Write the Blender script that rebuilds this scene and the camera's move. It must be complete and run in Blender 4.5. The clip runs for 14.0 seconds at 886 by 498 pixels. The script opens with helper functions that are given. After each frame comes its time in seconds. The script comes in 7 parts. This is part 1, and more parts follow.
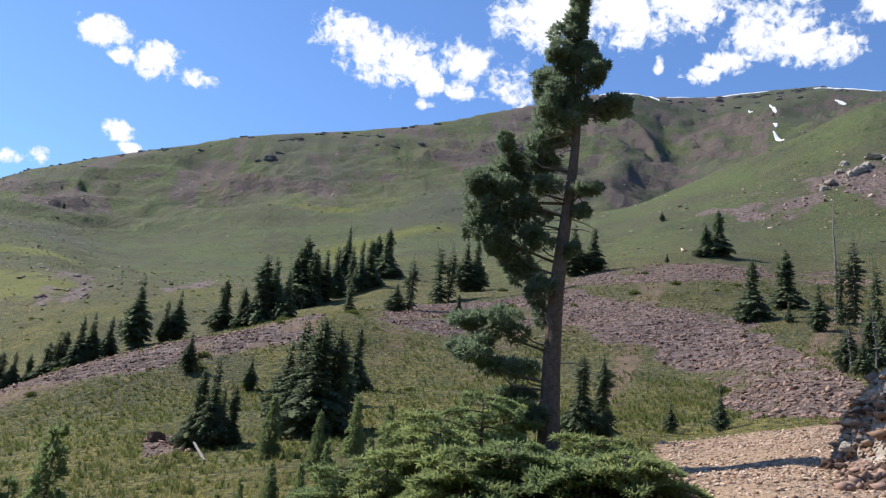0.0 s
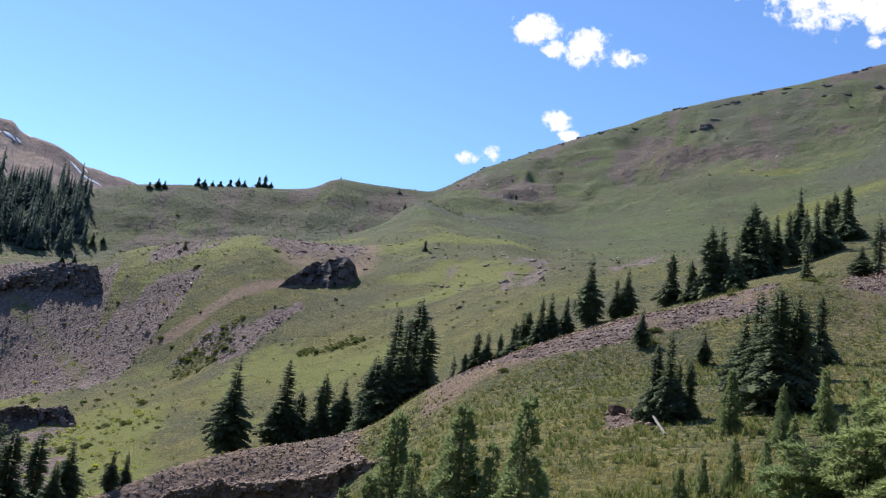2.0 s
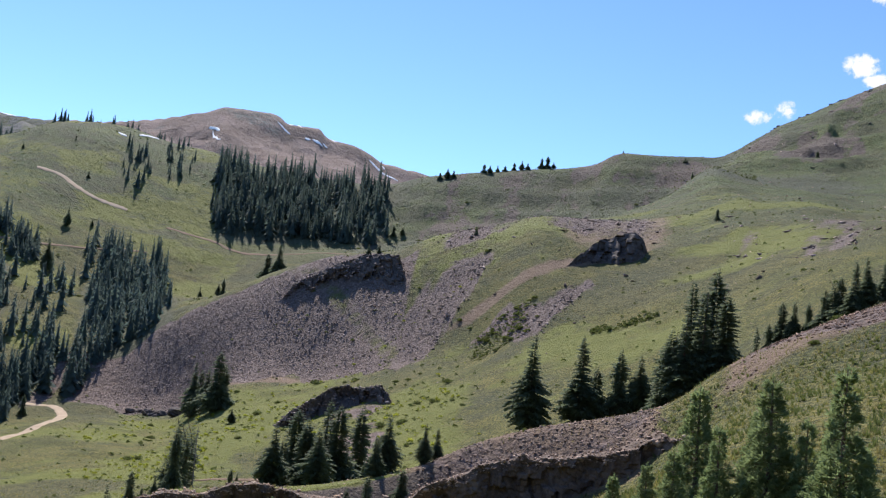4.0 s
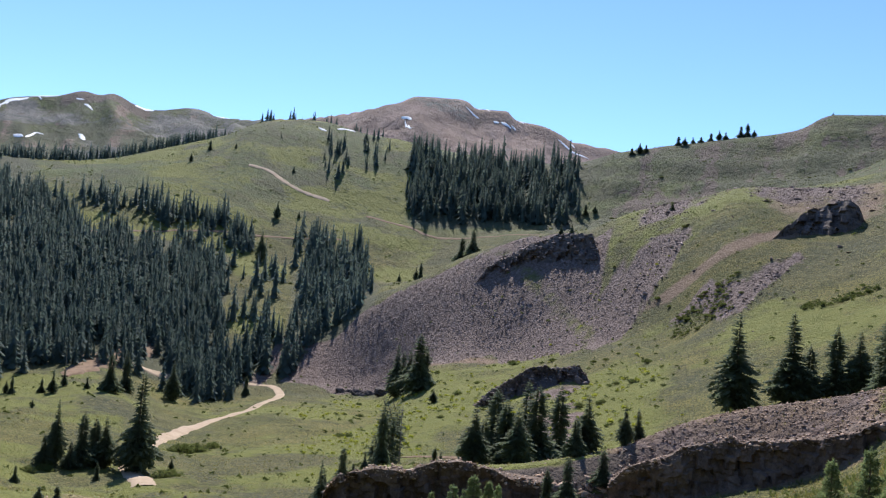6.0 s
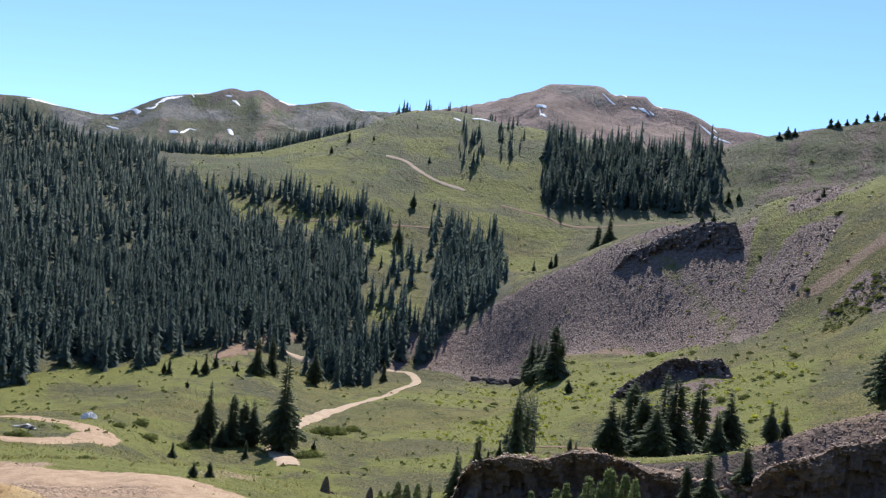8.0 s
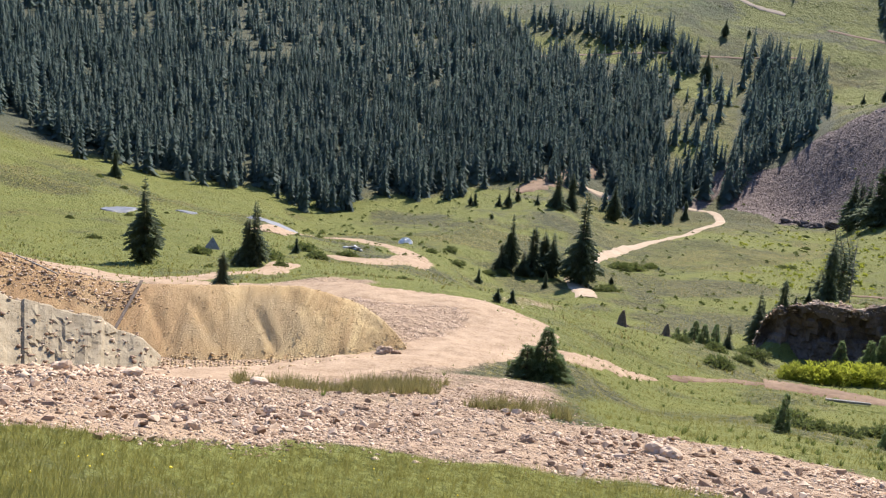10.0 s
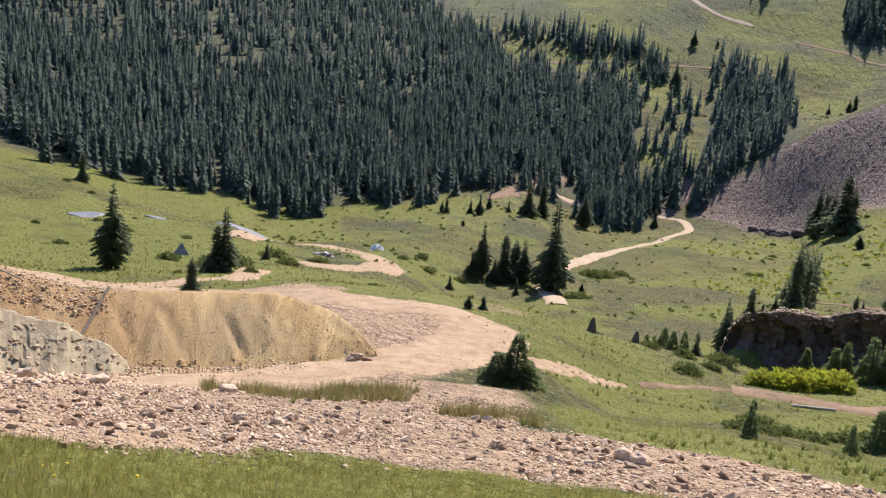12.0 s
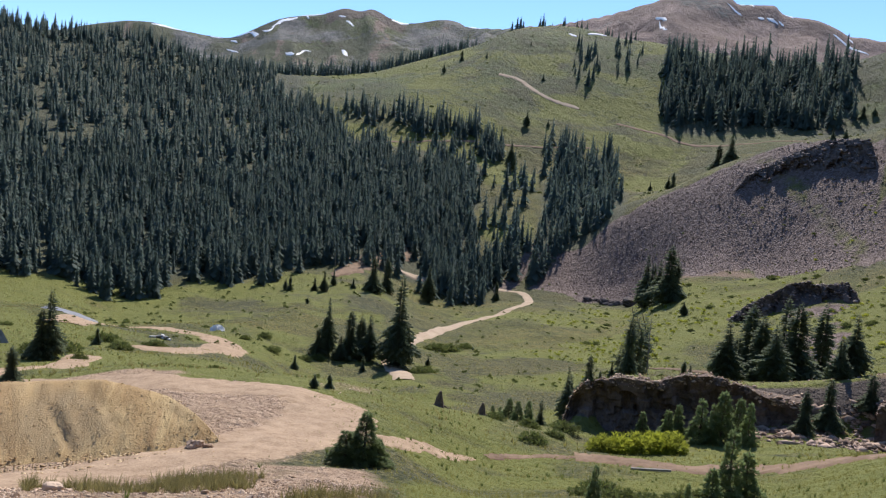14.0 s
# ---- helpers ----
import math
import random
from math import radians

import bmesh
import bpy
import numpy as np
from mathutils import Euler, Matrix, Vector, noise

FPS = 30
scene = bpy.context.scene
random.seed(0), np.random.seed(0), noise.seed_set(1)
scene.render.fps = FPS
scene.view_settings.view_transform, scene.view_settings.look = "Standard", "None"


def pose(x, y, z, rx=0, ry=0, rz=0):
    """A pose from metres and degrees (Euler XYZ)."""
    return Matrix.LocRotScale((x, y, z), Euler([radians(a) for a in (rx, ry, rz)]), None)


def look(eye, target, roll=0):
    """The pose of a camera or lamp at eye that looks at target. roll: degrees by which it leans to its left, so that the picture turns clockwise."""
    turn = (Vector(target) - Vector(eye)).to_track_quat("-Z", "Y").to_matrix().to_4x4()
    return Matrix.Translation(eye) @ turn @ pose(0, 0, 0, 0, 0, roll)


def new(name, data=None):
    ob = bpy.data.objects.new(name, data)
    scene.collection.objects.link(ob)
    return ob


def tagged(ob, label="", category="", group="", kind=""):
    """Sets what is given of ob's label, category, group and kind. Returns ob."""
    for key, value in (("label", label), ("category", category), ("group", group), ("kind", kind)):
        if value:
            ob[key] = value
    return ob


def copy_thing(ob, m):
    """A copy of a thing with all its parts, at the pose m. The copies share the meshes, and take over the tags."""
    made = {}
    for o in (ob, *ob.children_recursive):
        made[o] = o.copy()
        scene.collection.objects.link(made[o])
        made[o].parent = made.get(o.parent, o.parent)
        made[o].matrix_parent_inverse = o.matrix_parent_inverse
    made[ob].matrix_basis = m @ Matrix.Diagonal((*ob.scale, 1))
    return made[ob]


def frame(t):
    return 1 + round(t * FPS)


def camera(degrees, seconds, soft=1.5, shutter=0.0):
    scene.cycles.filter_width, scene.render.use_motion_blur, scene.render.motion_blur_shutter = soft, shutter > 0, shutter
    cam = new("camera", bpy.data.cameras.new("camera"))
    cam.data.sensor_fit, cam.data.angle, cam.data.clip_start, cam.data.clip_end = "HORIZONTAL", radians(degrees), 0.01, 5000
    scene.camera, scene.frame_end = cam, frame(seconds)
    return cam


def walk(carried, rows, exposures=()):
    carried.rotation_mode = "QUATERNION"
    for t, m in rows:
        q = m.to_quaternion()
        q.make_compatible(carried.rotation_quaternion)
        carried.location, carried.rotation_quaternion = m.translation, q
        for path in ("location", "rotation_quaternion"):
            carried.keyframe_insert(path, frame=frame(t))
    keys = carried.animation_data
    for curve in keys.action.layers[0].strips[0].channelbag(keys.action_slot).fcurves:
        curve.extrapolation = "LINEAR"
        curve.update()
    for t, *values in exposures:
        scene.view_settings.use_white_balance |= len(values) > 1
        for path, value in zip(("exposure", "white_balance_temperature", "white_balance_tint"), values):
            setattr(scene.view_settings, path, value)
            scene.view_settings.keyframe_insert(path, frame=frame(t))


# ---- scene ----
EYE = (0.0, 0.0, 1.75)
cam = camera(54.17, 14.0, 1.25)
walk(cam, [
    (0.0, pose(*EYE, 104.63, -5.43, -1.41)),
    (0.5, pose(*EYE, 103.82, -6.5, 4.39)),
    (1.0, pose(*EYE, 102.72, -6.83, 10.46)),
    (1.5, pose(*EYE, 101.27, -6.25, 18.89)),
    (2.0, pose(*EYE, 99.81, -6.83, 27.83)),
    (2.5, pose(*EYE, 98.37, -6.87, 37.62)),
    (3.0, pose(*EYE, 97.17, -5.9, 44.08)),
    (3.2, pose(*EYE, 96.84, -5.91, 44.56)),
    (5.3, pose(*EYE, 94.86, -4.69, 54.91)),
    (5.5, pose(*EYE, 94.46, -4.61, 56.28)),
    (6.0, pose(*EYE, 93.77, -4.76, 59.96)),
    (6.5, pose(*EYE, 93.16, -4.95, 63.98)),
    (7.0, pose(*EYE, 92.82, -5.01, 65.95)),
    (7.5, pose(*EYE, 92.46, -5.09, 67.47)),
    (8.0, pose(*EYE, 92.28, -5.19, 68.87)),
    (8.5, pose(*EYE, 89.3, -5.11, 73.09)),
    (9.0, pose(*EYE, 85.69, -5.17, 78.1)),
    (9.2, pose(*EYE, 83.95, -5.2, 80.78)),
    (11.3, pose(*EYE, 78.87, -4.48, 92.1)),
    (11.5, pose(*EYE, 79.11, -4.69, 90.74)),
    (12.0, pose(*EYE, 80.34, -5.36, 86.69)),
    (12.5, pose(*EYE, 82.13, -5.79, 83.71)),
    (13.0, pose(*EYE, 83.53, -5.88, 81.75)),
    (13.5, pose(*EYE, 84.98, -5.65, 79.32)),
    (14.0, pose(*EYE, 86.33, -5.26, 76.33)),
], exposures=((0.0, 0.72, 6350, 12), (7.5, 0.72, 6350, 12), (8.2, 0.8, 6450, 12), (9.0, 1.06, 6450, 12), (11.5, 1.14, 6850, 13), (12.0, 0.98, 6850, 14), (13.0, 0.72, 6650, 12), (14.0, 0.56, 6450, 12)))


# ---------------------------------------------------------------- sky and sun
SUN_HEADING, SUN_HEIGHT = 65.0, 46.0


class Nodes:
    """A short way to write a node tree."""

    def __init__(self, tree):
        self.tree = tree
        self.tree.nodes.clear()

    def add(self, kind, **given):
        node = self.tree.nodes.new(kind)
        for key, value in given.items():
            if key == "settings":
                for k, v in value.items():
                    setattr(node, k, v)
        return node

    def put(self, socket, value):
        if isinstance(value, bpy.types.NodeSocket):
            self.tree.links.new(value, socket)
        elif isinstance(value, (tuple, list)) and len(value) == 3 and socket.type == "RGBA":
            socket.default_value = (*value, 1)
        else:
            socket.default_value = value

    def math(self, op, a, b=0.0, c=0.0, clamp=False):
        node = self.add("ShaderNodeMath")
        node.operation, node.use_clamp = op, clamp
        for k, v in enumerate((a, b, c)):
            self.put(node.inputs[k], v)
        return node.outputs[0]

    def span(self, v, lo, hi, a=0.0, b=1.0, smooth=True):
        node = self.add("ShaderNodeMapRange")
        node.interpolation_type = "SMOOTHSTEP" if smooth else "LINEAR"
        for k, w in enumerate((v, lo, hi, a, b)):
            self.put(node.inputs[k], w)
        return node.outputs[0]

    def mix(self, fac, a, b, blend="MIX"):
        node = self.add("ShaderNodeMix")
        node.data_type, node.blend_type = "RGBA", blend
        self.put(node.inputs[0], fac)
        self.put(node.inputs[6], a)
        self.put(node.inputs[7], b)
        return node.outputs[2]

    def noise(self, vec, scale, detail=3.0, rough=0.55, twist=0.0):
        node = self.add("ShaderNodeTexNoise")
        self.put(node.inputs["Vector"], vec)
        for key, v in (("Scale", scale), ("Detail", detail), ("Roughness", rough), ("Distortion", twist)):
            node.inputs[key].default_value = v
        return node.outputs["Fac"]

    def cells(self, vec, scale, out="Distance", feature="F1"):
        node = self.add("ShaderNodeTexVoronoi")
        node.feature = feature
        self.put(node.inputs["Vector"], vec)
        node.inputs["Scale"].default_value = scale
        return node.outputs[out]

    def bump(self, height, strength, distance, normal=None):
        node = self.add("ShaderNodeBump")
        self.put(node.inputs["Height"], height)
        node.inputs["Strength"].default_value, node.inputs["Distance"].default_value = strength, distance
        if normal is not None:
            self.put(node.inputs["Normal"], normal)
        return node.outputs[0]

    def channels(self, colour):
        node = self.add("ShaderNodeSeparateColor")
        self.put(node.inputs[0], colour)
        return node.outputs

    def place(self):
        return self.add("ShaderNodeNewGeometry").outputs["Position"]


world = bpy.data.worlds.new("sky")
scene.world = world
world.use_nodes = True
w = Nodes(world.node_tree)
sky = w.add("ShaderNodeTexSky")
sky.sky_type, sky.sun_disc = "NISHITA", False
sky.sun_elevation, sky.sun_rotation = radians(SUN_HEIGHT), radians(-SUN_HEADING)
sky.altitude, sky.air_density, sky.dust_density, sky.ozone_density = 2800, 1.0, 0.1, 1.8
# fair-weather cumulus: heading, height, half width and half height of each heap, in degrees
CLOUDS = ((24.6, 24.5, 2.0, 0.9), (22.9, 23.4, 0.9, 0.6), (20.7, 23.5, 1.7, 1.1), (18.0, 23.0, 1.3, 0.7), (22.3, 18.8, 1.0, 0.7), (28.0, 15.9, 0.8, 0.5), (26.5, 16.3, 0.8, 0.6), (21.4, 17.9, 0.9, 0.4),
          (8.6, 27.9, 2.7, 1.6), (6.6, 26.9, 3.4, 2.0), (4.4, 26.6, 2.6, 1.9), (2.1, 25.2, 1.2, 0.9), (-0.4, 26.7, 2.0, 1.3), (-0.1, 25.1, 1.3, 0.9), (-3.7, 25.6, 2.2, 1.8), (2.4, 23.8, 0.9, 0.4), (-6.6, 30.0, 4.6, 2.4), (-12.4, 30.4, 5.0, 2.2),
          (-17.4, 30.6, 3.6, 1.8), (-20.6, 28.9, 2.6, 1.8), (-23.6, 28.4, 3.2, 1.7), (-26.0, 27.7, 1.8, 1.0), (-18.9, 27.1, 2.2, 0.8), (-16.9, 26.5, 1.5, 0.6), (-14.0, 27.1, 0.4, 0.7), (-24.0, 32.0, 4.0, 1.8), (-28.2, 29.4, 1.8, 1.0))
ray = w.add("ShaderNodeTexCoord").outputs["Generated"]
split = w.add("ShaderNodeSeparateXYZ")
w.put(split.inputs[0], ray)
heading = w.math("MULTIPLY", w.math("ARCTAN2", w.math("MULTIPLY", split.outputs[0], -1.0), split.outputs[1]), 57.2958)
height = w.math("MULTIPLY", w.math("ARCSINE", split.outputs[2]), 57.2958)
puff = w.noise(ray, 26.0, 7.0, 0.62, 0.3)
fine = w.noise(ray, 85.0, 6.0, 0.66, 0.4)
heap = -9.0
for ch, ce, cw, chh in CLOUDS:
    dx = w.math("DIVIDE", w.math("SUBTRACT", heading, ch), cw)
    dy = w.math("DIVIDE", w.math("SUBTRACT", height, ce), chh)
    body = w.math("SUBTRACT", 1.0, w.math("ADD", w.math("MULTIPLY", dx, dx), w.math("MULTIPLY", dy, dy)))
    heap = body if isinstance(heap, float) else w.math("MAXIMUM", heap, body)
ragged = w.math("ADD", w.math("MULTIPLY", w.math("SUBTRACT", puff, 0.5), 5.5), w.math("MULTIPLY", w.math("SUBTRACT", fine, 0.5), 4.2))
veil = w.span(w.math("ADD", w.math("MULTIPLY", heap, 1.3), ragged), -0.1, 1.15)
shade = w.span(w.math("ADD", heap, w.math("MULTIPLY", w.math("SUBTRACT", puff, 0.5), 3.5)), -0.3, 1.1)
cloud = w.mix(shade, (3.1, 3.55, 4.2), (4.5, 4.5, 4.5))
back = w.add("ShaderNodeBackground")
w.put(back.inputs[0], w.mix(veil, w.mix(1.0, sky.outputs[0], (0.66, 0.795, 0.925), "MULTIPLY"), cloud))
back.inputs[1].default_value = 0.15
w.tree.links.new(back.outputs[0], w.add("ShaderNodeOutputWorld").inputs[0])

sun = new("sun", bpy.data.lights.new("sun", "SUN"))
sun.data.energy, sun.data.angle, sun.data.color = 4.2, radians(0.53), (1.0, 0.94, 0.85)
sun.matrix_world = look((0, 0, 0), (math.sin(radians(SUN_HEADING)) * math.cos(radians(SUN_HEIGHT)), -math.cos(radians(SUN_HEADING)) * math.cos(radians(SUN_HEIGHT)), -math.sin(radians(SUN_HEIGHT))))


# ---------------------------------------------------------------- materials
def material(name, colour, rough=0.9, normal=None, leafy=0.0, nodes=None):
    m = nodes.owner
    bsdf = nodes.add("ShaderNodeBsdfPrincipled")
    nodes.put(bsdf.inputs["Base Color"], colour)
    nodes.put(bsdf.inputs["Roughness"], rough)
    bsdf.inputs["Specular IOR Level"].default_value = 0.25
    if normal is not None:
        nodes.put(bsdf.inputs["Normal"], normal)
    shader = bsdf.outputs[0]
    if leafy:
        thin = nodes.add("ShaderNodeBsdfTranslucent")
        nodes.put(thin.inputs[0], colour)
        blend = nodes.add("ShaderNodeMixShader")
        blend.inputs[0].default_value = leafy
        nodes.tree.links.new(shader, blend.inputs[1])
        nodes.tree.links.new(thin.outputs[0], blend.inputs[2])
        shader = blend.outputs[0]
    nodes.tree.links.new(shader, nodes.add("ShaderNodeOutputMaterial").inputs[0])
    return m


def begin(name):
    m = bpy.data.materials.new(name)
    m.use_nodes = True
    n = Nodes(m.node_tree)
    n.owner = m
    return n


def grass_colour(n, p):
    wide, mid = n.noise(p, 0.012, 4), n.noise(p, 0.10, 4, 0.6)
    c = n.mix(n.span(mid, 0.36, 0.64), (0.096, 0.106, 0.022), (0.190, 0.165, 0.042))
    c = n.mix(n.math("MULTIPLY", n.span(wide, 0.44, 0.6), 0.75), c, (0.108, 0.100, 0.054))
    c = n.mix(n.math("MULTIPLY", n.span(n.noise(p, 0.045, 6, 0.68, 0.6), 0.48, 0.62), 0.85), c, (0.058, 0.064, 0.036))
    c = n.mix(n.math("MULTIPLY", n.span(n.noise(p, 0.33, 6, 0.72), 0.50, 0.62), 0.55), c, (0.054, 0.064, 0.022))
    over = n.add("ShaderNodeSeparateXYZ")
    n.put(over.inputs[0], p)
    tundra = n.mix(n.span(n.noise(p, 0.03, 6, 0.7, 0.4), 0.40, 0.62), (0.100, 0.150, 0.058), (0.070, 0.092, 0.056))
    tundra = n.mix(n.math("MULTIPLY", n.span(n.noise(p, 0.017, 5, 0.66, 1.2), 0.50, 0.60), 0.5), tundra, (0.100, 0.088, 0.076))
    c = n.mix(n.math("MULTIPLY", n.span(over.outputs[2], 24.0, 70.0), 0.85), c, tundra)
    c = n.mix(n.math("MULTIPLY", n.span(n.noise(p, 1.3, 5, 0.7), 0.48, 0.66), 0.75), c, (0.235, 0.195, 0.066))
    c = n.mix(n.math("MULTIPLY", n.span(n.noise(p, 7.0, 3, 0.7), 0.54, 0.64), 0.55), c, (0.27, 0.24, 0.09))
    # dark specks: shadows among the tussocks, put into the grass colour
    return n.mix(n.math("MULTIPLY", n.span(n.noise(p, 3.2, 4, 0.75), 0.55, 0.42), 0.9), c, (0.030, 0.038, 0.012))


def make_ground():
    n = begin("alpine_ground")
    p = n.place()
    first = n.add("ShaderNodeAttribute")
    first.attribute_name = "cover"
    second = n.add("ShaderNodeAttribute")
    second.attribute_name = "cover_more"
    talus, gravel, red = n.channels(first.outputs["Color"])[0:3]
    rock, lush, scrub = n.channels(second.outputs["Color"])[0:3]
    ragged = n.math("ADD", n.math("MULTIPLY", n.noise(p, 0.35, 5, 0.65), 0.55), n.math("MULTIPLY", n.noise(p, 0.06, 3), 0.45))

    def edge(mask, soft=0.16):
        return n.span(n.math("ADD", mask, n.math("MULTIPLY", n.math("SUBTRACT", ragged, 0.5), 1.5)), 0.5 - soft, 0.5 + soft)

    c = grass_colour(n, p)
    c = n.mix(edge(lush), c, n.mix(n.noise(p, 0.5, 4, 0.7), (0.096, 0.114, 0.022), (0.192, 0.190, 0.046)))
    c = n.mix(n.math("MULTIPLY", edge(scrub, 0.2), 0.8), c, n.mix(n.noise(p, 0.4, 5, 0.7), (0.046, 0.056, 0.034), (0.112, 0.112, 0.072)))
    soil = n.mix(n.noise(p, 0.5, 5, 0.7), (0.150, 0.096, 0.068), (0.28, 0.19, 0.14))
    c = n.mix(n.math("MULTIPLY", edge(red, 0.3), 0.85), c, soil)
    stone = n.add("ShaderNodeTexVoronoi")
    n.put(stone.inputs["Vector"], p)
    stone.inputs["Scale"].default_value = 1.7
    tint = n.channels(stone.outputs["Color"])
    scree = n.mix(tint[0], (0.070, 0.050, 0.044), (0.215, 0.160, 0.142))
    scree = n.mix(n.span(n.noise(p, 0.07, 4), 0.4, 0.7), scree, n.mix(tint[1], (0.085, 0.058, 0.046), (0.25, 0.18, 0.15)))
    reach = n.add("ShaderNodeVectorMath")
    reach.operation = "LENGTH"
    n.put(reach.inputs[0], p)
    # paler scree beyond 140 m: lift of haze and glare put into the colour
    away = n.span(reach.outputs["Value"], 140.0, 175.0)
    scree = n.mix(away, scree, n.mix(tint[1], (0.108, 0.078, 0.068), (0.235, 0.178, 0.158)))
    # peak rock past 1200 m, its colours greyed to carry the distance haze
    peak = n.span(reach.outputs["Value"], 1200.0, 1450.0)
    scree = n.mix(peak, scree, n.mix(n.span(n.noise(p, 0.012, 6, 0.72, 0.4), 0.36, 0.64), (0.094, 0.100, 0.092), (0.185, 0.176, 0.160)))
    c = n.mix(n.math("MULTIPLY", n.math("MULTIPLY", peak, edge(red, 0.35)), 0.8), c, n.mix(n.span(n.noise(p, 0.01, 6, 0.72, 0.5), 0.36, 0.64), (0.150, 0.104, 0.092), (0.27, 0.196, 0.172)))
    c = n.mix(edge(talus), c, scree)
    face = n.mix(n.noise(p, 0.45, 6, 0.75), (0.050, 0.038, 0.031), (0.19, 0.150, 0.122))
    c = n.mix(edge(rock), c, face)
    pebble = n.add("ShaderNodeTexVoronoi")
    n.put(pebble.inputs["Vector"], p)
    pebble.inputs["Scale"].default_value = 7.0
    dust = n.mix(n.channels(pebble.outputs["Color"])[0], (0.225, 0.148, 0.097), (0.445, 0.32, 0.218))
    dust = n.mix(n.span(n.noise(p, 0.3, 4, 0.6), 0.4, 0.65), dust, (0.375, 0.262, 0.170))
    c = n.mix(edge(gravel), c, dust)
    relief = n.math("ADD", n.math("MULTIPLY", n.noise(p, 0.7, 6, 0.72), 0.9), n.math("MULTIPLY", n.noise(p, 4.0, 4, 0.7), 0.26))
    relief = n.math("ADD", relief, n.math("MULTIPLY", n.noise(p, 1.9, 4, 0.65), 0.5))
    relief = n.math("ADD", relief, n.math("MULTIPLY", n.math("MULTIPLY", stone.outputs["Distance"], -0.45), talus))
    relief = n.math("ADD", relief, n.math("MULTIPLY", n.noise(p, 0.11, 6, 0.72), n.span(reach.outputs["Value"], 150.0, 400.0, 1.0, 6.0)))
    relief = n.math("ADD", relief, n.math("MULTIPLY", n.noise(p, 0.02, 6, 0.7, 0.5), n.math("MULTIPLY", peak, 22.0)))
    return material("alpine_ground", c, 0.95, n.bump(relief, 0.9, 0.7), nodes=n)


GROUND = make_ground()


def make_needles(name, dark, light, leafy=0.12):
    n = begin(name)
    p = n.place()
    own = n.add("ShaderNodeObjectInfo").outputs["Random"]
    island = n.add("ShaderNodeNewGeometry").outputs["Random Per Island"]
    c = n.mix(n.math("ADD", n.math("MULTIPLY", island, 0.6), n.math("MULTIPLY", n.noise(p, 1.1, 3), 0.5)), dark, light)
    c = n.mix(n.math("MULTIPLY", own, 0.3), c, (0.07, 0.08, 0.045))
    return material(name, c, 0.75, leafy=leafy, nodes=n)


def make_plain(name, dark, light, scale, rough=0.85, strength=0.5, depth=0.03, second=6.0, spread=0.0):
    n = begin(name)
    p = n.place()
    a, b = n.noise(p, scale, 5, 0.65), n.noise(p, scale * second, 4, 0.7)
    f = n.math("ADD", n.math("MULTIPLY", a, 0.6), n.math("MULTIPLY", b, 0.4))
    if spread:
        island = n.add("ShaderNodeNewGeometry").outputs["Random Per Island"]
        own = n.add("ShaderNodeObjectInfo").outputs["Random"]
        f = n.math("ADD", n.math("MULTIPLY", f, 1 - spread), n.math("MULTIPLY", n.math("FRACT", n.math("ADD", own, island)), spread))
    return material(name, n.mix(n.span(f, 0.3, 0.7), dark, light), rough, n.bump(f, strength, depth), nodes=n)


NEEDLES = make_needles("spruce_needles", (0.112, 0.145, 0.092), (0.195, 0.235, 0.138), 0.55)
# needles of the distant woods: blue haze put into their colour
NEEDLES_HAZED = make_needles("spruce_needles_hazed", (0.072, 0.114, 0.104), (0.120, 0.168, 0.142), 0.5)
NEEDLES_NEAR = make_needles("spruce_needles_near", (0.165, 0.222, 0.092), (0.32, 0.395, 0.175), 0.55)
NEEDLES_OLD = make_needles("old_spruce_needles", (0.145, 0.195, 0.122), (0.28, 0.345, 0.218), 0.55)
NEEDLES_TIP = make_needles("spruce_young_tips", (0.20, 0.255, 0.095), (0.42, 0.48, 0.20), 0.55)
BARK = make_plain("spruce_bark", (0.075, 0.055, 0.045), (0.20, 0.155, 0.12), 9, 0.9, 0.9, 0.03)
DEAD_WOOD = make_plain("weathered_wood", (0.17, 0.15, 0.13), (0.36, 0.33, 0.29), 14, 0.9, 0.6, 0.01)
ROCK = make_plain("dark_volcanic_rock", (0.048, 0.038, 0.034), (0.180, 0.145, 0.130), 0.45, 0.9, 1.0, 0.25)
ROCK_RIDGE = make_plain("grey_ridge_rock", (0.085, 0.076, 0.070), (0.23, 0.205, 0.185), 0.3, 0.9, 1.0, 0.4)
ROCK_RED = make_plain("rusty_brown_rock", (0.065, 0.044, 0.032), (0.21, 0.150, 0.115), 1.2, 0.9, 1.0, 0.15)
ROCK_PALE = make_plain("pale_buff_rock", (0.24, 0.20, 0.155), (0.50, 0.44, 0.36), 2.2, 0.9, 1.0, 0.08)
ROCK_GREY = make_plain("grey_green_slab_rock", (0.20, 0.158, 0.098), (0.42, 0.348, 0.238), 2.5, 0.9, 1.0, 0.06)
STONE_TAN = make_plain("tan_gravel_stone", (0.25, 0.160, 0.103), (0.56, 0.42, 0.305), 6, 0.9, 0.5, 0.02, spread=0.65)
STONE_PURPLE = make_plain("purple_grey_talus_stone", (0.112, 0.082, 0.072), (0.36, 0.276, 0.248), 2, 0.9, 0.6, 0.05, spread=0.7)
STONE_RED = make_plain("rusty_knoll_stone", (0.15, 0.100, 0.074), (0.42, 0.305, 0.235), 3, 0.9, 0.6, 0.04, spread=0.7)
STONE_BROWN = make_plain("brown_scree_stone", (0.088, 0.053, 0.037), (0.34, 0.228, 0.170), 3, 0.9, 0.6, 0.04, spread=0.7)
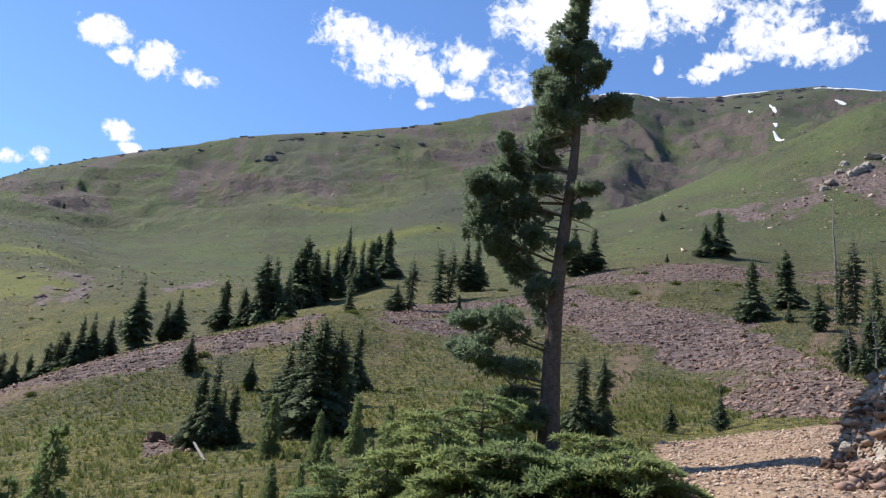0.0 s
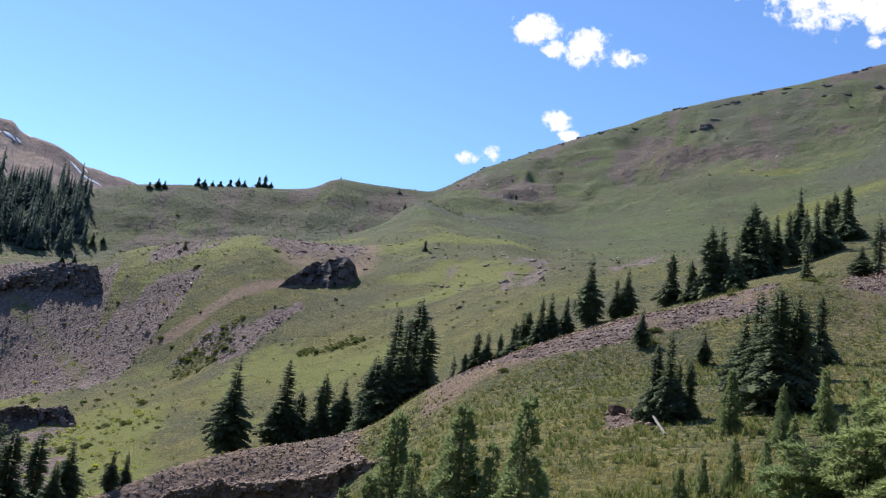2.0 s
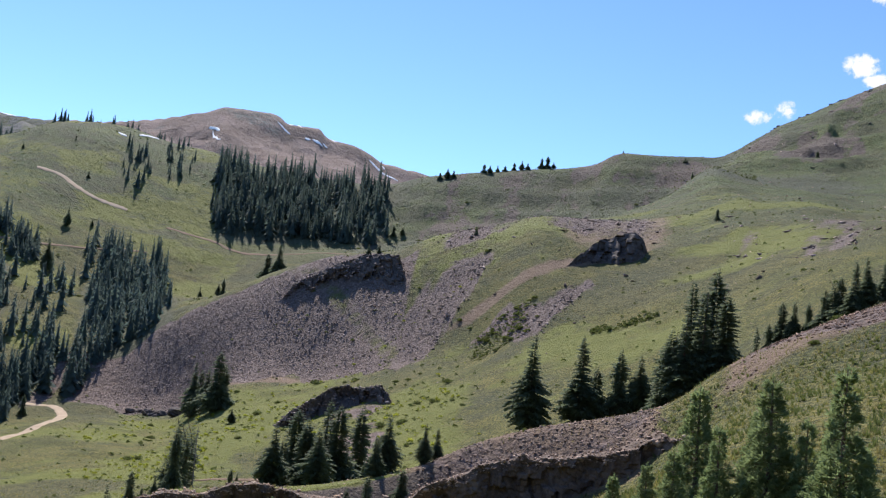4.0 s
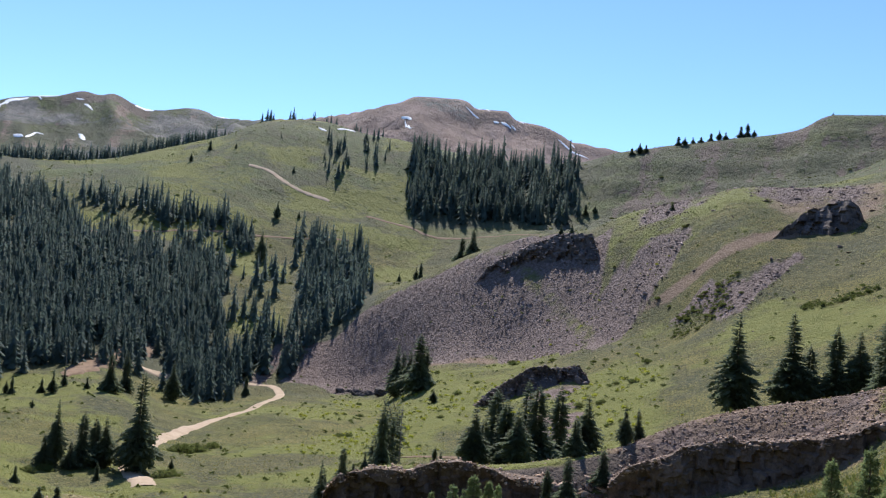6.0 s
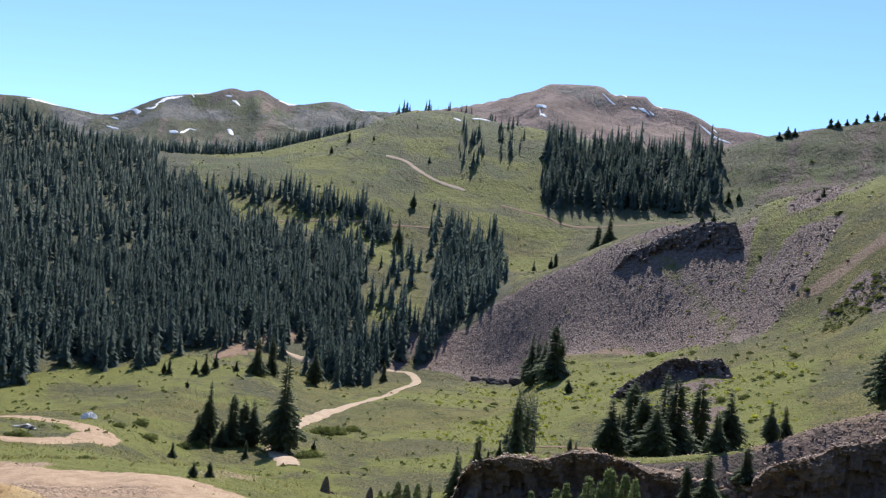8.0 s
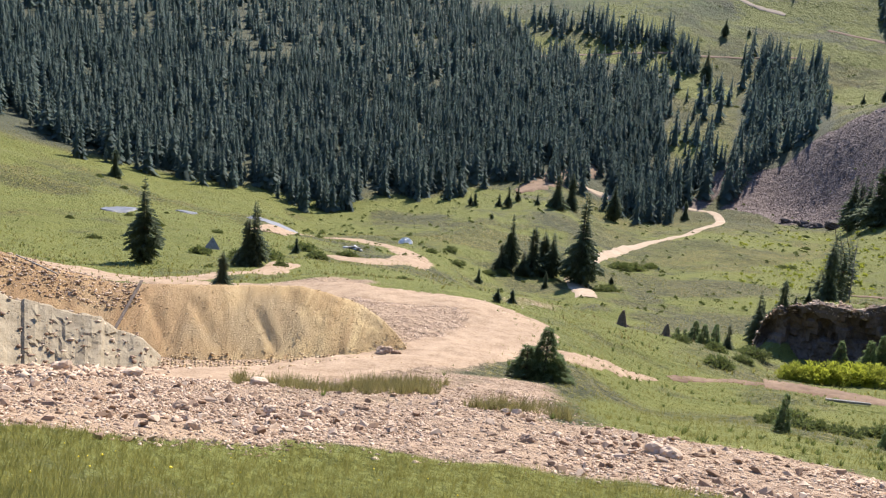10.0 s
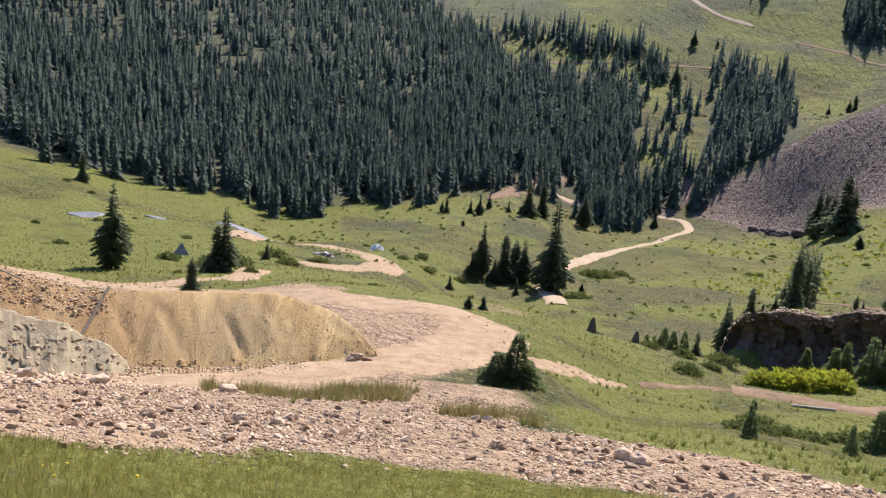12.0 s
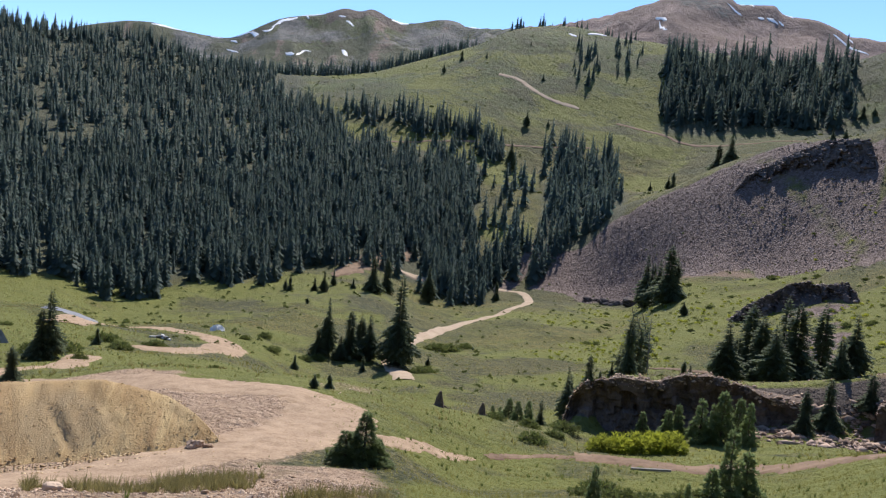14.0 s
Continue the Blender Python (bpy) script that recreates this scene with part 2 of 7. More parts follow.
ROAD = make_plain("dusty_road_gravel", (0.24, 0.160, 0.098), (0.45, 0.325, 0.215), 1.4, 0.95, 0.8, 0.06, second=8.0)
ROAD_FAR = make_plain("pale_dirt_track", (0.33, 0.245, 0.165), (0.47, 0.36, 0.255), 0.3, 0.95, 0.4, 0.05)
DIRT_BROWN = make_plain("brown_dirt_track", (0.13, 0.080, 0.050), (0.27, 0.18, 0.115), 0.6, 0.95, 0.5, 0.05)
def make_spoil():
    n = begin("yellow_mine_spoil")
    p = n.place()
    at = n.add("ShaderNodeSeparateXYZ")
    n.put(at.inputs[0], p)
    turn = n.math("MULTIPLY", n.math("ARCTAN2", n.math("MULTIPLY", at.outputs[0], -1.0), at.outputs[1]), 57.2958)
    down = n.add("ShaderNodeCombineXYZ")
    n.put(down.inputs[0], n.math("ADD", n.math("MULTIPLY", turn, 0.45), n.math("MULTIPLY", at.outputs[2], 0.45)))
    n.put(down.inputs[1], n.math("MULTIPLY", at.outputs[2], 0.5))
    q = down.outputs[0]
    streak, wide, grit = n.noise(q, 0.9, 4, 0.62, 0.6), n.noise(p, 0.28, 3), n.noise(p, 16.0, 4, 0.7)
    c = n.mix(n.span(streak, 0.36, 0.64), (0.37, 0.245, 0.115), (0.52, 0.38, 0.19))
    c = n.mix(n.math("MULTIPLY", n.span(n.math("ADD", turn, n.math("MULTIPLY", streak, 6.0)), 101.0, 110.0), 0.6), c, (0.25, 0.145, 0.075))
    c = n.mix(n.math("MULTIPLY", n.span(wide, 0.5, 0.66), 0.6), c, (0.36, 0.27, 0.155))
    c = n.mix(n.math("MULTIPLY", n.span(n.noise(q, 0.9, 4, 0.6), 0.58, 0.70), 0.6), c, (0.37, 0.20, 0.10))
    c = n.mix(n.math("MULTIPLY", n.span(grit, 0.55, 0.7), 0.55), c, (0.25, 0.175, 0.09))
    return material("yellow_mine_spoil", c, 0.95, n.bump(n.math("ADD", streak, n.math("MULTIPLY", grit, 0.5)), 1.0, 0.10), nodes=n)


SPOIL = make_spoil()
STONE_SPOIL = make_plain("yellow_spoil_stone", (0.31, 0.205, 0.105), (0.56, 0.42, 0.25), 6, 0.9, 0.5, 0.02, spread=0.6)
SNOW = make_plain("old_snow", (0.70, 0.70, 0.71), (0.88, 0.88, 0.90), 0.05, 0.7, 0.3, 0.5)
BUSH_BRIGHT = make_needles("bright_willow_leaves", (0.24, 0.28, 0.03), (0.50, 0.52, 0.07), 0.6)
BUSH_GREEN = make_needles("shrub_leaves", (0.055, 0.080, 0.020), (0.21, 0.240, 0.07), 0.5)
GRASS_BLADE = make_needles("meadow_grass_blades", (0.17, 0.175, 0.040), (0.37, 0.335, 0.10), 0.6)
GRASS_DRY = make_needles("dry_tussock_blades", (0.10, 0.088, 0.026), (0.44, 0.375, 0.15), 0.5)
PETAL = make_plain("yellow_petals", (0.65, 0.48, 0.02), (0.80, 0.62, 0.05), 20, 0.6, 0.1, 0.01)
TARP = make_plain("white_tarpaulin", (0.62, 0.62, 0.62), (0.85, 0.85, 0.84), 2, 0.6, 0.4, 0.05)
TARP_GREY = make_plain("grey_weathered_boards", (0.14, 0.14, 0.14), (0.30, 0.30, 0.30), 3, 0.8, 0.4, 0.03)
SILT = make_plain("grey_blue_silt", (0.11, 0.115, 0.13), (0.19, 0.20, 0.225), 0.4, 0.6, 0.3, 0.05)


# ---------------------------------------------------------------- the lie of the land
# Heading 0 is +y and grows to the left (towards -x). A land line runs round the eye: heading, distance, slope angle from the eye.
def land_line(*knots):
    a = np.array(knots[0::3], float)
    r = np.array(knots[1::3], float)
    e = np.array(knots[2::3], float)
    z = EYE[2] + r * np.tan(np.radians(e))
    a, r, z = (np.concatenate([v[-1:] - d, v, v[:1] + d]) for v, d in ((a, 360.0), (r, 0.0), (z, 0.0)))
    return a, r, z


FOOT = land_line(-40, 8, -6, 0, 8, -9, 25, 8, -11, 45, 8, -20, 60, 9, -25, 80, 10, -26, 96, 10, -26.4, 104, 10, -25.5, 111, 10, -24, 118, 10, -22.3, 130, 9, -20)
BANK = land_line(-40, 13, 0, -25, 14, 0.6, -15, 14, -0.5, -8, 16, 0, 5, 18, -3.5, 15, 18, -6, 25, 18, -9, 35, 16, -13, 45, 15, -16, 55, 15, -20,
                 65, 16.5, -20.3, 80, 16.5, -20.9, 97, 17, -20.7, 103, 18, -20, 110, 18, -19.4, 118, 18, -19, 130, 18, -16)
TRACK = land_line(-40, 30, 5.5, -25, 30, 4.8, -15, 30, 3.3, -8, 30, 3.2, 5, 32, 0.5, 15, 32, -1.5, 25, 32, -4, 35, 31, -9, 45, 35, -12, 55, 44, -14.8,
                  64, 44, -15.8, 72, 38, -16.8, 80, 30, -16.5, 89, 26, -17.6, 98, 25, -18.6, 105, 25, -18.5, 112, 25, -18, 118, 25, -17.5, 130, 25, -15)
LIP = land_line(-40, 60, 9, -25, 60, 9, -15, 60, 7, -8, 60, 6.5, 5, 55, 4.5, 15, 55, 3, 25, 52, -0.5, 30, 52, -3.8, 33, 54, -6.4, 36, 55, -8.6, 43, 56.5, -10.4,
                48, 57.5, -12, 55, 58, -12.6, 64, 57, -14, 67, 52, -14.5, 74, 47, -14.2, 79, 44, -13.4, 83, 42, -13, 93, 40, -13, 100, 45, -13.2, 107, 46, -13.2, 118, 46, -12, 130, 46, -9)
LEDGE = land_line(-40, 90, 12, -25, 90, 12.3, -15, 85, 11.5, -8, 80, 10, 2, 78, 9.3, 6, 75, 9.4, 10, 73, 8.4, 15, 71, 6.8, 20, 69, 5, 23, 67, 3.7, 26, 66, 2.2,
                  28.6, 64, 0.7, 32.7, 63, -2.5, 36, 64, -3.6, 41, 64, -4.9, 44.6, 64, -6.3, 48, 62.5, -8.1, 55, 61.5, -10, 64, 61, -10.8, 65.8, 59, -12.5,
                  68, 62, -15.5, 74, 65, -15.5, 79, 62, -15.5, 83, 60, -14.5, 90, 60, -12.5, 95, 60, -12.3, 107, 65, -12, 118, 65, -10.5)
FLOOR = land_line(-40, 140, 14, -25, 135, 14.3, -17, 135, 14.9, -11, 130, 14, -3, 120, 11.8, 5, 110, 10, 10, 105, 8.2, 15, 105, 6.4, 20, 105, 4.5, 25, 105, 1.8, 30, 105, -1.5,
                  35, 105, -4.8, 41, 105, -6.8, 48, 110, -8.5, 55, 115, -9.5, 62, 120, -10.5, 67, 120, -11.6, 74, 122, -11.7, 79, 125, -11.5, 85, 125, -10.9, 90, 110, -10.6,
                  95, 105, -10.3, 100, 105, -9.6, 107, 105, -9, 118, 105, -8)
SLOPE_FOOT = land_line(-40, 200, 16, -25, 200, 16.5, -17, 200, 16.3, -11, 190, 15, -3, 180, 13.5, 3, 180, 13.3, 8, 180, 11.6, 14, 175, 10, 20, 165, 8.5, 25, 160, 6.5, 30, 160, 3.5,
                       35, 165, 1.5, 41, 175, 0, 47, 200, -1.2, 51, 215, -2, 56, 230, -3.4, 60, 240, -3.8, 64, 265, -6, 70, 280, -5.9, 74, 250, -7.1, 78, 225, -7, 81, 220, -5.8,
                       84, 210, -6.4, 88, 185, -7.7, 94, 170, -8.6, 96, 165, -8.9, 100, 155, -8.2, 105, 150, -7.6, 110, 145, -6.5, 118, 140, -5)
BENCH = land_line(-40, 320, 21, -28, 330, 24, -22.7, 340, 22.1, -15.6, 350, 19.2, -12, 360, 18, -8.5, 360, 17.2, -3, 330, 15.5, 3, 300, 14.3, 8, 290, 12, 14, 285, 11.2, 18, 275, 10.4,
                  21.7, 270, 10.2, 25, 275, 10.8, 28.6, 280, 10.7, 32.5, 280, 9.8, 36, 285, 9.1, 40, 290, 9, 44.5, 290, 8, 48, 290, 7.1, 51, 290, 5.7, 53, 295, 5.4, 57.6, 300, 3.9,
                  60, 305, 2.6, 62.4, 310, 1.1, 65, 315, -0.5, 67.5, 320, -2.5, 74, 320, -2.5, 84, 300, -1.5, 96, 270, -1.5, 105, 260, -0.5)
FLANK = land_line(-40, 450, 19, -28, 450, 21, -22, 450, 19.5, -15, 450, 17.5, -10, 450, 17.2, -5, 450, 18, 0, 430, 17.5, 5, 420, 16, 14, 400, 13.5, 21.7, 390, 11.5, 28.6, 420, 12.4,
                  30.5, 430, 12.9, 33, 420, 11.2, 36, 400, 9.5, 40, 380, 7.5, 48, 380, 5, 53, 400, 4, 57.6, 420, 3.3, 62, 430, 1.5, 65, 430, 1.2, 70, 430, 1.5, 78, 420, 2.2,
                  84, 420, 2.6, 90, 400, 2.5, 96, 390, 2.8, 105, 380, 3.5)
UPPER = land_line(-40, 650, 22, -28, 650, 23, -18, 650, 22, -11, 600, 22, -5, 580, 21.5, 0, 560, 20.5, 5, 540, 19, 14, 520, 17, 21, 520, 14.5, 28.6, 520, 13.6, 31, 520, 12.4,
                  33, 520, 11, 36, 520, 10.3, 40, 520, 9.5, 45, 520, 8.5, 49, 520, 7.3, 53, 520, 6, 57, 530, 5.3, 60, 540, 5, 65, 550, 5.5, 70, 550, 6, 74, 540, 6.3,
                  79, 530, 6.2, 84, 530, 5.5, 91, 510, 4.6, 96, 500, 5, 105, 490, 6)
RIDGE = land_line(-40, 900, 25, -28.4, 950, 24.8, -23.8, 950, 25.4, -18.4, 950, 25.2, -13.5, 900, 25.3, -10.8, 850, 25.4, -5.3, 780, 24.5, 0.3, 720, 23.1, 4.2, 700, 22.2, 13.7, 680, 20.3,
                  19, 660, 18.5, 24, 650, 16.6, 28.3, 640, 14.4, 30.5, 640, 13.2, 36.5, 640, 13.4, 38.4, 640, 12.5, 42.8, 640, 11.9, 49.2, 650, 10.9, 52, 680, 10, 55, 720, 9.8,
                  62, 780, 10.2, 66, 800, 10.6, 69, 800, 11.2, 71.6, 800, 11, 75, 780, 9.6, 79, 740, 8.3, 82, 700, 7.3, 86, 660, 6.7, 92, 620, 6.6, 96, 600, 7.6, 104, 600, 7.4)
BEHIND = land_line(-40, 1200, 14, 0, 1100, 12, 30, 1100, 8, 50, 1200, 6.5, 70, 1200, 7, 100, 1100, 5)
FAR_FOOT = land_line(-40, 1700, 9, 30, 1600, 6, 50, 1500, 8, 60, 1500, 9.5, 70, 1550, 9, 80, 1700, 7, 100, 1700, 6)
FAR = land_line(-40, 2300, 8, 30, 2200, 6, 45, 2100, 9, 49.3, 2050, 11.02, 52.2, 2000, 11.42, 53, 2000, 11.85, 54.3, 2000, 12.4, 56.2, 2000, 12.7, 56.8, 2000, 13.19, 58.8, 2000, 13.2, 59.4, 2000, 13.58,
                60, 2000, 13.72, 62.8, 2000, 13.64, 64.3, 2000, 13.04, 67.9, 2100, 11.95, 70, 2200, 11.5, 75.4, 2450, 10.84, 77.1, 2500, 11.19, 79.9, 2500, 10.73, 80.9, 2500, 11.0,
                82, 2500, 11.36, 82.8, 2500, 11.17, 83.6, 2500, 11.27, 85, 2500, 10.78, 87.8, 2500, 10.14, 91.3, 2500, 8.58, 93.7, 2500, 8.59, 95.5, 2500, 8.83, 104, 2500, 7)
LINES = (FOOT, BANK, TRACK, LIP, LEDGE, FLOOR, SLOPE_FOOT, BENCH, FLANK, UPPER, RIDGE, BEHIND, FAR_FOOT, FAR)
LAND_R = np.concatenate([np.linspace(0.5, 8, 12)[:-1], np.geomspace(8, 1000, 360)[:-1], np.geomspace(1000, 4700, 110)])
LAND_A = np.concatenate([np.arange(-40, 126, 0.2), np.arange(126, 320, 2.5)])


def hash_noise(ix, iy, seed):
    h = np.sin(ix * 127.1 + iy * 311.7 + seed * 74.7) * 43758.5453
    return h - np.floor(h)


def value_noise(x, y, seed):
    ix, iy = np.floor(x), np.floor(y)
    fx, fy = x - ix, y - iy
    fx, fy = fx * fx * fx * (fx * (fx * 6 - 15) + 10), fy * fy * fy * (fy * (fy * 6 - 15) + 10)
    a, b = hash_noise(ix, iy, seed), hash_noise(ix + 1, iy, seed)
    c, d = hash_noise(ix, iy + 1, seed), hash_noise(ix + 1, iy + 1, seed)
    return (a + (b - a) * fx + (c - a) * fy + (a - b - c + d) * fx * fy) * 2 - 1


def fbm(x, y, size, seed, octaves=4):
    total, gain = 0.0, 1.0
    for k in range(octaves):
        total = total + gain * value_noise(x / size + 17.3 * k, y / size - 9.1 * k, seed + k)
        size, gain = size * 0.47, gain * 0.5
    return total


def step(v, lo, hi):
    q = np.clip((v - lo) / (hi - lo), 0, 1)
    return q * q * (3 - 2 * q)


def glide(xs, ys, q, sharp=True):
    """A cubic through the knots with no overshoot; tops stay sharp, hollows are rounded."""
    h, d = np.diff(xs), np.diff(ys) / np.diff(xs)
    m = np.zeros(len(xs))
    same = d[:-1] * d[1:] > 0
    w1, w2 = 2 * h[1:] + h[:-1], h[1:] + 2 * h[:-1]
    m[1:-1][same] = (w1 + w2)[same] / (w1[same] / d[:-1][same] + w2[same] / d[1:][same])
    m[0], m[-1] = d[0], d[-1]
    before, after = m.copy(), m.copy()
    top = np.where((d[:-1] > 0) & (d[1:] < 0))[0] + 1
    if sharp:
        keen = np.clip(-d[top] / (0.4 * d[top - 1]), 0, 1)
        before[top], after[top] = d[top - 1] * keen, d[top] * 0.5 * keen
    k = np.clip(np.searchsorted(xs, q) - 1, 0, len(h) - 1)
    t = (q - xs[k]) / h[k]
    return ((1 + 2 * t) * (1 - t) ** 2 * ys[k] + t * (1 - t) ** 2 * h[k] * after[k] + t * t * (3 - 2 * t) * ys[k + 1] + t * t * (t - 1) * h[k] * before[k + 1])


def land_heights():
    near = np.array([glide(a, r, LAND_A, False) for a, r, z in LINES])
    high = np.array([glide(a, z, LAND_A, False) for a, r, z in LINES])
    out = np.zeros((len(LAND_A), len(LAND_R)))
    kernel = np.exp(-0.5 * (np.arange(-6, 7) / 1.7) ** 2)
    kernel /= kernel.sum()
    for k in range(len(LINES) - 1):
        for v in (near, high):
            v[k, 6:820] = np.convolve(v[k], kernel, "same")[6:820]
    for i in range(len(LAND_A)):
        xs = np.concatenate([[0.4, 3.0], near[:, i], [3600, 4800]])
        ys = np.concatenate([[0.0, -0.1], high[:, i], [high[-1, i] * 0.6, high[-1, i] * 0.4]])
        out[i] = glide(np.log(xs), ys, np.log(LAND_R))
    return out


HEAD, DIST = np.meshgrid(np.radians(LAND_A), LAND_R, indexing="ij")
LAND_X, LAND_Y = -DIST * np.sin(HEAD), DIST * np.cos(HEAD)
HEAD = np.degrees(HEAD)
LAND_Z = land_heights()
CREST = np.ones_like(LAND_Z)
for line, close in ((LEDGE, 0.05), (BENCH, 0.06), (RIDGE, 0.07), (FAR, 0.035)):
    CREST *= 1 - 0.9 * np.exp(-((np.log(DIST) - np.log(np.interp(LAND_A, line[0], line[1]))[:, None]) / close) ** 2)
for size, rough in ((0.9, 0.05), (2.5, 0.05), (7, 0.05), (20, 0.045), (55, 0.04), (140, 0.035), (320, 0.04)):
    LAND_Z += size * rough * value_noise(LAND_X / size, LAND_Y / size, size) * step(DIST, 5 * size, 14 * size) * (1 - step(DIST, 420 * size, 900 * size)) * CREST
# ribs and gullies of the high ground
def gullies(size, seed):
    wx, wy = LAND_X + 0.4 * size * value_noise(LAND_X / size, LAND_Y / size, seed + 9), LAND_Y + 0.4 * size * value_noise(LAND_Y / size, LAND_X / size, seed + 19)
    return -np.abs(value_noise(wx / size, wy / size, seed))


high_ground = step(DIST, 1200, 1500)
LAND_Z += high_ground * CREST * (34 * gullies(230, 5) + 15 * gullies(85, 6) + 6 * gullies(34, 16))
hillside = step(DIST, 390, 540) * (1 - step(DIST, 950, 1100)) * (1 - step(HEAD, 46, 60))
LAND_Z += hillside * CREST * (11 * gullies(120, 7) + 5 * gullies(42, 11) + 1.8 * gullies(14, 14))
# benches that follow the contours
LAND_Z += hillside * CREST * (1.6 * np.sin(LAND_Z / 3.4 + 2.6 * fbm(LAND_X, LAND_Y, 90, 15)) + 0.8 * np.sin(LAND_Z / 1.1 + 3 * fbm(LAND_X, LAND_Y, 45, 16)))
crag = step(DIST, 480, 600) * (1 - step(DIST, 980, 1100)) * (1 - step(HEAD, -6, 2)) * step(HEAD, -38, -30)
LAND_Z += crag * CREST * (11 * gullies(110, 8) + 7 * gullies(36, 12) + 3 * gullies(14, 13))
# the rocky rib and the gully beside it below the high crest
rib = -10.5 - (DIST - 480) / 420 * 3.0
LAND_Z += step(DIST, 430, 520) * (1 - step(DIST, 820, 900)) * (5 * np.exp(-((HEAD - rib) / 1.2) ** 2) - 3 * np.exp(-((HEAD - rib + 3.4) / 1.8) ** 2))


def ground(x, y):
    """Height of the land under (x, y)."""
    r = max(0.6, math.hypot(x, y))
    a = (math.degrees(math.atan2(-x, y)) + 40) % 360 - 40
    i = min(max(int(np.searchsorted(LAND_A, a)) - 1, 0), len(LAND_A) - 2)
    j = min(max(int(np.searchsorted(LAND_R, r)) - 1, 0), len(LAND_R) - 2)
    u = min(max((a - LAND_A[i]) / (LAND_A[i + 1] - LAND_A[i]), 0), 1)
    v = min(max((r - LAND_R[j]) / (LAND_R[j + 1] - LAND_R[j]), 0), 1)
    q = LAND_Z[i:i + 2, j:j + 2]
    return float((q[0, 0] * (1 - v) + q[0, 1] * v) * (1 - u) + (q[1, 0] * (1 - v) + q[1, 1] * v) * u)


def spot(heading, r):
    x, y = -r * math.sin(radians(heading)), r * math.cos(radians(heading))
    return Vector((x, y, ground(x, y)))


# ---------------------------------------------------------------- the ground as one sheet
def line_r(line):
    return np.interp(LAND_A, line[0], line[1])[:, None]


def between(lo, hi):
    return (np.log(DIST) - np.log(line_r(lo))) / (np.log(line_r(hi)) - np.log(line_r(lo)))


def window(v, lo, hi, soft):
    return step(v, lo - soft, lo + soft) * (1 - step(v, hi - soft, hi + soft))


def ground_cover():
    up_talus, up_ledge, up_hill = between(SLOPE_FOOT, BENCH), between(LIP, LEDGE), between(BENCH, RIDGE)
    veins = fbm(HEAD * 1.0 + up_talus * 3, up_talus * 1.5, 2.2, 31)
    talus = window(HEAD + 2.0 * veins, 50.5, 70, 1.6) * window(up_talus + 0.12 * veins, -0.02, 0.93, 0.06)
    talus = np.maximum(talus, window(HEAD + 9 * (up_talus - 0.3) + 0.8 * veins, 46.5, 50.5, 0.7) * window(up_talus, 0.02, 0.62, 0.08) * 0.9)
    talus *= 1 - 0.5 * window(HEAD - 9 * up_talus, 48.5, 50.2, 0.5) * window(up_talus, 0.1, 0.9, 0.1)
    talus = np.maximum(talus, window(HEAD, 34, 48, 1.2) * window(up_talus, 0.72, 1.02, 0.07) * (0.62 + 0.5 * veins))
    talus = np.maximum(talus, window(HEAD + 22 * (up_talus - 0.24) + 0.8 * veins, 39.6, 43.2, 0.8) * window(up_talus + 0.05 * veins, 0.11, 0.35, 0.05))
    talus = np.maximum(talus, window(HEAD, 13, 30, 1.5) * window(up_talus, 0.1, 0.75, 0.12) * (0.20 + 0.6 * veins))
    runs = fbm(HEAD * 2.2 + 22 * up_talus * 0.4, up_talus * 2.0, 1.0, 34)
    talus *= 1 - 0.25 * window(HEAD, 40, 51.5, 1.0) * step(runs + 0.3 * fbm(LAND_X, LAND_Y, 9, 35), 0.30, 0.62) * (up_talus > -0.1) * (up_talus < 1.1)
    ledge_band = window(DIST - line_r(LEDGE), -7, 5, 2.0)
    talus = np.maximum(talus, window(HEAD, 7.5, 29.3, 1.0) * ledge_band * (0.62 + 0.5 * fbm(LAND_X, LAND_Y, 5, 33)))
    knoll = window(HEAD, 33, 48.6, 1.0) * window(DIST - line_r(LEDGE), -8, 5, 2.0)
    talus = np.maximum(talus, 0.5 * knoll)
    clumps = fbm(LAND_X, LAND_Y, 7, 37)
    talus = np.maximum(talus, window(HEAD + 0.6 * clumps, 50.6, 54.6, 0.8) * window(DIST + 5 * clumps, 118, 176, 6) * (0.62 + 0.4 * clumps))
    low = np.interp(LAND_A, (-40, -28, -25, -20.3, -18.3, -17.3, -14, -8.6, 0, 6), (28, 28, 30, 38, 49, 63, 74, 77, 78, 78))[:, None]
    top = np.interp(LAND_A, (-40, -26.7, -24.2, -22, -20.6, -17.5, -13.3, -8.4, 0, 6), (40, 44, 59, 68, 80, 86, 92, 108, 108, 104))[:, None]
    talus = np.maximum(talus, window(HEAD, -32, 4, 1.5) * window(DIST + 4 * clumps, low, top, 3.0) * (0.72 + 0.55 * clumps))
    talus = np.maximum(talus, window(HEAD, -29, -7, 2) * window(DIST + 4 * clumps, 108, 132, 4.0) * (0.58 + 0.5 * clumps))
    talus = np.maximum(talus, window(HEAD, 13.8, 17.4, 0.6) * window(DIST, 37.5, 44, 1.0) * (0.7 + 0.4 * clumps))
    talus = np.maximum(talus, window(HEAD, -32, -17, 2) * window(DIST + 6 * clumps, 215, 250, 8.0) * (0.40 + 0.55 * clumps))
    verge = np.interp(LAND_A, (56, 75, 88, 100, 117), (11.5, 12.2, 12.6, 13.2, 15.0))[:, None]
    gravel = window(HEAD, 56, 135, 3) * window(DIST, verge, line_r(BANK) + 0.5, 0.7)
    gravel = np.maximum(gravel, window(HEAD, 80, 104, 2) * window(DIST + 1.2 * fbm(LAND_X, LAND_Y, 2.5, 38), 19, 22, 0.8) * 0.9)
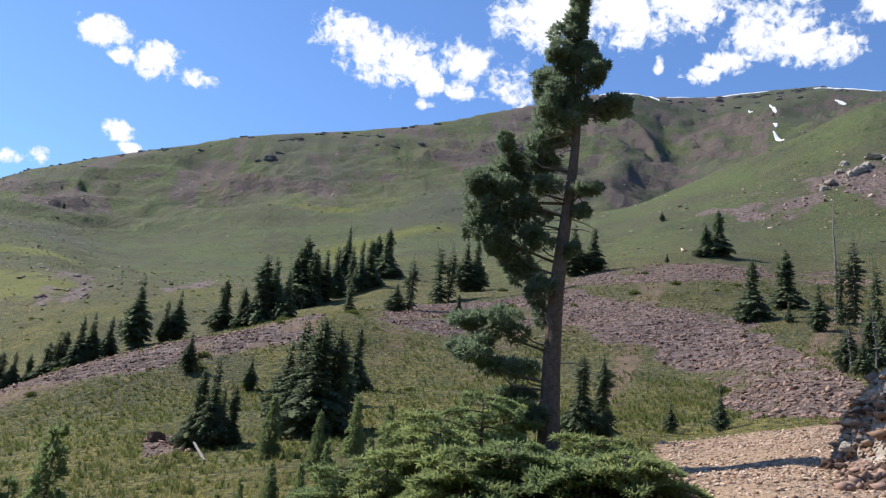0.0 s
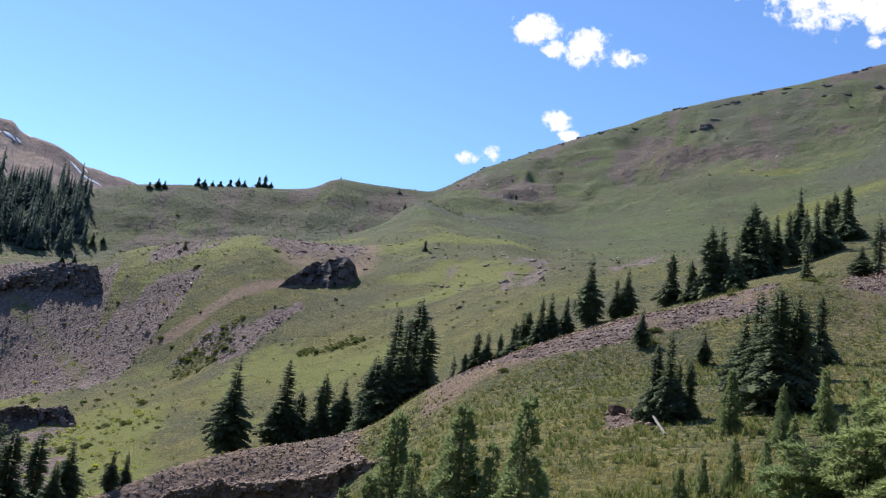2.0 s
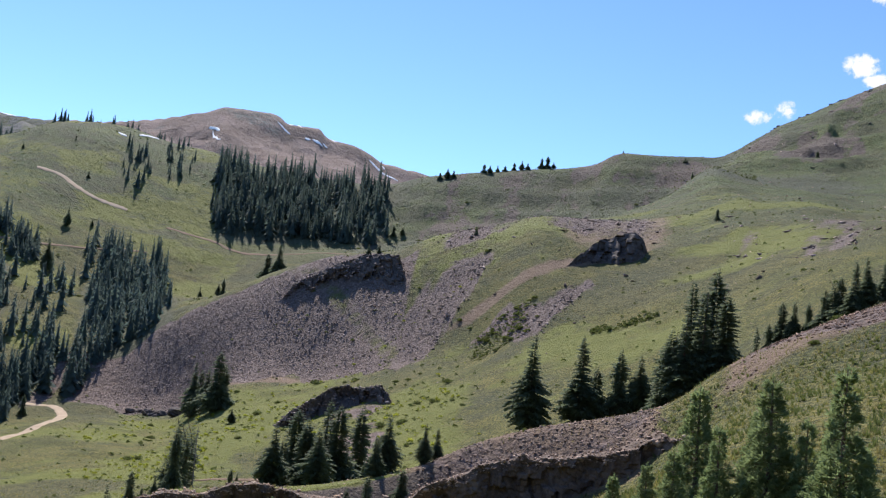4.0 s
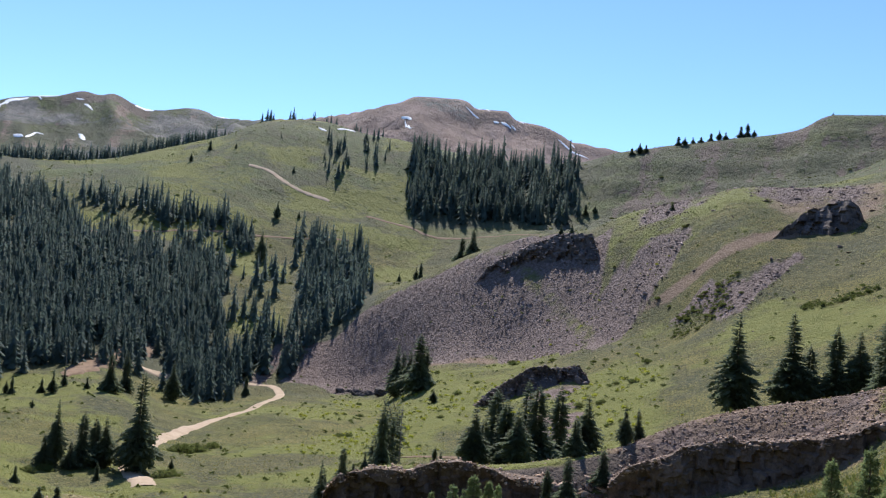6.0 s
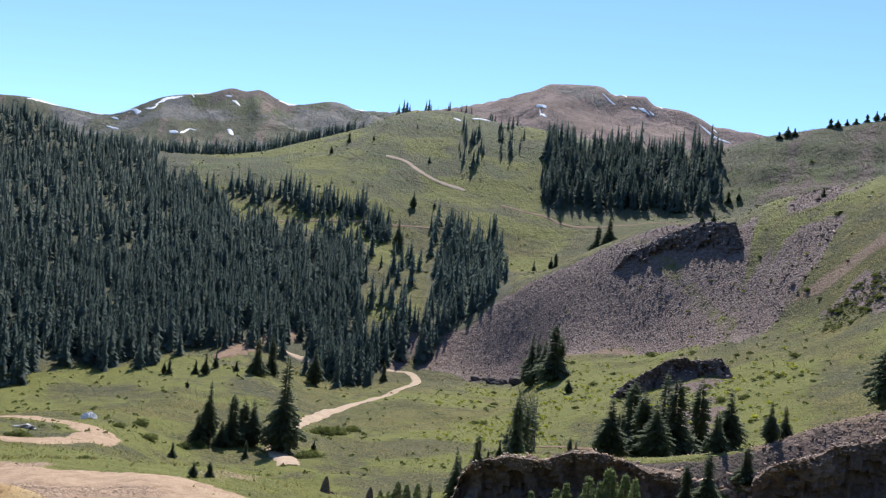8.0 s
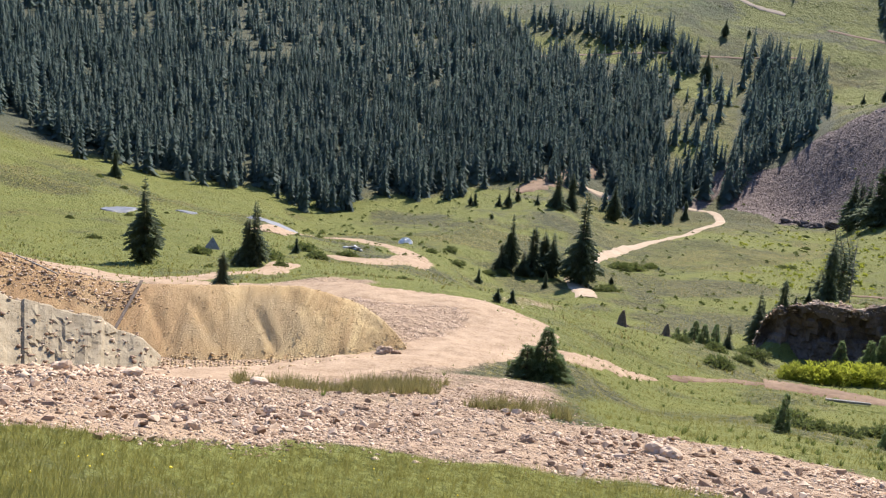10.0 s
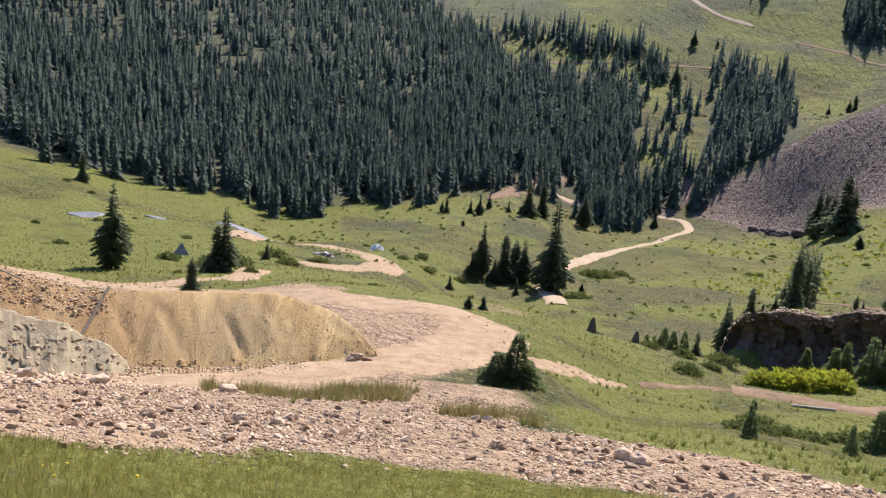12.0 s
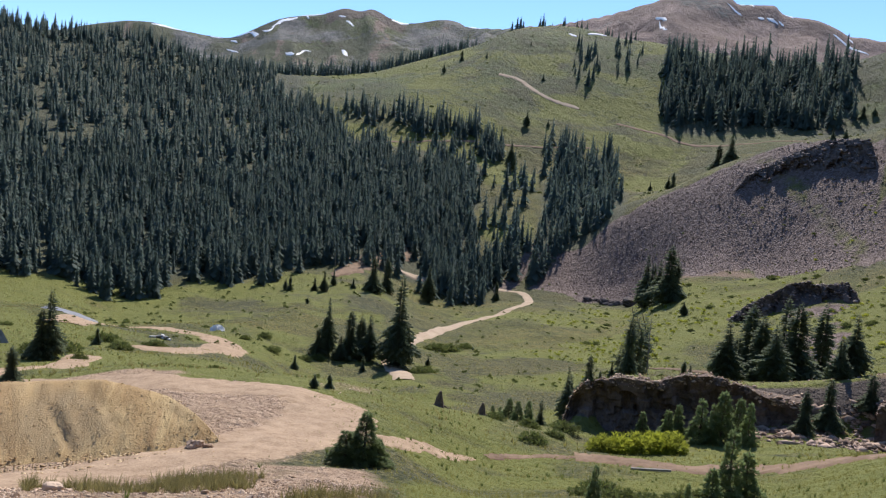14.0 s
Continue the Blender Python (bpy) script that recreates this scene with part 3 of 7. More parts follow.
    gravel = np.maximum(gravel, window(HEAD, 97.5, 140, 1.2) * window(DIST, 12.5, 27, 0.7))
    apron = 1.15 - ((HEAD - 92) / 11.5) ** 2 - ((DIST - 31) / 9.5) ** 2
    gravel = np.maximum(gravel, np.clip(apron, 0, 1))
    gravel = np.maximum(gravel, window(HEAD, 92, 135, 3) * window(DIST, 20, 44, 2.0) * 0.9)
    gravel = np.maximum(gravel, window(HEAD, -45, -14.5, 1.0) * window(DIST, 8, 31, 2) * 0.9)
    gravel = np.maximum(gravel, window(HEAD, 79, 128, 2) * window(DIST, 16, 24, 0.8) * 0.62)
    gravel = np.maximum(gravel, window(HEAD, 79, 84.5, 0.8) * window(DIST, 40, 76, 4) * (0.16 + 0.6 * fbm(LAND_X, LAND_Y, 5, 39)))
    rust = fbm(LAND_X, LAND_Y, 130, 41)
    red = window(up_hill, 0.15, 0.9, 0.15) * (0.0 + 0.40 * rust) * (HEAD < 32)
    red = np.maximum(red, window(HEAD + 30.7 * (up_talus - 0.487), 38.5, 40.3, 0.5) * window(up_talus, 0.24, 0.66, 0.05) * 0.95)
    streaks = fbm(HEAD * 14 + DIST * 0.01, DIST * 0.06, 12, 43)
    far_land = step(DIST, 1250, 1450)
    red = np.maximum(red, far_land * np.where(HEAD < 73, 1.0 + 0.4 * streaks, -0.02 + 0.6 * streaks))
    talus = np.maximum(talus, far_land * np.where(HEAD < 73, 0.1, 0.30) + far_land * (0.0 + 0.5 * fbm(LAND_X, LAND_Y, 120, 45)))
    red = np.maximum(red, window(HEAD, 56, 61, 0.8) * window(up_talus, -0.1, 0.1, 0.05) * 0.8)
    red = np.maximum(red, window(HEAD, 33, 40, 1.0) * window(up_talus, 0.62, 0.98, 0.07) * 0.65)
    red = np.maximum(red, knoll)
    red = np.maximum(red, window(HEAD, 7.5, 29.3, 1.0) * ledge_band * 0.7)
    red = np.maximum(red, window(HEAD, -27.5, 4, 2) * window(DIST, 40, 125, 10) * (0.25 + 0.4 * veins))
    lowland = 1 - step(up_hill, 0.25, 0.6)
    dz = np.gradient(LAND_Z, axis=1) / np.gradient(DIST, axis=1)
    rock = step(np.abs(dz), 0.75, 1.1) * step(DIST, 20, 40)
    cliff = window(DIST - line_r(LEDGE), -2.6, -0.2, 0.5) * window(HEAD, 46.8, 66.5, 0.6)
    rock = np.maximum(rock, cliff)
    rock = np.maximum(rock, crag * step(fbm(LAND_X, LAND_Y, 34, 46) + 0.6 * step(between(UPPER, RIDGE), 0.45, 0.95), 0.35, 0.85) * 0.7)
    rock = np.maximum(rock, (0.55 + 0.5 * fbm(LAND_X, LAND_Y, 22, 42)) * step(DIST, 430, 500) * (1 - step(DIST, 800, 860)) * np.exp(-((HEAD - rib + 0.9) / 1.3) ** 2))
    rock = np.maximum(rock, hillside * (0.26 + 0.65 * fbm(HEAD * 4, DIST * 0.12, 7, 48)) * (1 - 0.6 * lowland))
    rock = np.maximum(rock, window(HEAD, 79.7, 84.9, 0.3) * step(DIST, 2390, 2430))
    rock = np.maximum(rock, far_land * (-0.12 + 0.5 * fbm(LAND_X, LAND_Y, 90, 49)))
    lush = window(HEAD, 46, 68, 3) * window(between(FLOOR, SLOPE_FOOT), 0.25, 1.05, 0.2) * (0.55 + 0.5 * fbm(LAND_X, LAND_Y, 25, 51))
    lush = np.maximum(lush, window(HEAD, 70, 100, 3) * window(between(FLOOR, SLOPE_FOOT), 0.3, 1.2, 0.2) * (0.4 + 0.4 * fbm(LAND_X, LAND_Y, 25, 52)))
    lush = np.maximum(lush, window(HEAD, -1, 12, 2) * window(DIST, 200, 520, 60) * (0.3 + 0.5 * fbm(LAND_X, LAND_Y, 60, 53)))
    scrub = window(HEAD, 30, 54, 1.5) * window(DIST, 420, 680, 30) * (0.62 + 0.3 * fbm(LAND_X, LAND_Y, 60, 55))
    scrub = np.maximum(scrub, (HEAD < 34) * step(DIST, 300, 400) * (0.45 + 0.5 * fbm(LAND_X, LAND_Y, 90, 57)))
    scrub = np.maximum(scrub, far_land * (np.where(HEAD < 73, 0.30, 0.62) + 0.4 * fbm(LAND_X, LAND_Y, 160, 58)))
    lush = np.maximum(lush, window(HEAD, 40, 135, 3) * (1 - step(DIST, 55, 75)) * (0.62 + 0.35 * fbm(LAND_X, LAND_Y, 6, 54)))
    lush = np.maximum(lush, window(HEAD, 45, 125, 3) * (1 - step(DIST, 200, 260)) * (0.55 + 0.4 * fbm(LAND_X, LAND_Y, 16, 56)))
    lush = np.maximum(lush, window(HEAD, 60, 90, 2) * window(DIST, 300, 820, 40) * (0.45 + 0.4 * fbm(LAND_X, LAND_Y, 40, 59)))
    lush = np.maximum(lush, window(HEAD, 18, 60, 3) * window(DIST, 130, 330, 30) * (0.36 + 0.45 * fbm(LAND_X, LAND_Y, 22, 60)))
    lush = np.maximum(lush, (1 - step(DIST, 4, 12)) * (0.6 + 0.35 * fbm(LAND_X, LAND_Y, 6, 54)))
    wood = np.maximum(window(HEAD, 86, 135, 1.5) * window(DIST, line_r(SLOPE_FOOT) * 1.12, line_r(RIDGE), 10), window(HEAD, 74, 86, 0.8) * window(DIST, line_r(SLOPE_FOOT) * 1.10, 430, 8))
    wood = np.maximum(wood, window(HEAD, 51.8, 62.5, 0.4) * window(DIST, 545, 690, 10))
    wood = np.maximum(wood, window(HEAD, 64.3, 70, 0.8) * window(DIST, 300, 430, 15) * 0.8)
    scrub = np.maximum(scrub, wood)
    lush = lush * (1 - wood) * (1 - 0.75 * window(HEAD, 76, 130, 3) * window(DIST, 15, 30, 1.5))
    return (talus, gravel, red), (rock, lush, scrub)


def make_land():
    na, nr = LAND_X.shape
    co = np.empty((na * nr + 1, 3))
    co[:-1] = np.stack([LAND_X, LAND_Y, LAND_Z], -1).reshape(-1, 3)
    co[-1] = (0, 0, 0)
    idx = np.arange(na * nr).reshape(na, nr)
    nxt = np.roll(idx, -1, axis=0)
    quads = np.stack([idx[:, :-1], nxt[:, :-1], nxt[:, 1:], idx[:, 1:]], -1).reshape(-1, 4)[:, ::-1]
    hub = np.stack([np.full(na, na * nr), nxt[:, 0], idx[:, 0]], -1)[:, ::-1]
    mesh = bpy.data.meshes.new("ground")
    mesh.vertices.add(len(co))
    mesh.vertices.foreach_set("co", co.ravel())
    mesh.loops.add(quads.size + hub.size)
    mesh.loops.foreach_set("vertex_index", np.concatenate([quads.ravel(), hub.ravel()]).astype(np.int32))
    mesh.polygons.add(len(quads) + len(hub))
    mesh.polygons.foreach_set("loop_start", np.concatenate([np.arange(len(quads)) * 4, quads.size + np.arange(len(hub)) * 3]).astype(np.int32))
    mesh.update(calc_edges=True)
    mesh.shade_smooth()
    for name, masks in zip(("cover", "cover_more"), ground_cover()):
        rgba = np.ones((len(co), 4))
        for k, m in enumerate(masks):
            rgba[:-1, k] = np.clip(m, 0, 1).ravel()
            rgba[-1, k] = 0
        layer = mesh.attributes.new(name, "FLOAT_COLOR", "POINT")
        layer.data.foreach_set("color", rgba.ravel())
    mesh.materials.append(GROUND)
    mesh.validate()
    return tagged(new("ground", mesh), "alpine meadow slopes with talus, bare soil and distant peaks", "ground", kind="structure")


make_land()


# ---------------------------------------------------------------- spruces
def mesh_object(name, verts, faces, mat, parent=None, label=""):
    mesh = bpy.data.meshes.new(name)
    mesh.from_pydata(verts, [], faces)
    mesh.materials.append(mat)
    ob = new(name, mesh)
    if parent:
        ob.parent = parent
    if label:
        ob["label"] = label
    return ob


def tube(verts, faces, path, radii, sides=6):
    """A tapered tube along a path."""
    base = len(verts)
    for k, (p, r) in enumerate(zip(path, radii)):
        way = (Vector(path[min(k + 1, len(path) - 1)]) - Vector(path[max(k - 1, 0)])).normalized()
        side = way.cross(Vector((0.3, 0.9, 0.2))).normalized()
        up = way.cross(side)
        for s in range(sides):
            a = 2 * math.pi * s / sides
            verts.append(tuple(Vector(p) + side * (math.cos(a) * r) + up * (math.sin(a) * r)))
    for k in range(len(path) - 1):
        for s in range(sides):
            a, b = base + k * sides + s, base + k * sides + (s + 1) % sides
            faces.append((a, b, b + sides, a + sides))
    faces.append(tuple(base + (len(path) - 1) * sides + s for s in range(sides)))


def bough(verts, faces, rng, root, way, length, droop, twigs, breadth, lift=0.0):
    """One drooping spruce bough: a spine and needled twigs on both sides, hanging a little."""
    flat = Vector((way.x, way.y, 0)).normalized()
    side = Vector((-flat.y, flat.x, 0))
    for k in range(twigs):
        q = (k + 0.6) / twigs
        p = root + way * (length * q) + Vector((0, 0, -droop * length * q * q + lift * length * q))
        reach = breadth * length * (1.05 - 0.75 * q) * rng.uniform(0.75, 1.25)
        wide = length / twigs * 0.95
        for sgn in (-1, 1):
            tip = p + side * (sgn * reach) + flat * (reach * rng.uniform(0.5, 0.9)) + Vector((0, 0, -reach * rng.uniform(0.15, 0.6)))
            b = len(verts)
            verts.extend((tuple(p - flat * wide * 0.5), tuple(p + flat * wide * 0.6 + Vector((0, 0, 0.15 * wide))), tuple(tip), tuple((p + tip) / 2 - flat * wide * 0.5 + Vector((0, 0, -0.35 * reach)))))
            faces.append((b, b + 1, b + 2))
            faces.append((b, b + 2, b + 3))
    end = root + way * (length * 1.08) + Vector((0, 0, -droop * length * 1.1 + lift * length))
    mid = root + way * (length * 0.8) + Vector((0, 0, -droop * length * 0.64 + lift * length * 0.8))
    b = len(verts)
    w = breadth * length * 0.22
    verts.extend((tuple(mid + side * w), tuple(mid - side * w), tuple(end)))
    faces.append((b, b + 1, b + 2))


def spruce_parts(seed, whorls=30, per=8, twigs=6, spread=0.17, bare=0.06, ragged=0.25):
    """Trunk and crown of a spruce one metre high, to be scaled."""
    rng = random.Random(seed)
    lean = (rng.uniform(-0.01, 0.01), rng.uniform(-0.01, 0.01))
    path = [(lean[0] * k * math.sin(k), lean[1] * k, k / 8) for k in range(9)]
    tv, tf = [], []
    tube(tv, tf, path, [0.017 * (1 - 0.93 * k / 8) for k in range(9)], 7)
    cv, cf = [], []
    for k in range(whorls):
        q = k / (whorls - 1)
        z = bare + (0.985 - bare) * q ** 0.92
        reach = spread * ((1 - q) ** 0.8) * (0.75 + 0.25 * math.sin(q * 9 + seed)) + 0.012
        if q < 0.12:
            reach *= 0.72 + 2.3 * q
        turn = rng.uniform(0, 6.28)
        count = max(4, round(per * (0.6 + 0.5 * (1 - q))))
        for s in range(count):
            if rng.random() < 0.10:
                continue
            a = turn + 6.283 * s / count + rng.uniform(-0.25, 0.25)
            length = reach * rng.uniform(1 - ragged, 1 + ragged)
            rise = rng.uniform(-0.05, 0.12) + 0.5 * q ** 3
            way = Vector((math.cos(a), math.sin(a), rise)).normalized()
            bough(cv, cf, rng, Vector((0, 0, z + rng.uniform(-0.01, 0.01))), way, length, 0.42 * (1 - 0.6 * q), max(2, round(twigs * (0.45 + 0.6 * (1 - q)))), 0.42)
    return (tv, tf), (cv, cf)


def make_spruce(name, seed, label, needles=None, group="", **shape):
    (tv, tf), (cv, cf) = spruce_parts(seed, **shape)
    root = tagged(new(name), label, "spruce tree", group)
    mesh_object("trunk", tv, tf, BARK, root)
    mesh_object("crown", cv, cf, needles or NEEDLES, root)
    return root


def set_tree(kind, heading, r, tall, wide=1.0, label="", sink=0.02):
    p = spot(heading, r)
    turn = Matrix.Rotation((heading * 7.3 + r * 1.7) % 6.28, 4, "Z")
    old = kind.scale.copy()
    kind.scale = (tall * wide, tall * wide, tall)
    m = Matrix.Translation(p - Vector((0, 0, sink * tall))) @ turn
    made = copy_thing(kind, m)
    kind.scale = old
    if label:
        made["label"] = label
    return made


def far_spruce(seed, tiers, spokes, spread, flat=1.0):
    """A spruce of a far wood, one metre high: whorls of drooping boughs round a leafy core."""
    rng = random.Random(seed)
    verts, faces = [], []
    w = spread * 0.36
    for s in range(5):
        a = 1.2566 * s + rng.uniform(-0.2, 0.2)
        verts.append((w * math.cos(a), w * math.sin(a), rng.uniform(0.02, 0.08)))
    verts.append((0, 0, 0.94))
    faces.extend((s, (s + 1) % 5, 5) for s in range(5))
    for k in range(tiers):
        q = k / tiers
        root = 0.08 + 0.90 * q
        reach = spread * (1 - q) ** 0.95 * rng.uniform(0.7, 1.2) + 0.05 * spread
        turn = rng.uniform(0, 6.28)
        for s in range(spokes):
            a = turn + 6.283 * s / spokes + rng.uniform(-0.45, 0.45)
            c, d = math.cos(a), math.sin(a)
            n = reach * rng.uniform(0.55, 1.25)
            wide, droop = n * 0.32, n * rng.uniform(0.55, 1.25) * flat
            b = len(verts)
            up = root + rng.uniform(-0.035, 0.035)
            lift = rng.uniform(-0.25, 0.25) * wide * flat
            verts.extend(((0, 0, up + 0.02), (c * n * 0.6 - d * wide, d * n * 0.6 + c * wide, up - droop * 0.7 + lift), (c * n, d * n, up - droop), (c * n * 0.6 + d * wide, d * n * 0.6 - c * wide, up - droop * 0.7 - lift)))
            faces.extend(((b, b + 1, b + 2), (b, b + 2, b + 3)))
    return np.array(verts), np.array(faces)


WOOD_NEAR = [far_spruce(820 + k, 15, 6, 1.0, 0.2) for k in range(6)]
WOOD_FAR = [far_spruce(840 + k, 11, 5, 1.0, 0.2) for k in range(6)]


def far_wood(name, label, regions, seed, mat, slim=(0.19, 0.27), gaps=None):
    """Each region: heading from, to, distance from, to (each at both headings), trees, height from, to. gaps: where no tree stands, 0 to 1."""
    g = np.random.default_rng(seed)
    all_v, all_f, at = [], [], 0
    for h0, h1, n0, n1, f0, f1, count, t0, t1 in regions:
        u = g.random(count)
        near, far = n0 + (n1 - n0) * u, f0 + (f1 - f0) * u
        r = np.sqrt(near * near + (far * far - near * near) * g.random(count))
        h = h0 + (h1 - h0) * u + g.normal(0, 0.05 * abs(h1 - h0) ** 0.7 + 0.08, count)
        r = r * (1 + g.normal(0, 0.012, count))
        tall = g.uniform(t0, t1, count) * g.choice((0.55, 0.8, 1.0, 1.0, 1.2), count)
        wide = tall * g.uniform(*slim, count)
        turn = g.uniform(0, 6.283, count)
        keep = np.ones(count, bool) if gaps is None else g.random(count) > gaps(h, r)
        kind = g.integers(0, 6, count)
        for k in range(count):
            if not keep[k]:
                continue
            v, f = (WOOD_NEAR if r[k] < 310 else WOOD_FAR)[kind[k]]
            c, d = math.cos(turn[k]) * wide[k], math.sin(turn[k]) * wide[k]
            p = spot(h[k], r[k])
            all_v.append(np.stack([v[:, 0] * c - v[:, 1] * d + p.x, v[:, 0] * d + v[:, 1] * c + p.y, v[:, 2] * tall[k] + p.z - 0.03 * tall[k]], 1))
            all_f.append(f + at)
            at += len(v)
    v, f = np.concatenate(all_v), np.concatenate(all_f)
    mesh = bpy.data.meshes.new(name)
    mesh.vertices.add(len(v))
    mesh.vertices.foreach_set("co", v.ravel())
    mesh.loops.add(f.size)
    mesh.loops.foreach_set("vertex_index", f.ravel().astype(np.int32))
    mesh.polygons.add(len(f))
    mesh.polygons.foreach_set("loop_start", (np.arange(len(f)) * 3).astype(np.int32))
    mesh.update(calc_edges=True)
    mesh.materials.append(mat)
    return tagged(new(name, mesh), label, "forest", kind="stuff")


def clearings(h, r):
    x, y = -r * np.sin(np.radians(h)), r * np.cos(np.radians(h))
    road = np.exp(-((r - np.interp(h, (74, 77.7, 80.5, 82.8), (466, 450, 438, 424))) / 7.0) ** 2)
    edge = 1 - step(r / np.interp(h, (74, 82.5, 88, 96, 118), (266, 232, 205, 176, 150)), 1.06, 1.30)
    thin = step(fbm(x, y, 30, 97), 0.05, 0.5)
    return np.clip(np.maximum(road * (h < 83.5), thin * (0.10 + 0.85 * edge)), 0, 0.97)


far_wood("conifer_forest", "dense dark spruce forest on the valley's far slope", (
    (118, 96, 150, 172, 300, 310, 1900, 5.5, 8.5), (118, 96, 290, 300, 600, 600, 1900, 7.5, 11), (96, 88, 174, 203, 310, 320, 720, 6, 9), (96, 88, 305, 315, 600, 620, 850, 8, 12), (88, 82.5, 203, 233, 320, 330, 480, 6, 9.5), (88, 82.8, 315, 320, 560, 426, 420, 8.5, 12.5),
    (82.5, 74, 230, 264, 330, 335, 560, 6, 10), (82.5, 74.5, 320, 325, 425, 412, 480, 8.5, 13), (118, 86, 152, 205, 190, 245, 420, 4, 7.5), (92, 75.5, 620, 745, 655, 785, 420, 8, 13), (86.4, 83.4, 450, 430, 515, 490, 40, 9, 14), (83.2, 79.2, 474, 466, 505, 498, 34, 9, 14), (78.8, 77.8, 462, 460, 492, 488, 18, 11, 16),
    (77.6, 72.8, 446, 440, 486, 478, 120, 9, 14), (74.2, 70.4, 330, 335, 450, 445, 22, 9, 14)), 3, NEEDLES_HAZED, gaps=clearings)
far_wood("conifer_grove", "dense block of tall dark spruces below the red mountain", ((62.6, 57, 572, 556, 690, 670, 250, 16, 25), (57.5, 51.9, 556, 534, 665, 640, 250, 15, 24), (62.8, 61.6, 560, 555, 620, 620, 26, 18, 26)), 5, NEEDLES_HAZED, (0.15, 0.24))
FAR_KINDS = []
for k in range(5):
    fv, ff = far_spruce(900 + k, 16, 7, 0.14 + 0.015 * k)
    tv, tf = [], []
    tube(tv, tf, [(0, 0, -0.05), (0, 0, 0.5)], [0.016, 0.01], 5)
    ob = tagged(new("spruce"), "dark spruce standing on the far green slope", "spruce tree")
    mesh_object("trunk", tv, tf, BARK, ob)
    mesh_object("crown", fv.tolist(), ff.tolist(), NEEDLES_HAZED, ob)
    FAR_KINDS.append(ob)


def far_single(group, label, regions, seed):
    """Countable spruces of a far slope, each a thing of its own."""
    rng = random.Random(seed)
    for h0, h1, n0, n1, f0, f1, count, t0, t1 in regions:
        for k in range(count):
            u = rng.random()
            near, far = n0 + (n1 - n0) * u, f0 + (f1 - f0) * u
            made = set_tree(FAR_KINDS[k % 5], h0 + (h1 - h0) * u, math.sqrt(rng.uniform(near * near, far * far)), rng.uniform(t0, t1) * rng.choice((0.6, 0.85, 1.0, 1.0, 1.15)), rng.uniform(0.9, 1.25), label)
            made["group"] = group


far_wood("conifer_strip", "straggling strip of spruces running down the green slope", ((69.6, 65.4, 420, 405, 500, 480, 85, 11, 18), (69.4, 65.0, 318, 322, 430, 410, 120, 10, 17), (73.2, 68.5, 275, 292, 335, 325, 60, 8, 14), (77.3, 72.8, 234, 258, 272, 284, 80, 8, 13)), 7, NEEDLES_HAZED, (0.16, 0.24))
far_single("spruces on the grassy ridge top", "small dark spruce on the grassy ridge top", ((68.7, 66.8, 600, 600, 690, 690, 22, 9, 14), (66.2, 64.3, 640, 640, 730, 730, 14, 9, 14), (73, 64.5, 765, 760, 805, 800, 34, 7, 12)), 9)


# ---------------------------------------------------------------- single spruces on the slopes
STORE = []


def kind_of(seed, label, needles=None, **shape):
    ob = make_spruce("spruce", seed, label, needles, **shape)
    STORE.append(ob)
    return ob


OPEN_SPRUCE = [kind_of(s, "dark green open-grown spruce on the meadow slope", whorls=34, per=9, twigs=7, spread=sp * 1.45) for s, sp in ((11, 0.19), (12, 0.165), (13, 0.21), (14, 0.18))]
SLIM_SPRUCE = [kind_of(s, "slender dark spruce among its neighbours", whorls=28, per=7, twigs=5, spread=0.165, bare=0.1, ragged=0.4) for s in (21, 22)]


def tuft(verts, faces, rng, p, way, size, blades, stray=0.75, rise=0.6):
    """A spray of needled shoots that fan out from p along way."""
    for k in range(blades):
        d = (way + Vector((rng.gauss(0, stray), rng.gauss(0, stray), rng.gauss(0, rise)))).normalized()
        side = d.cross(Vector((rng.gauss(0, 0.5), rng.gauss(0, 0.5), 1.0))).normalized() * (size * rng.uniform(0.075, 0.125))
        start, end = p + d * (size * 0.1), p + d * (size * rng.uniform(0.65, 1.15))
        mid = (start + end) / 2 + Vector((0, 0, size * 0.06))
        b = len(verts)
        verts.extend((tuple(start), tuple(mid - side), tuple(end), tuple(mid + side)))
        faces.append((b, b + 1, b + 2, b + 3))


def flat_spray(wood, green, rng, root, way, length, droop, shoot, thick=0.02, breadth=0.42):
    """One flat fan of needled twigs on a bough that droops towards its end."""
    side = Vector((-way.y, way.x, 0)).normalized()
    path = [root + way * (length * q) + Vector((0, 0, -droop * length * q * q)) for q in (0, 0.25, 0.5, 0.75, 1.0)]
    tube(*wood, [tuple(p) for p in path], [thick * (1 - 0.8 * k / 4) for k in range(5)], 5)
    count = max(4, int(length / (shoot * 0.36)))
    for k in range(count):
        q = 0.22 + 0.8 * (k + rng.random() * 0.6) / count
        f = min(q, 0.999) * 4
        p = path[int(f)].lerp(path[min(int(f) + 1, 4)], f - int(f))
        reach = length * breadth * (1.08 - q) + shoot * 0.4
        for sgn in (-1, 1):
            steps = max(1, int(reach / (shoot * 0.55)))
            for m in range(steps):
                u = (m + 0.7) / steps
                t = p + (side * sgn * 0.8 + way * 0.6) * (reach * u) + Vector((0, 0, -0.35 * droop * reach * u + rng.gauss(0, 0.02)))
                tuft(*green, rng, t, (side * sgn * 0.6 + way * 0.8 + Vector((0, 0, 0.08))).normalized(), shoot * rng.uniform(0.75, 1.2), 8, 0.65, 0.36)
    tuft(*green, rng, path[-1], way, shoot * 1.2, 9)


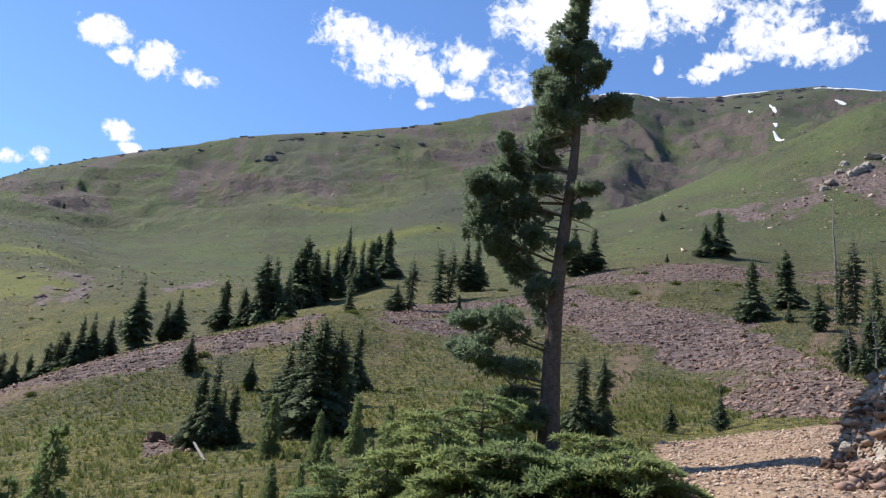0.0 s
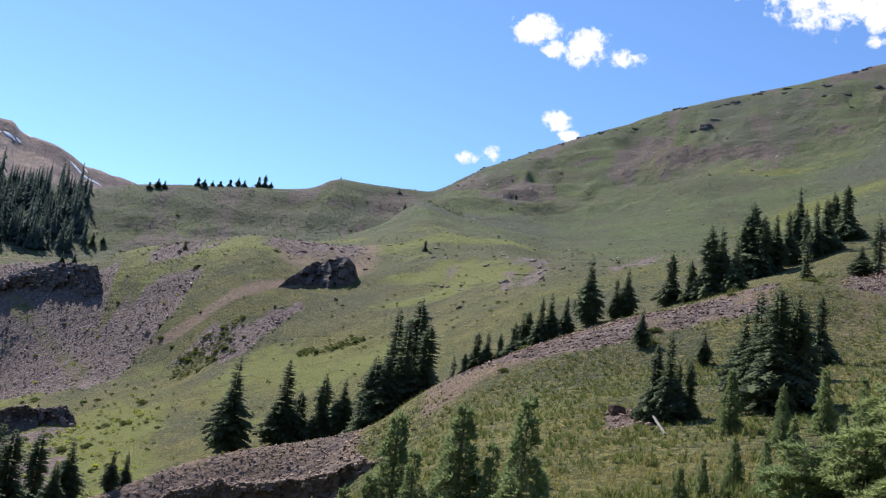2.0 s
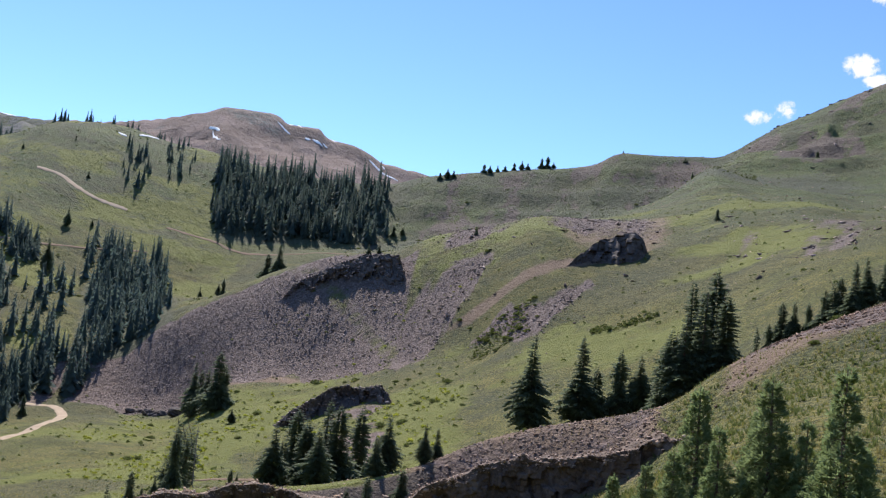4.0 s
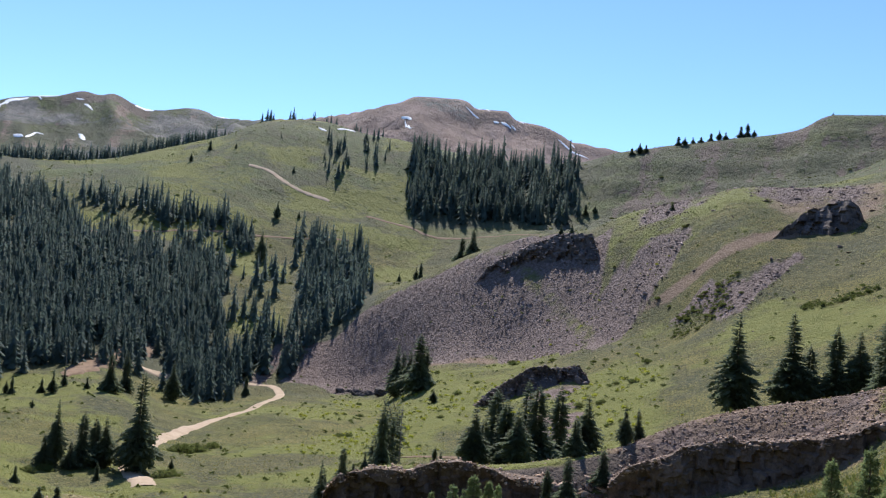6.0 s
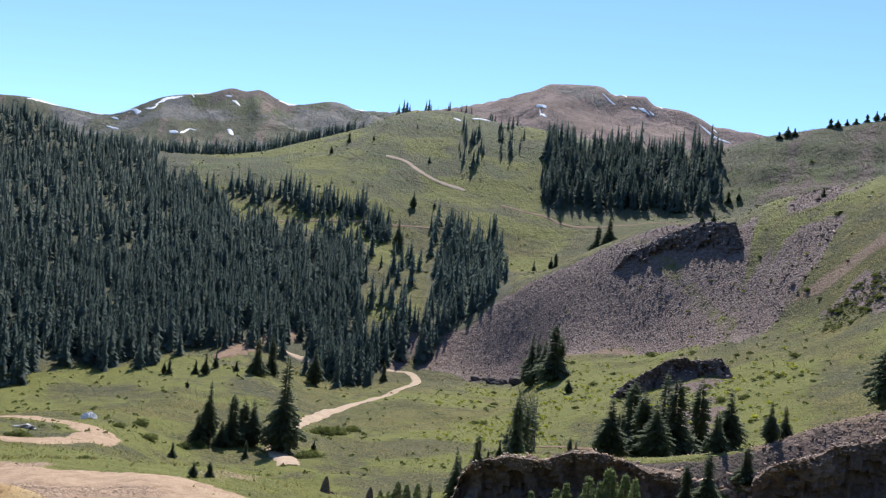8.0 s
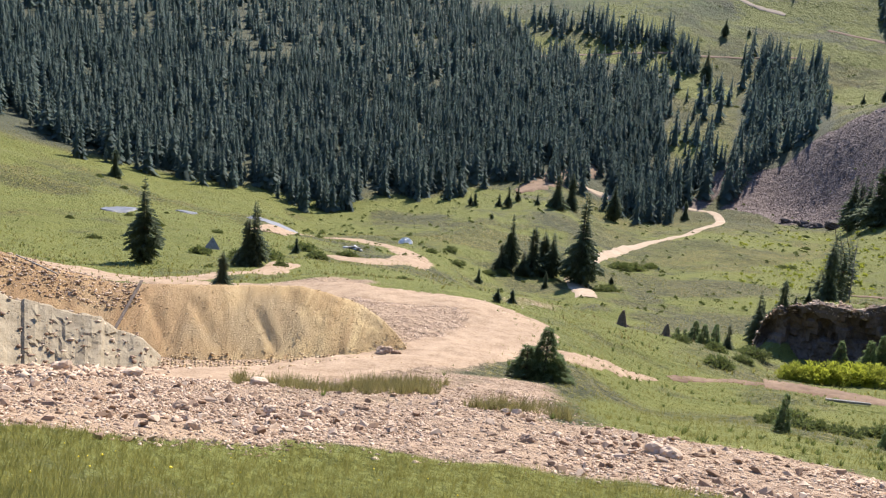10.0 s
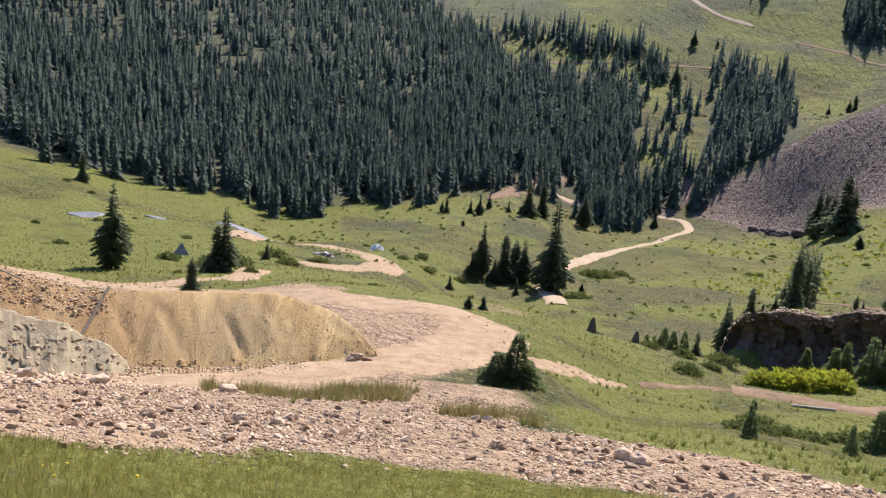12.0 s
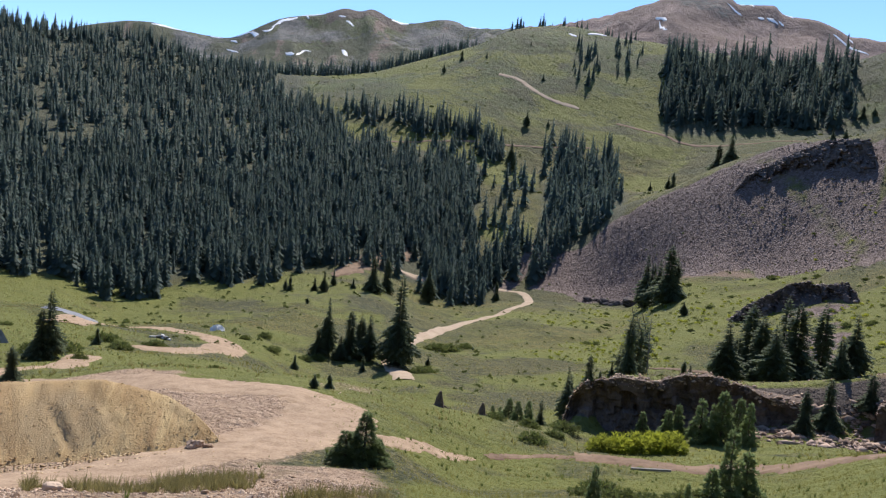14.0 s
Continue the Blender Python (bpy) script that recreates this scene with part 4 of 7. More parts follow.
def young_spruce(seed, spread):
    """A young open spruce one metre high: tiers of flat drooping boughs with full tips."""
    rng = random.Random(seed)
    root = tagged(new("spruce"), "young green spruce with drooping boughs", "spruce tree")
    trunk, wood, green = ([], []), ([], []), ([], [])
    tube(*trunk, [(0, 0, -0.05), (0.006, 0.004, 0.5), (0, 0, 0.99)], [0.022, 0.013, 0.003], 7)
    tiers = 17
    for k in range(tiers):
        q = k / tiers
        turn = rng.uniform(0, 6.28)
        count = 5 if q < 0.65 else 4
        for m in range(count):
            if rng.random() < 0.12:
                continue
            a = turn + 6.283 * m / count + rng.uniform(-0.4, 0.4)
            length = spread * (1 - q) ** 1.05 * rng.uniform(0.5, 1.3) + 0.018
            way = Vector((math.cos(a), math.sin(a), rng.uniform(0.05, 0.35) + 0.5 * q)).normalized()
            flat_spray(wood, green, rng, Vector((0, 0, 0.04 + 0.93 * q + rng.uniform(-0.03, 0.03))), way, length, rng.uniform(0.5, 1.0) * (1 - 0.5 * q), 0.054, 0.005, 0.38)
    for k in range(5):
        tuft(*green, rng, Vector((0, 0, 0.93 + 0.018 * k)), Vector((0, 0, 1)), 0.03, 7)
    mesh_object("trunk", *trunk, BARK, root)
    mesh_object("bough", *wood, BARK, root)["kind"] = "stuff"
    mesh_object("crown", *green, NEEDLES_NEAR, root)
    STORE.append(root)
    return root


NEAR_SPRUCE = [young_spruce(31, 0.24), young_spruce(32, 0.20), young_spruce(33, 0.27)]


def plant(rows, kinds, group, label=""):
    for k, (heading, r, tall, wide) in enumerate(rows):
        made = set_tree(kinds[k % len(kinds)], heading, r, tall, wide, label)
        made["group"] = group


plant(((19.0, 120.5, 10.0, 1.0), (22.0, 114.5, 7.3, 1.0), (22.8, 116.8, 6.0, 1.0), (24.5, 119.7, 4.2, 1.0), (16.6, 122.9, 7.2, 1.0), (17.3, 122.4, 5.9, 1.0), (13.9, 122.9, 7.4, 1.0), (11.6, 118.9, 10.8, 1.0),
       (10.9, 120.0, 10.0, 1.0), (10.0, 116.5, 7.7, 1.0), (9.1, 131.6, 11.9, 1.0), (9.5, 132.0, 10.2, 1.0), (7.7, 132.6, 8.9, 1.0), (7.0, 137.3, 8.7, 1.0), (4.8, 138.9, 8.5, 1.0)),
      OPEN_SPRUCE, "spruces behind the rocky crest")
plant(((6.4, 149.4, 11.5, 0.8), (5.4, 136.9, 9.1, 0.8), (3.7, 150.0, 9.5, 1.0), (4.4, 152.1, 8.5, 1.0), (0.1, 114.5, 8.9, 1.1), (-0.7, 115.1, 8.7, 1.1), (-1.7, 128.4, 8.3, 1.1), (-2.4, 129.0, 8.4, 1.1), (-1.4, 89.3, 2.5, 1.0),
       (12.7, 119.7, 6.2, 1.0), (5.9, 93.1, 4.0, 1.5), (1.9, 96.0, 7.3, 1.1), (2.8, 97.0, 3.6, 1.7), (20.4, 118.0, 5.5, 1.2), (23.6, 118.0, 5.0, 1.2), (8.4, 130.0, 9.5, 1.0), (6.0, 142.0, 8.0, 1.0), (23.2, 117, 6.6, 1.0), (21.4, 116, 7.0, 1.0), (25.3, 120, 5.2, 1.1), (26.0, 121, 5.6, 1.1), (26.7, 118, 4.2, 1.1), (27.4, 119, 4.6, 1.1)),
      OPEN_SPRUCE + SLIM_SPRUCE, "spruces behind the rocky crest")
plant(((-8.9, 125.7, 8.3, 1.2), (-10.2, 127.2, 7.2, 1.3), (-18.2, 139.3, 8.0, 1.1), (-17.4, 137.7, 5.6, 1.4), (-14.6, 235.7, 3.1, 1.3), (-15.0, 131.9, 1.6, 1.0), (-20.3, 80.0, 5.8, 1.0), (-22.3, 86.5, 6.0, 1.3),
       (-24.2, 71.7, 4.0, 1.0), (-22.5, 77.3, 1.9, 1.0), (-20.0, 79.1, 1.6, 1.8), (-27.0, 54.8, 3.4, 1.2), (-25.8, 51.5, 3.1, 1.1), (-26.6, 49.9, 1.9, 1.6), (-27.7, 58.3, 2.8, 1.2), (-28.6, 60.0, 4.0, 1.2)),
      OPEN_SPRUCE, "spruces above the scree")
plant(((-25.4, 75.3, 6.1, 0.8), (-26.2, 75.7, 8.3, 0.9), (-27.4, 74.0, 6.0, 0.9)), SLIM_SPRUCE, "spruces above the scree")
plant(((15.5, 61.3, 2.9, 1.0), (13.6, 38.4, 4.0, 0.85), (14.4, 39.0, 3.5, 0.85), (12.3, 39.0, 2.7, 0.9), (11.6, 56.9, 2.2, 1.2), (8.4, 42.3, 5.6, 1.05), (7.3, 39.8, 5.6, 1.05), (6.2, 40.4, 5.2, 1.05), (9.2, 43.6, 4.6, 1.1),
       (5.7, 50.3, 4.2, 1.0), (4.9, 56.2, 4.3, 0.8), (7.8, 41.5, 4.9, 1.2), (6.7, 42.0, 4.6, 1.2), (13.0, 38.8, 2.6, 1.1), (-9.9, 29.3, 2.8, 0.9), (-11.2, 29.9, 2.9, 0.9), (-15.5, 34.5, 1.2, 1.2), (-18.5, 34.2, 1.9, 0.8)),
      OPEN_SPRUCE, "spruces on the near grass slope")
plant(((6.8, 30.0, 2.0, 0.8), (6.1, 27.0, 1.2, 1.2), (4.5, 33.0, 2.3, 0.8), (9.8, 34.0, 2.4, 0.9), (22.7, 26.0, 2.0, 0.9), (9.4, 22.0, 1.2, 0.9), (12.5, 19.0, 0.9, 1.0), (2.4, 27.0, 2.1, 0.8), (0.9, 24.0, 1.7, 0.9), (3.4, 21.0, 1.5, 0.8), (11.2, 21.0, 1.0, 0.9), (7.6, 20.0, 1.3, 0.8)),
      NEAR_SPRUCE, "young spruces below the big tree")
plant(((41.1, 122.0, 14.2, 1.05), (37.9, 122.0, 12.4, 1.25), (36.9, 124.0, 7.0, 1.3), (35.5, 122.7, 9.2, 1.15), (34.2, 121.2, 7.6, 1.25), (31.3, 113.7, 15.3, 1.05), (29.9, 113.5, 15.0, 1.0), (32.4, 104.0, 10.6, 1.2), (31.6, 102.9, 10.9, 1.25), (30.6, 104.0, 12.5, 1.2), (29.2, 104.0, 11.0, 1.15), (32.9, 108, 8.5, 1.2)),
      OPEN_SPRUCE, "spruces behind the gravel knoll")
plant(((57.0, 53.0, 3.2, 1.3), (58.3, 53.5, 2.7, 1.4), (60.3, 54.5, 1.9, 1.4), (56.0, 54.0, 2.6, 1.2), (71.2, 56.0, 1.5, 1.2), (70.6, 53.5, 1.6, 1.3), (70.0, 52.0, 1.3, 1.5), (71.7, 54.0, 1.1, 1.6), (69.3, 54.0, 1.9, 1.0)), NEAR_SPRUCE, "young spruces by the track")
BELOW = []
for heading, r, top in ((30.5, 21.0, -0.9), (29.2, 19.5, -3.2), (26.3, 19.5, 0.2), (27.0, 22.0, -2.0), (22.2, 17.5, 1.2), (33.4, 20.0, -6.0), (35.4, 20.0, -7.0), (24.2, 19.0, -2.2), (31.8, 18.0, -5.0), (21.0, 19.0, -3.5)):
    BELOW.append((heading, r, EYE[2] + r * math.tan(radians(top)) - spot(heading, r).z, 1.0))
plant(BELOW, NEAR_SPRUCE, "young spruces below the road")
plant(((62.6, 231.4, 14.3, 1.0), (62.2, 226, 11.5, 1.2), (61.2, 207.2, 14.1, 1.1), (60.8, 210.0, 10.5, 1.1), (60.1, 180.4, 3.0, 1.5), (52.5, 280.4, 2.8, 1.0), (45.6, 268.2, 2.8, 1.0), (30.2, 253.4, 3.6, 1.2), (61.8, 222.0, 11.0, 1.0)), OPEN_SPRUCE, "spruces on the valley meadow")
plant(((63.1, 88.0, 9.0, 1.0), (62.3, 90.0, 9.4, 0.9), (62.7, 86.0, 7.8, 1.3), (63.7, 87.0, 5.0, 1.4)), SLIM_SPRUCE, "spruces on the valley meadow")
plant(((57.2, 72.0, 5.4, 1.3), (56.6, 76.0, 4.6, 1.5), (55.9, 78.0, 7.6, 1.15), (55.2, 74.0, 6.0, 1.4), (54.4, 70.0, 4.8, 1.4), (53.9, 80.0, 8.6, 1.1), (53.2, 76.0, 7.4, 1.25), (51.8, 95.0, 9.6, 1.0), (50.0, 66.0, 4.6, 1.2), (50.7, 64.0, 3.0, 1.5), (48.8, 60.0, 2.4, 1.4),
       (59.7, 75.0, 2.1, 1.0), (59.3, 76.0, 1.8, 1.2), (64.2, 70.0, 1.6, 1.0), (64.9, 66.0, 1.1, 1.0), (63.2, 70.0, 5.2, 0.8), (47.6, 64.0, 3.0, 1.0), (46.8, 66.0, 2.6, 1.0), (51.0, 58.5, 3.4, 1.0), (52.3, 57.0, 3.0, 1.1)),
      OPEN_SPRUCE, "spruces beside the rock ledge")
plant(((83.1, 124.0, 8.6, 0.75), (83.7, 122.9, 4.2, 1.4), (81.6, 125.0, 7.4, 1.0), (80.9, 127.4, 6.6, 1.3), (80.3, 126.0, 7.0, 1.2), (82.2, 123.0, 3.6, 1.5), (80.4, 198.2, 8.5, 1.0), (79.5, 210.6, 9.0, 1.0), (76.7, 231.3, 10.3, 1.0), (83.6, 191.8, 4.9, 1.0), (84.2, 192.4, 3.0, 1.0), (85.8, 192.0, 3.5, 1.0),
       (86.1, 192.7, 2.9, 1.0), (83.0, 199.2, 3.7, 1.0), (81.7, 197.0, 2.5, 1.0), (80.6, 116.5, 2.3, 1.0), (76.3, 126.9, 1.6, 1.3), (82.8, 126.5, 1.5, 1.5), (83.9, 122.9, 1.1, 1.6), (72.2, 260.5, 5.9, 1.0), (84.6, 171.3, 1.6, 1.2)),
      OPEN_SPRUCE, "spruces round the valley road")
plant(((78.4, 123.7, 13.9, 0.95),), OPEN_SPRUCE[1:], "spruces round the valley road", "tall thin-crowned spruce beside the valley road")
plant(((107.0, 63.7, 6.3, 1.0), (100.1, 63.0, 4.9, 1.0), (100.6, 62.7, 3.6, 1.0), (102.1, 43.5, 1.9, 1.3), (66.7, 92.0, 4.0, 1.0), (67.0, 91.8, 2.7, 1.0), (85.1, 104.9, 1.9, 1.0), (82.7, 40.5, 0.7, 1.6), (83.7, 39.8, 0.7, 1.6), (73.4, 155.9, 1.0, 1.0),
       (97.4, 79.7, 1.5, 1.0), (108.8, 145.0, 5.0, 1.0), (66.9, 62.0, 4.4, 0.8), (68.5, 57.0, 2.6, 1.1), (65.6, 64.0, 3.0, 1.0)), OPEN_SPRUCE, "spruces on the valley floor")
plant(((80.0, 25.3, 1.6, 1.7), (81.3, 25.0, 1.05, 2.4), (80.7, 25.8, 0.9, 2.4), (79.1, 25.6, 0.8, 2.2), (56.2, 29.6, 2.7, 1.1), (55.2, 30.2, 1.9, 1.4), (57.2, 28.0, 1.4, 1.5), (64.5, 23.6, 1.1, 1.1), (59.7, 55.0, 2.2, 1.1), (61.9, 55.0, 1.8, 1.3), (57.6, 53.0, 2.4, 0.9), (55.4, 52.0, 2.6, 0.9), (58.6, 25.5, 0.9, 1.0)),
      NEAR_SPRUCE, "young spruces by the track")
plant(((47.9, 623.9, 8.1, 1.6), (47.5, 624, 6.0, 1.8), (48.4, 624, 5.0, 1.8), (45.5, 630, 7.0, 1.6), (45.1, 626, 6.0, 1.9), (44.6, 630, 5.0, 1.6), (44.1, 628, 4.4, 2.0), (43.5, 630, 6.2, 1.6), (43.0, 630, 7.5, 1.4), (42.6, 628, 5.6, 1.8), (41.7, 634, 9.0, 1.2), (41.3, 632, 10.5, 1.3), (40.9, 630, 5.2, 1.8),
       (36.4, 636, 2.4, 2.0), (32.4, 612, 3.2, 2.0), (24.5, 514, 5.0, 1.6), (45.6, 491.3, 4.4, 1.4), (31.9, 399, 3.7, 1.0)), OPEN_SPRUCE, "spruces on the skyline ridge")
plant(((71.3, 511.4, 10.8, 1.0), (69.9, 521.1, 5.1, 1.0), (70.5, 598.9, 4.7, 1.0), (75.9, 636.1, 8.2, 1.0), (77.0, 598.3, 7.0, 1.0), (74.3, 630.5, 4.9, 1.0), (73.4, 483.8, 5.8, 1.0), (71.5, 669.0, 3.4, 1.0), (72.1, 433.8, 17.0, 0.8), (58.3, 430.0, 17.0, 1.3),
       (59.0, 440.0, 13.7, 1.3), (61.6, 430.0, 9.3, 1.0), (61.9, 432.7, 7.4, 1.0), (63.0, 433.5, 5.3, 1.0), (51.5, 551.4, 3.0, 1.6), (51.1, 546.5, 7.7, 1.4), (50.5, 544.6, 5.2, 1.6), (52.6, 281.2, 4.0, 1.0), (51.9, 283.0, 3.0, 1.0), (48.6, 502.7, 3.2, 1.0)),
      OPEN_SPRUCE, "spruces on the far green slope")


# ---------------------------------------------------------------- the big wind-shaped spruce and the low growth at its foot
def clump(green, rng, centre, size, outward, count, shoot):
    """A mass of needled shoots: dense on its outside, hollow within."""
    for k in range(count):
        d = Vector((rng.gauss(0, 1), rng.gauss(0, 1), rng.gauss(0, 1))).normalized()
        q = rng.uniform(0.55, 1.0) * (1 + 0.22 * noise.noise(Vector((d.x * 2.2, d.y * 2.2, d.z * 2.2)) + centre * 1.7))
        p = centre + Vector((d.x * size[0], d.y * size[1], d.z * size[2])) * q
        tuft(*green, rng, p, (d + outward * 0.6 + Vector((0, 0, 0.15))).normalized(), shoot * rng.uniform(0.7, 1.25), 11)


def big_spruce():
    rng = random.Random(77)
    left = Vector((-0.99, 0.139, 0))
    away = Vector((0.139, 0.99, 0))
    root = tagged(new("spruce"), "tall weather-beaten spruce with a bare trunk and flagged crown", "spruce tree")
    root.location = spot(-8.0, 21.0)
    trunk = ([], [])
    tall = 12.6
    spine = [Vector((0, 0, -0.3))]
    for k in range(1, 15):
        z = tall * k / 14
        spine.append(left * (0.10 * math.sin(z * 0.55) - 0.012 * z) + Vector((0.02 * math.sin(z), 0.05 * math.sin(z * 0.9), z)))
    tube(*trunk, [tuple(p) for p in spine], [0.30, 0.255] + [0.245 - 0.225 * k / 13 for k in range(1, 14)], 12)

    def at(z):
        f = min(max(z / tall * 14, 0), 13.99)
        return spine[int(f)].lerp(spine[int(f) + 1], f - int(f))

    mesh_object("trunk", *trunk, BARK, root, "bare grey-brown trunk")
    # masses of foliage: reach to the lee side, height, half width, half height
    masses = [(1.75, 3.10, 0.62, 0.30), (1.0, 3.05, 0.48, 0.32), (2.1, 2.45, 0.42, 0.22), (1.55, 2.15, 0.66, 0.26), (0.85, 2.05, 0.46, 0.28), (0.35, 3.7, 0.24, 0.42), (1.0, 1.35, 0.6, 0.25), (0.55, 0.85, 0.5, 0.3),
              (0.95, 4.55, 0.52, 0.30), (1.45, 4.95, 0.50, 0.40), (0.75, 5.2, 0.44, 0.30), (1.95, 5.35, 0.42, 0.42), (1.5, 5.75, 0.52, 0.42), (2.1, 6.0, 0.44, 0.40), (1.05, 6.05, 0.42, 0.34), (2.25, 6.65, 0.42, 0.34), (1.7, 6.55, 0.44, 0.36), (2.45, 7.05, 0.26, 0.22),
              (1.2, 6.85, 0.46, 0.36), (0.7, 6.6, 0.34, 0.28), (1.5, 7.3, 0.44, 0.34), (1.0, 7.55, 0.42, 0.36), (1.65, 7.75, 0.28, 0.26), (0.55, 7.4, 0.32, 0.30),
              (0.35, 8.15, 0.46, 0.36), (0.75, 8.55, 0.44, 0.36), (0.1, 8.75, 0.46, 0.36), (0.9, 9.1, 0.40, 0.34), (0.3, 9.3, 0.52, 0.42), (0.85, 9.6, 0.28, 0.26), (0.35, 9.9, 0.50, 0.36), (0.55, 10.25, 0.34, 0.26), (0.0, 10.35, 0.44, 0.36), (0.15, 10.85, 0.38, 0.36), (-0.3, 10.6, 0.30, 0.24), (0.1, 11.4, 0.32, 0.40), (0.0, 12.0, 0.24, 0.42), (0.0, 12.5, 0.14, 0.30),
              (-0.45, 8.9, 0.42, 0.22), (-0.95, 9.05, 0.36, 0.18), (-0.35, 9.7, 0.36, 0.26), (-0.45, 10.2, 0.26, 0.18), (-0.35, 6.55, 0.32, 0.16), (-0.25, 6.0, 0.20, 0.16), (-0.3, 5.0, 0.2, 0.14), (0.35, 4.0, 0.28, 0.22)]
    for k, (reach, z, wide, high) in enumerate(masses):
        depth = rng.uniform(-0.5, 0.5) if abs(reach) > 0.3 else rng.uniform(-0.2, 0.2)
        foot = max(z - 0.25 - 0.22 * abs(reach), 0.6)
        start = at(foot)
        end = at(z) + left * reach + away * depth
        end.z = z
        wood, green = ([], []), ([], [])
        mid = start.lerp(end, 0.5) + Vector((rng.gauss(0, 0.06), rng.gauss(0, 0.06), rng.uniform(-0.22, 0.02) * abs(reach)))
        thick = 0.014 + 0.012 * abs(reach)
        tube(*wood, [tuple(start), tuple(mid), tuple(end)], [thick, thick * 0.7, thick * 0.3], 6)
        for m in range(3):
            q = start.lerp(end, rng.uniform(0.35, 0.8))
            tube(*wood, [tuple(q), tuple(q + Vector((rng.gauss(0, 0.2), rng.gauss(0, 0.2), rng.uniform(-0.15, 0.25))))], [0.012, 0.004], 4)
        outward = (end - start).normalized()
        for m in range(4):
            off = Vector((rng.gauss(0, 0.45) * wide, rng.gauss(0, 0.4) * wide, rng.gauss(0, 0.40) * high))
            part = rng.uniform(0.5, 0.75)
            clump(green, rng, end + off, (wide * part, wide * part, high * part), outward, int(190 * (wide * wide + wide * high) ** 0.75 * part + 18), 0.16)
        mesh_object("foliage", *green, NEEDLES_OLD, mesh_object("limb", *wood, BARK, root))
    # dead twigs on the bare side of the trunk
    for k in range(40):
        snag = ([], [])
        z = rng.uniform(1.2, 8.5)
        a = rng.uniform(0, 6.283) if k % 2 else rng.uniform(2.4, 3.9)
        p, way = at(z), Vector((math.cos(a), math.sin(a), rng.uniform(-0.3, 0.3)))
        n = rng.uniform(0.25, 1.1)
        tube(*snag, [tuple(p), tuple(p + way * n * 0.6), tuple(p + way * n + Vector((0, 0, -0.1 * n)))], [0.018, 0.012, 0.004], 4)
        mesh_object("dead_twig", *snag, DEAD_WOOD, root, "dry grey dead twig")


big_spruce()


def low_spruce(heading, r, wide, tall, seed, mat, limbs=22):
    """Creeping spruce: tiers of flat boughs that spread outwards from a short stem."""
    rng = random.Random(seed)
    root = tagged(new("creeping_spruce"), "low spreading green spruce scrub at the big tree's foot", "shrub", "creeping spruces")
    root.location = spot(heading, r)
    for k in range(limbs):
        wood, green = ([], []), ([], [])
        a = 2.4 * k + rng.uniform(-0.3, 0.3)
        q = k / limbs
        way = Vector((math.cos(a), math.sin(a), rng.uniform(0.0, 0.3))).normalized()
        flat_spray(wood, green, rng, Vector((0, 0, 0.08 + tall * q)), way, wide * (1.05 - 0.55 * q) * rng.uniform(0.7, 1.1), rng.uniform(0.10, 0.50), 0.15, 0.02, 0.44)
        mesh_object("needles", *green, mat, mesh_object("bough", *wood, BARK, root))
    wood = ([], [])
    tube(*wood, [(0, 0, -0.1), (0.02, 0.01, tall * 0.5), (0, 0, tall * 0.92)], [0.06, 0.04, 0.012], 6)
    mesh_object("stem", *wood, BARK, root)


for k, (heading, r, wide, tall) in enumerate(((-9.5, 15.2, 1.5, 0.40), (-13.0, 15.0, 1.3, 0.55), (-11.2, 16.4, 1.3, 0.7), (-5.6, 15.5, 1.4, 0.75), (-2.6, 15.2, 1.3, 0.9), (-1.0, 16.4, 1.4, 1.5), (-3.6, 18.5, 1.4, 1.7), (-5.0, 20.0, 1.3, 1.5), (2.2, 16.5, 1.2, 1.2), (5.0, 17.0, 1.0, 1.0), (0.8, 20.0, 1.2, 1.9))):
    low_spruce(heading, r, wide, tall, 200 + k, NEEDLES_TIP if k % 3 else NEEDLES_NEAR)


# ---------------------------------------------------------------- roads, spoil heap, rock
def smooth_path(knots, steps):
    """Catmull-Rom through (heading, distance) knots, in plan."""
    p = [Vector((-r * math.sin(radians(a)), r * math.cos(radians(a)), 0)) for a, r in knots]
    p = [p[0] * 2 - p[1]] + p + [p[-1] * 2 - p[-2]]
    out = []
    for k in range(1, len(p) - 2):
        for s in range(steps):
            t = s / steps
            out.append(0.5 * ((2 * p[k]) + (p[k + 1] - p[k - 1]) * t + (2 * p[k - 1] - 5 * p[k] + 4 * p[k + 1] - p[k + 2]) * t * t + (3 * p[k] - p[k - 1] - 3 * p[k + 1] + p[k + 2]) * t ** 3))
    return out + [p[-2]]


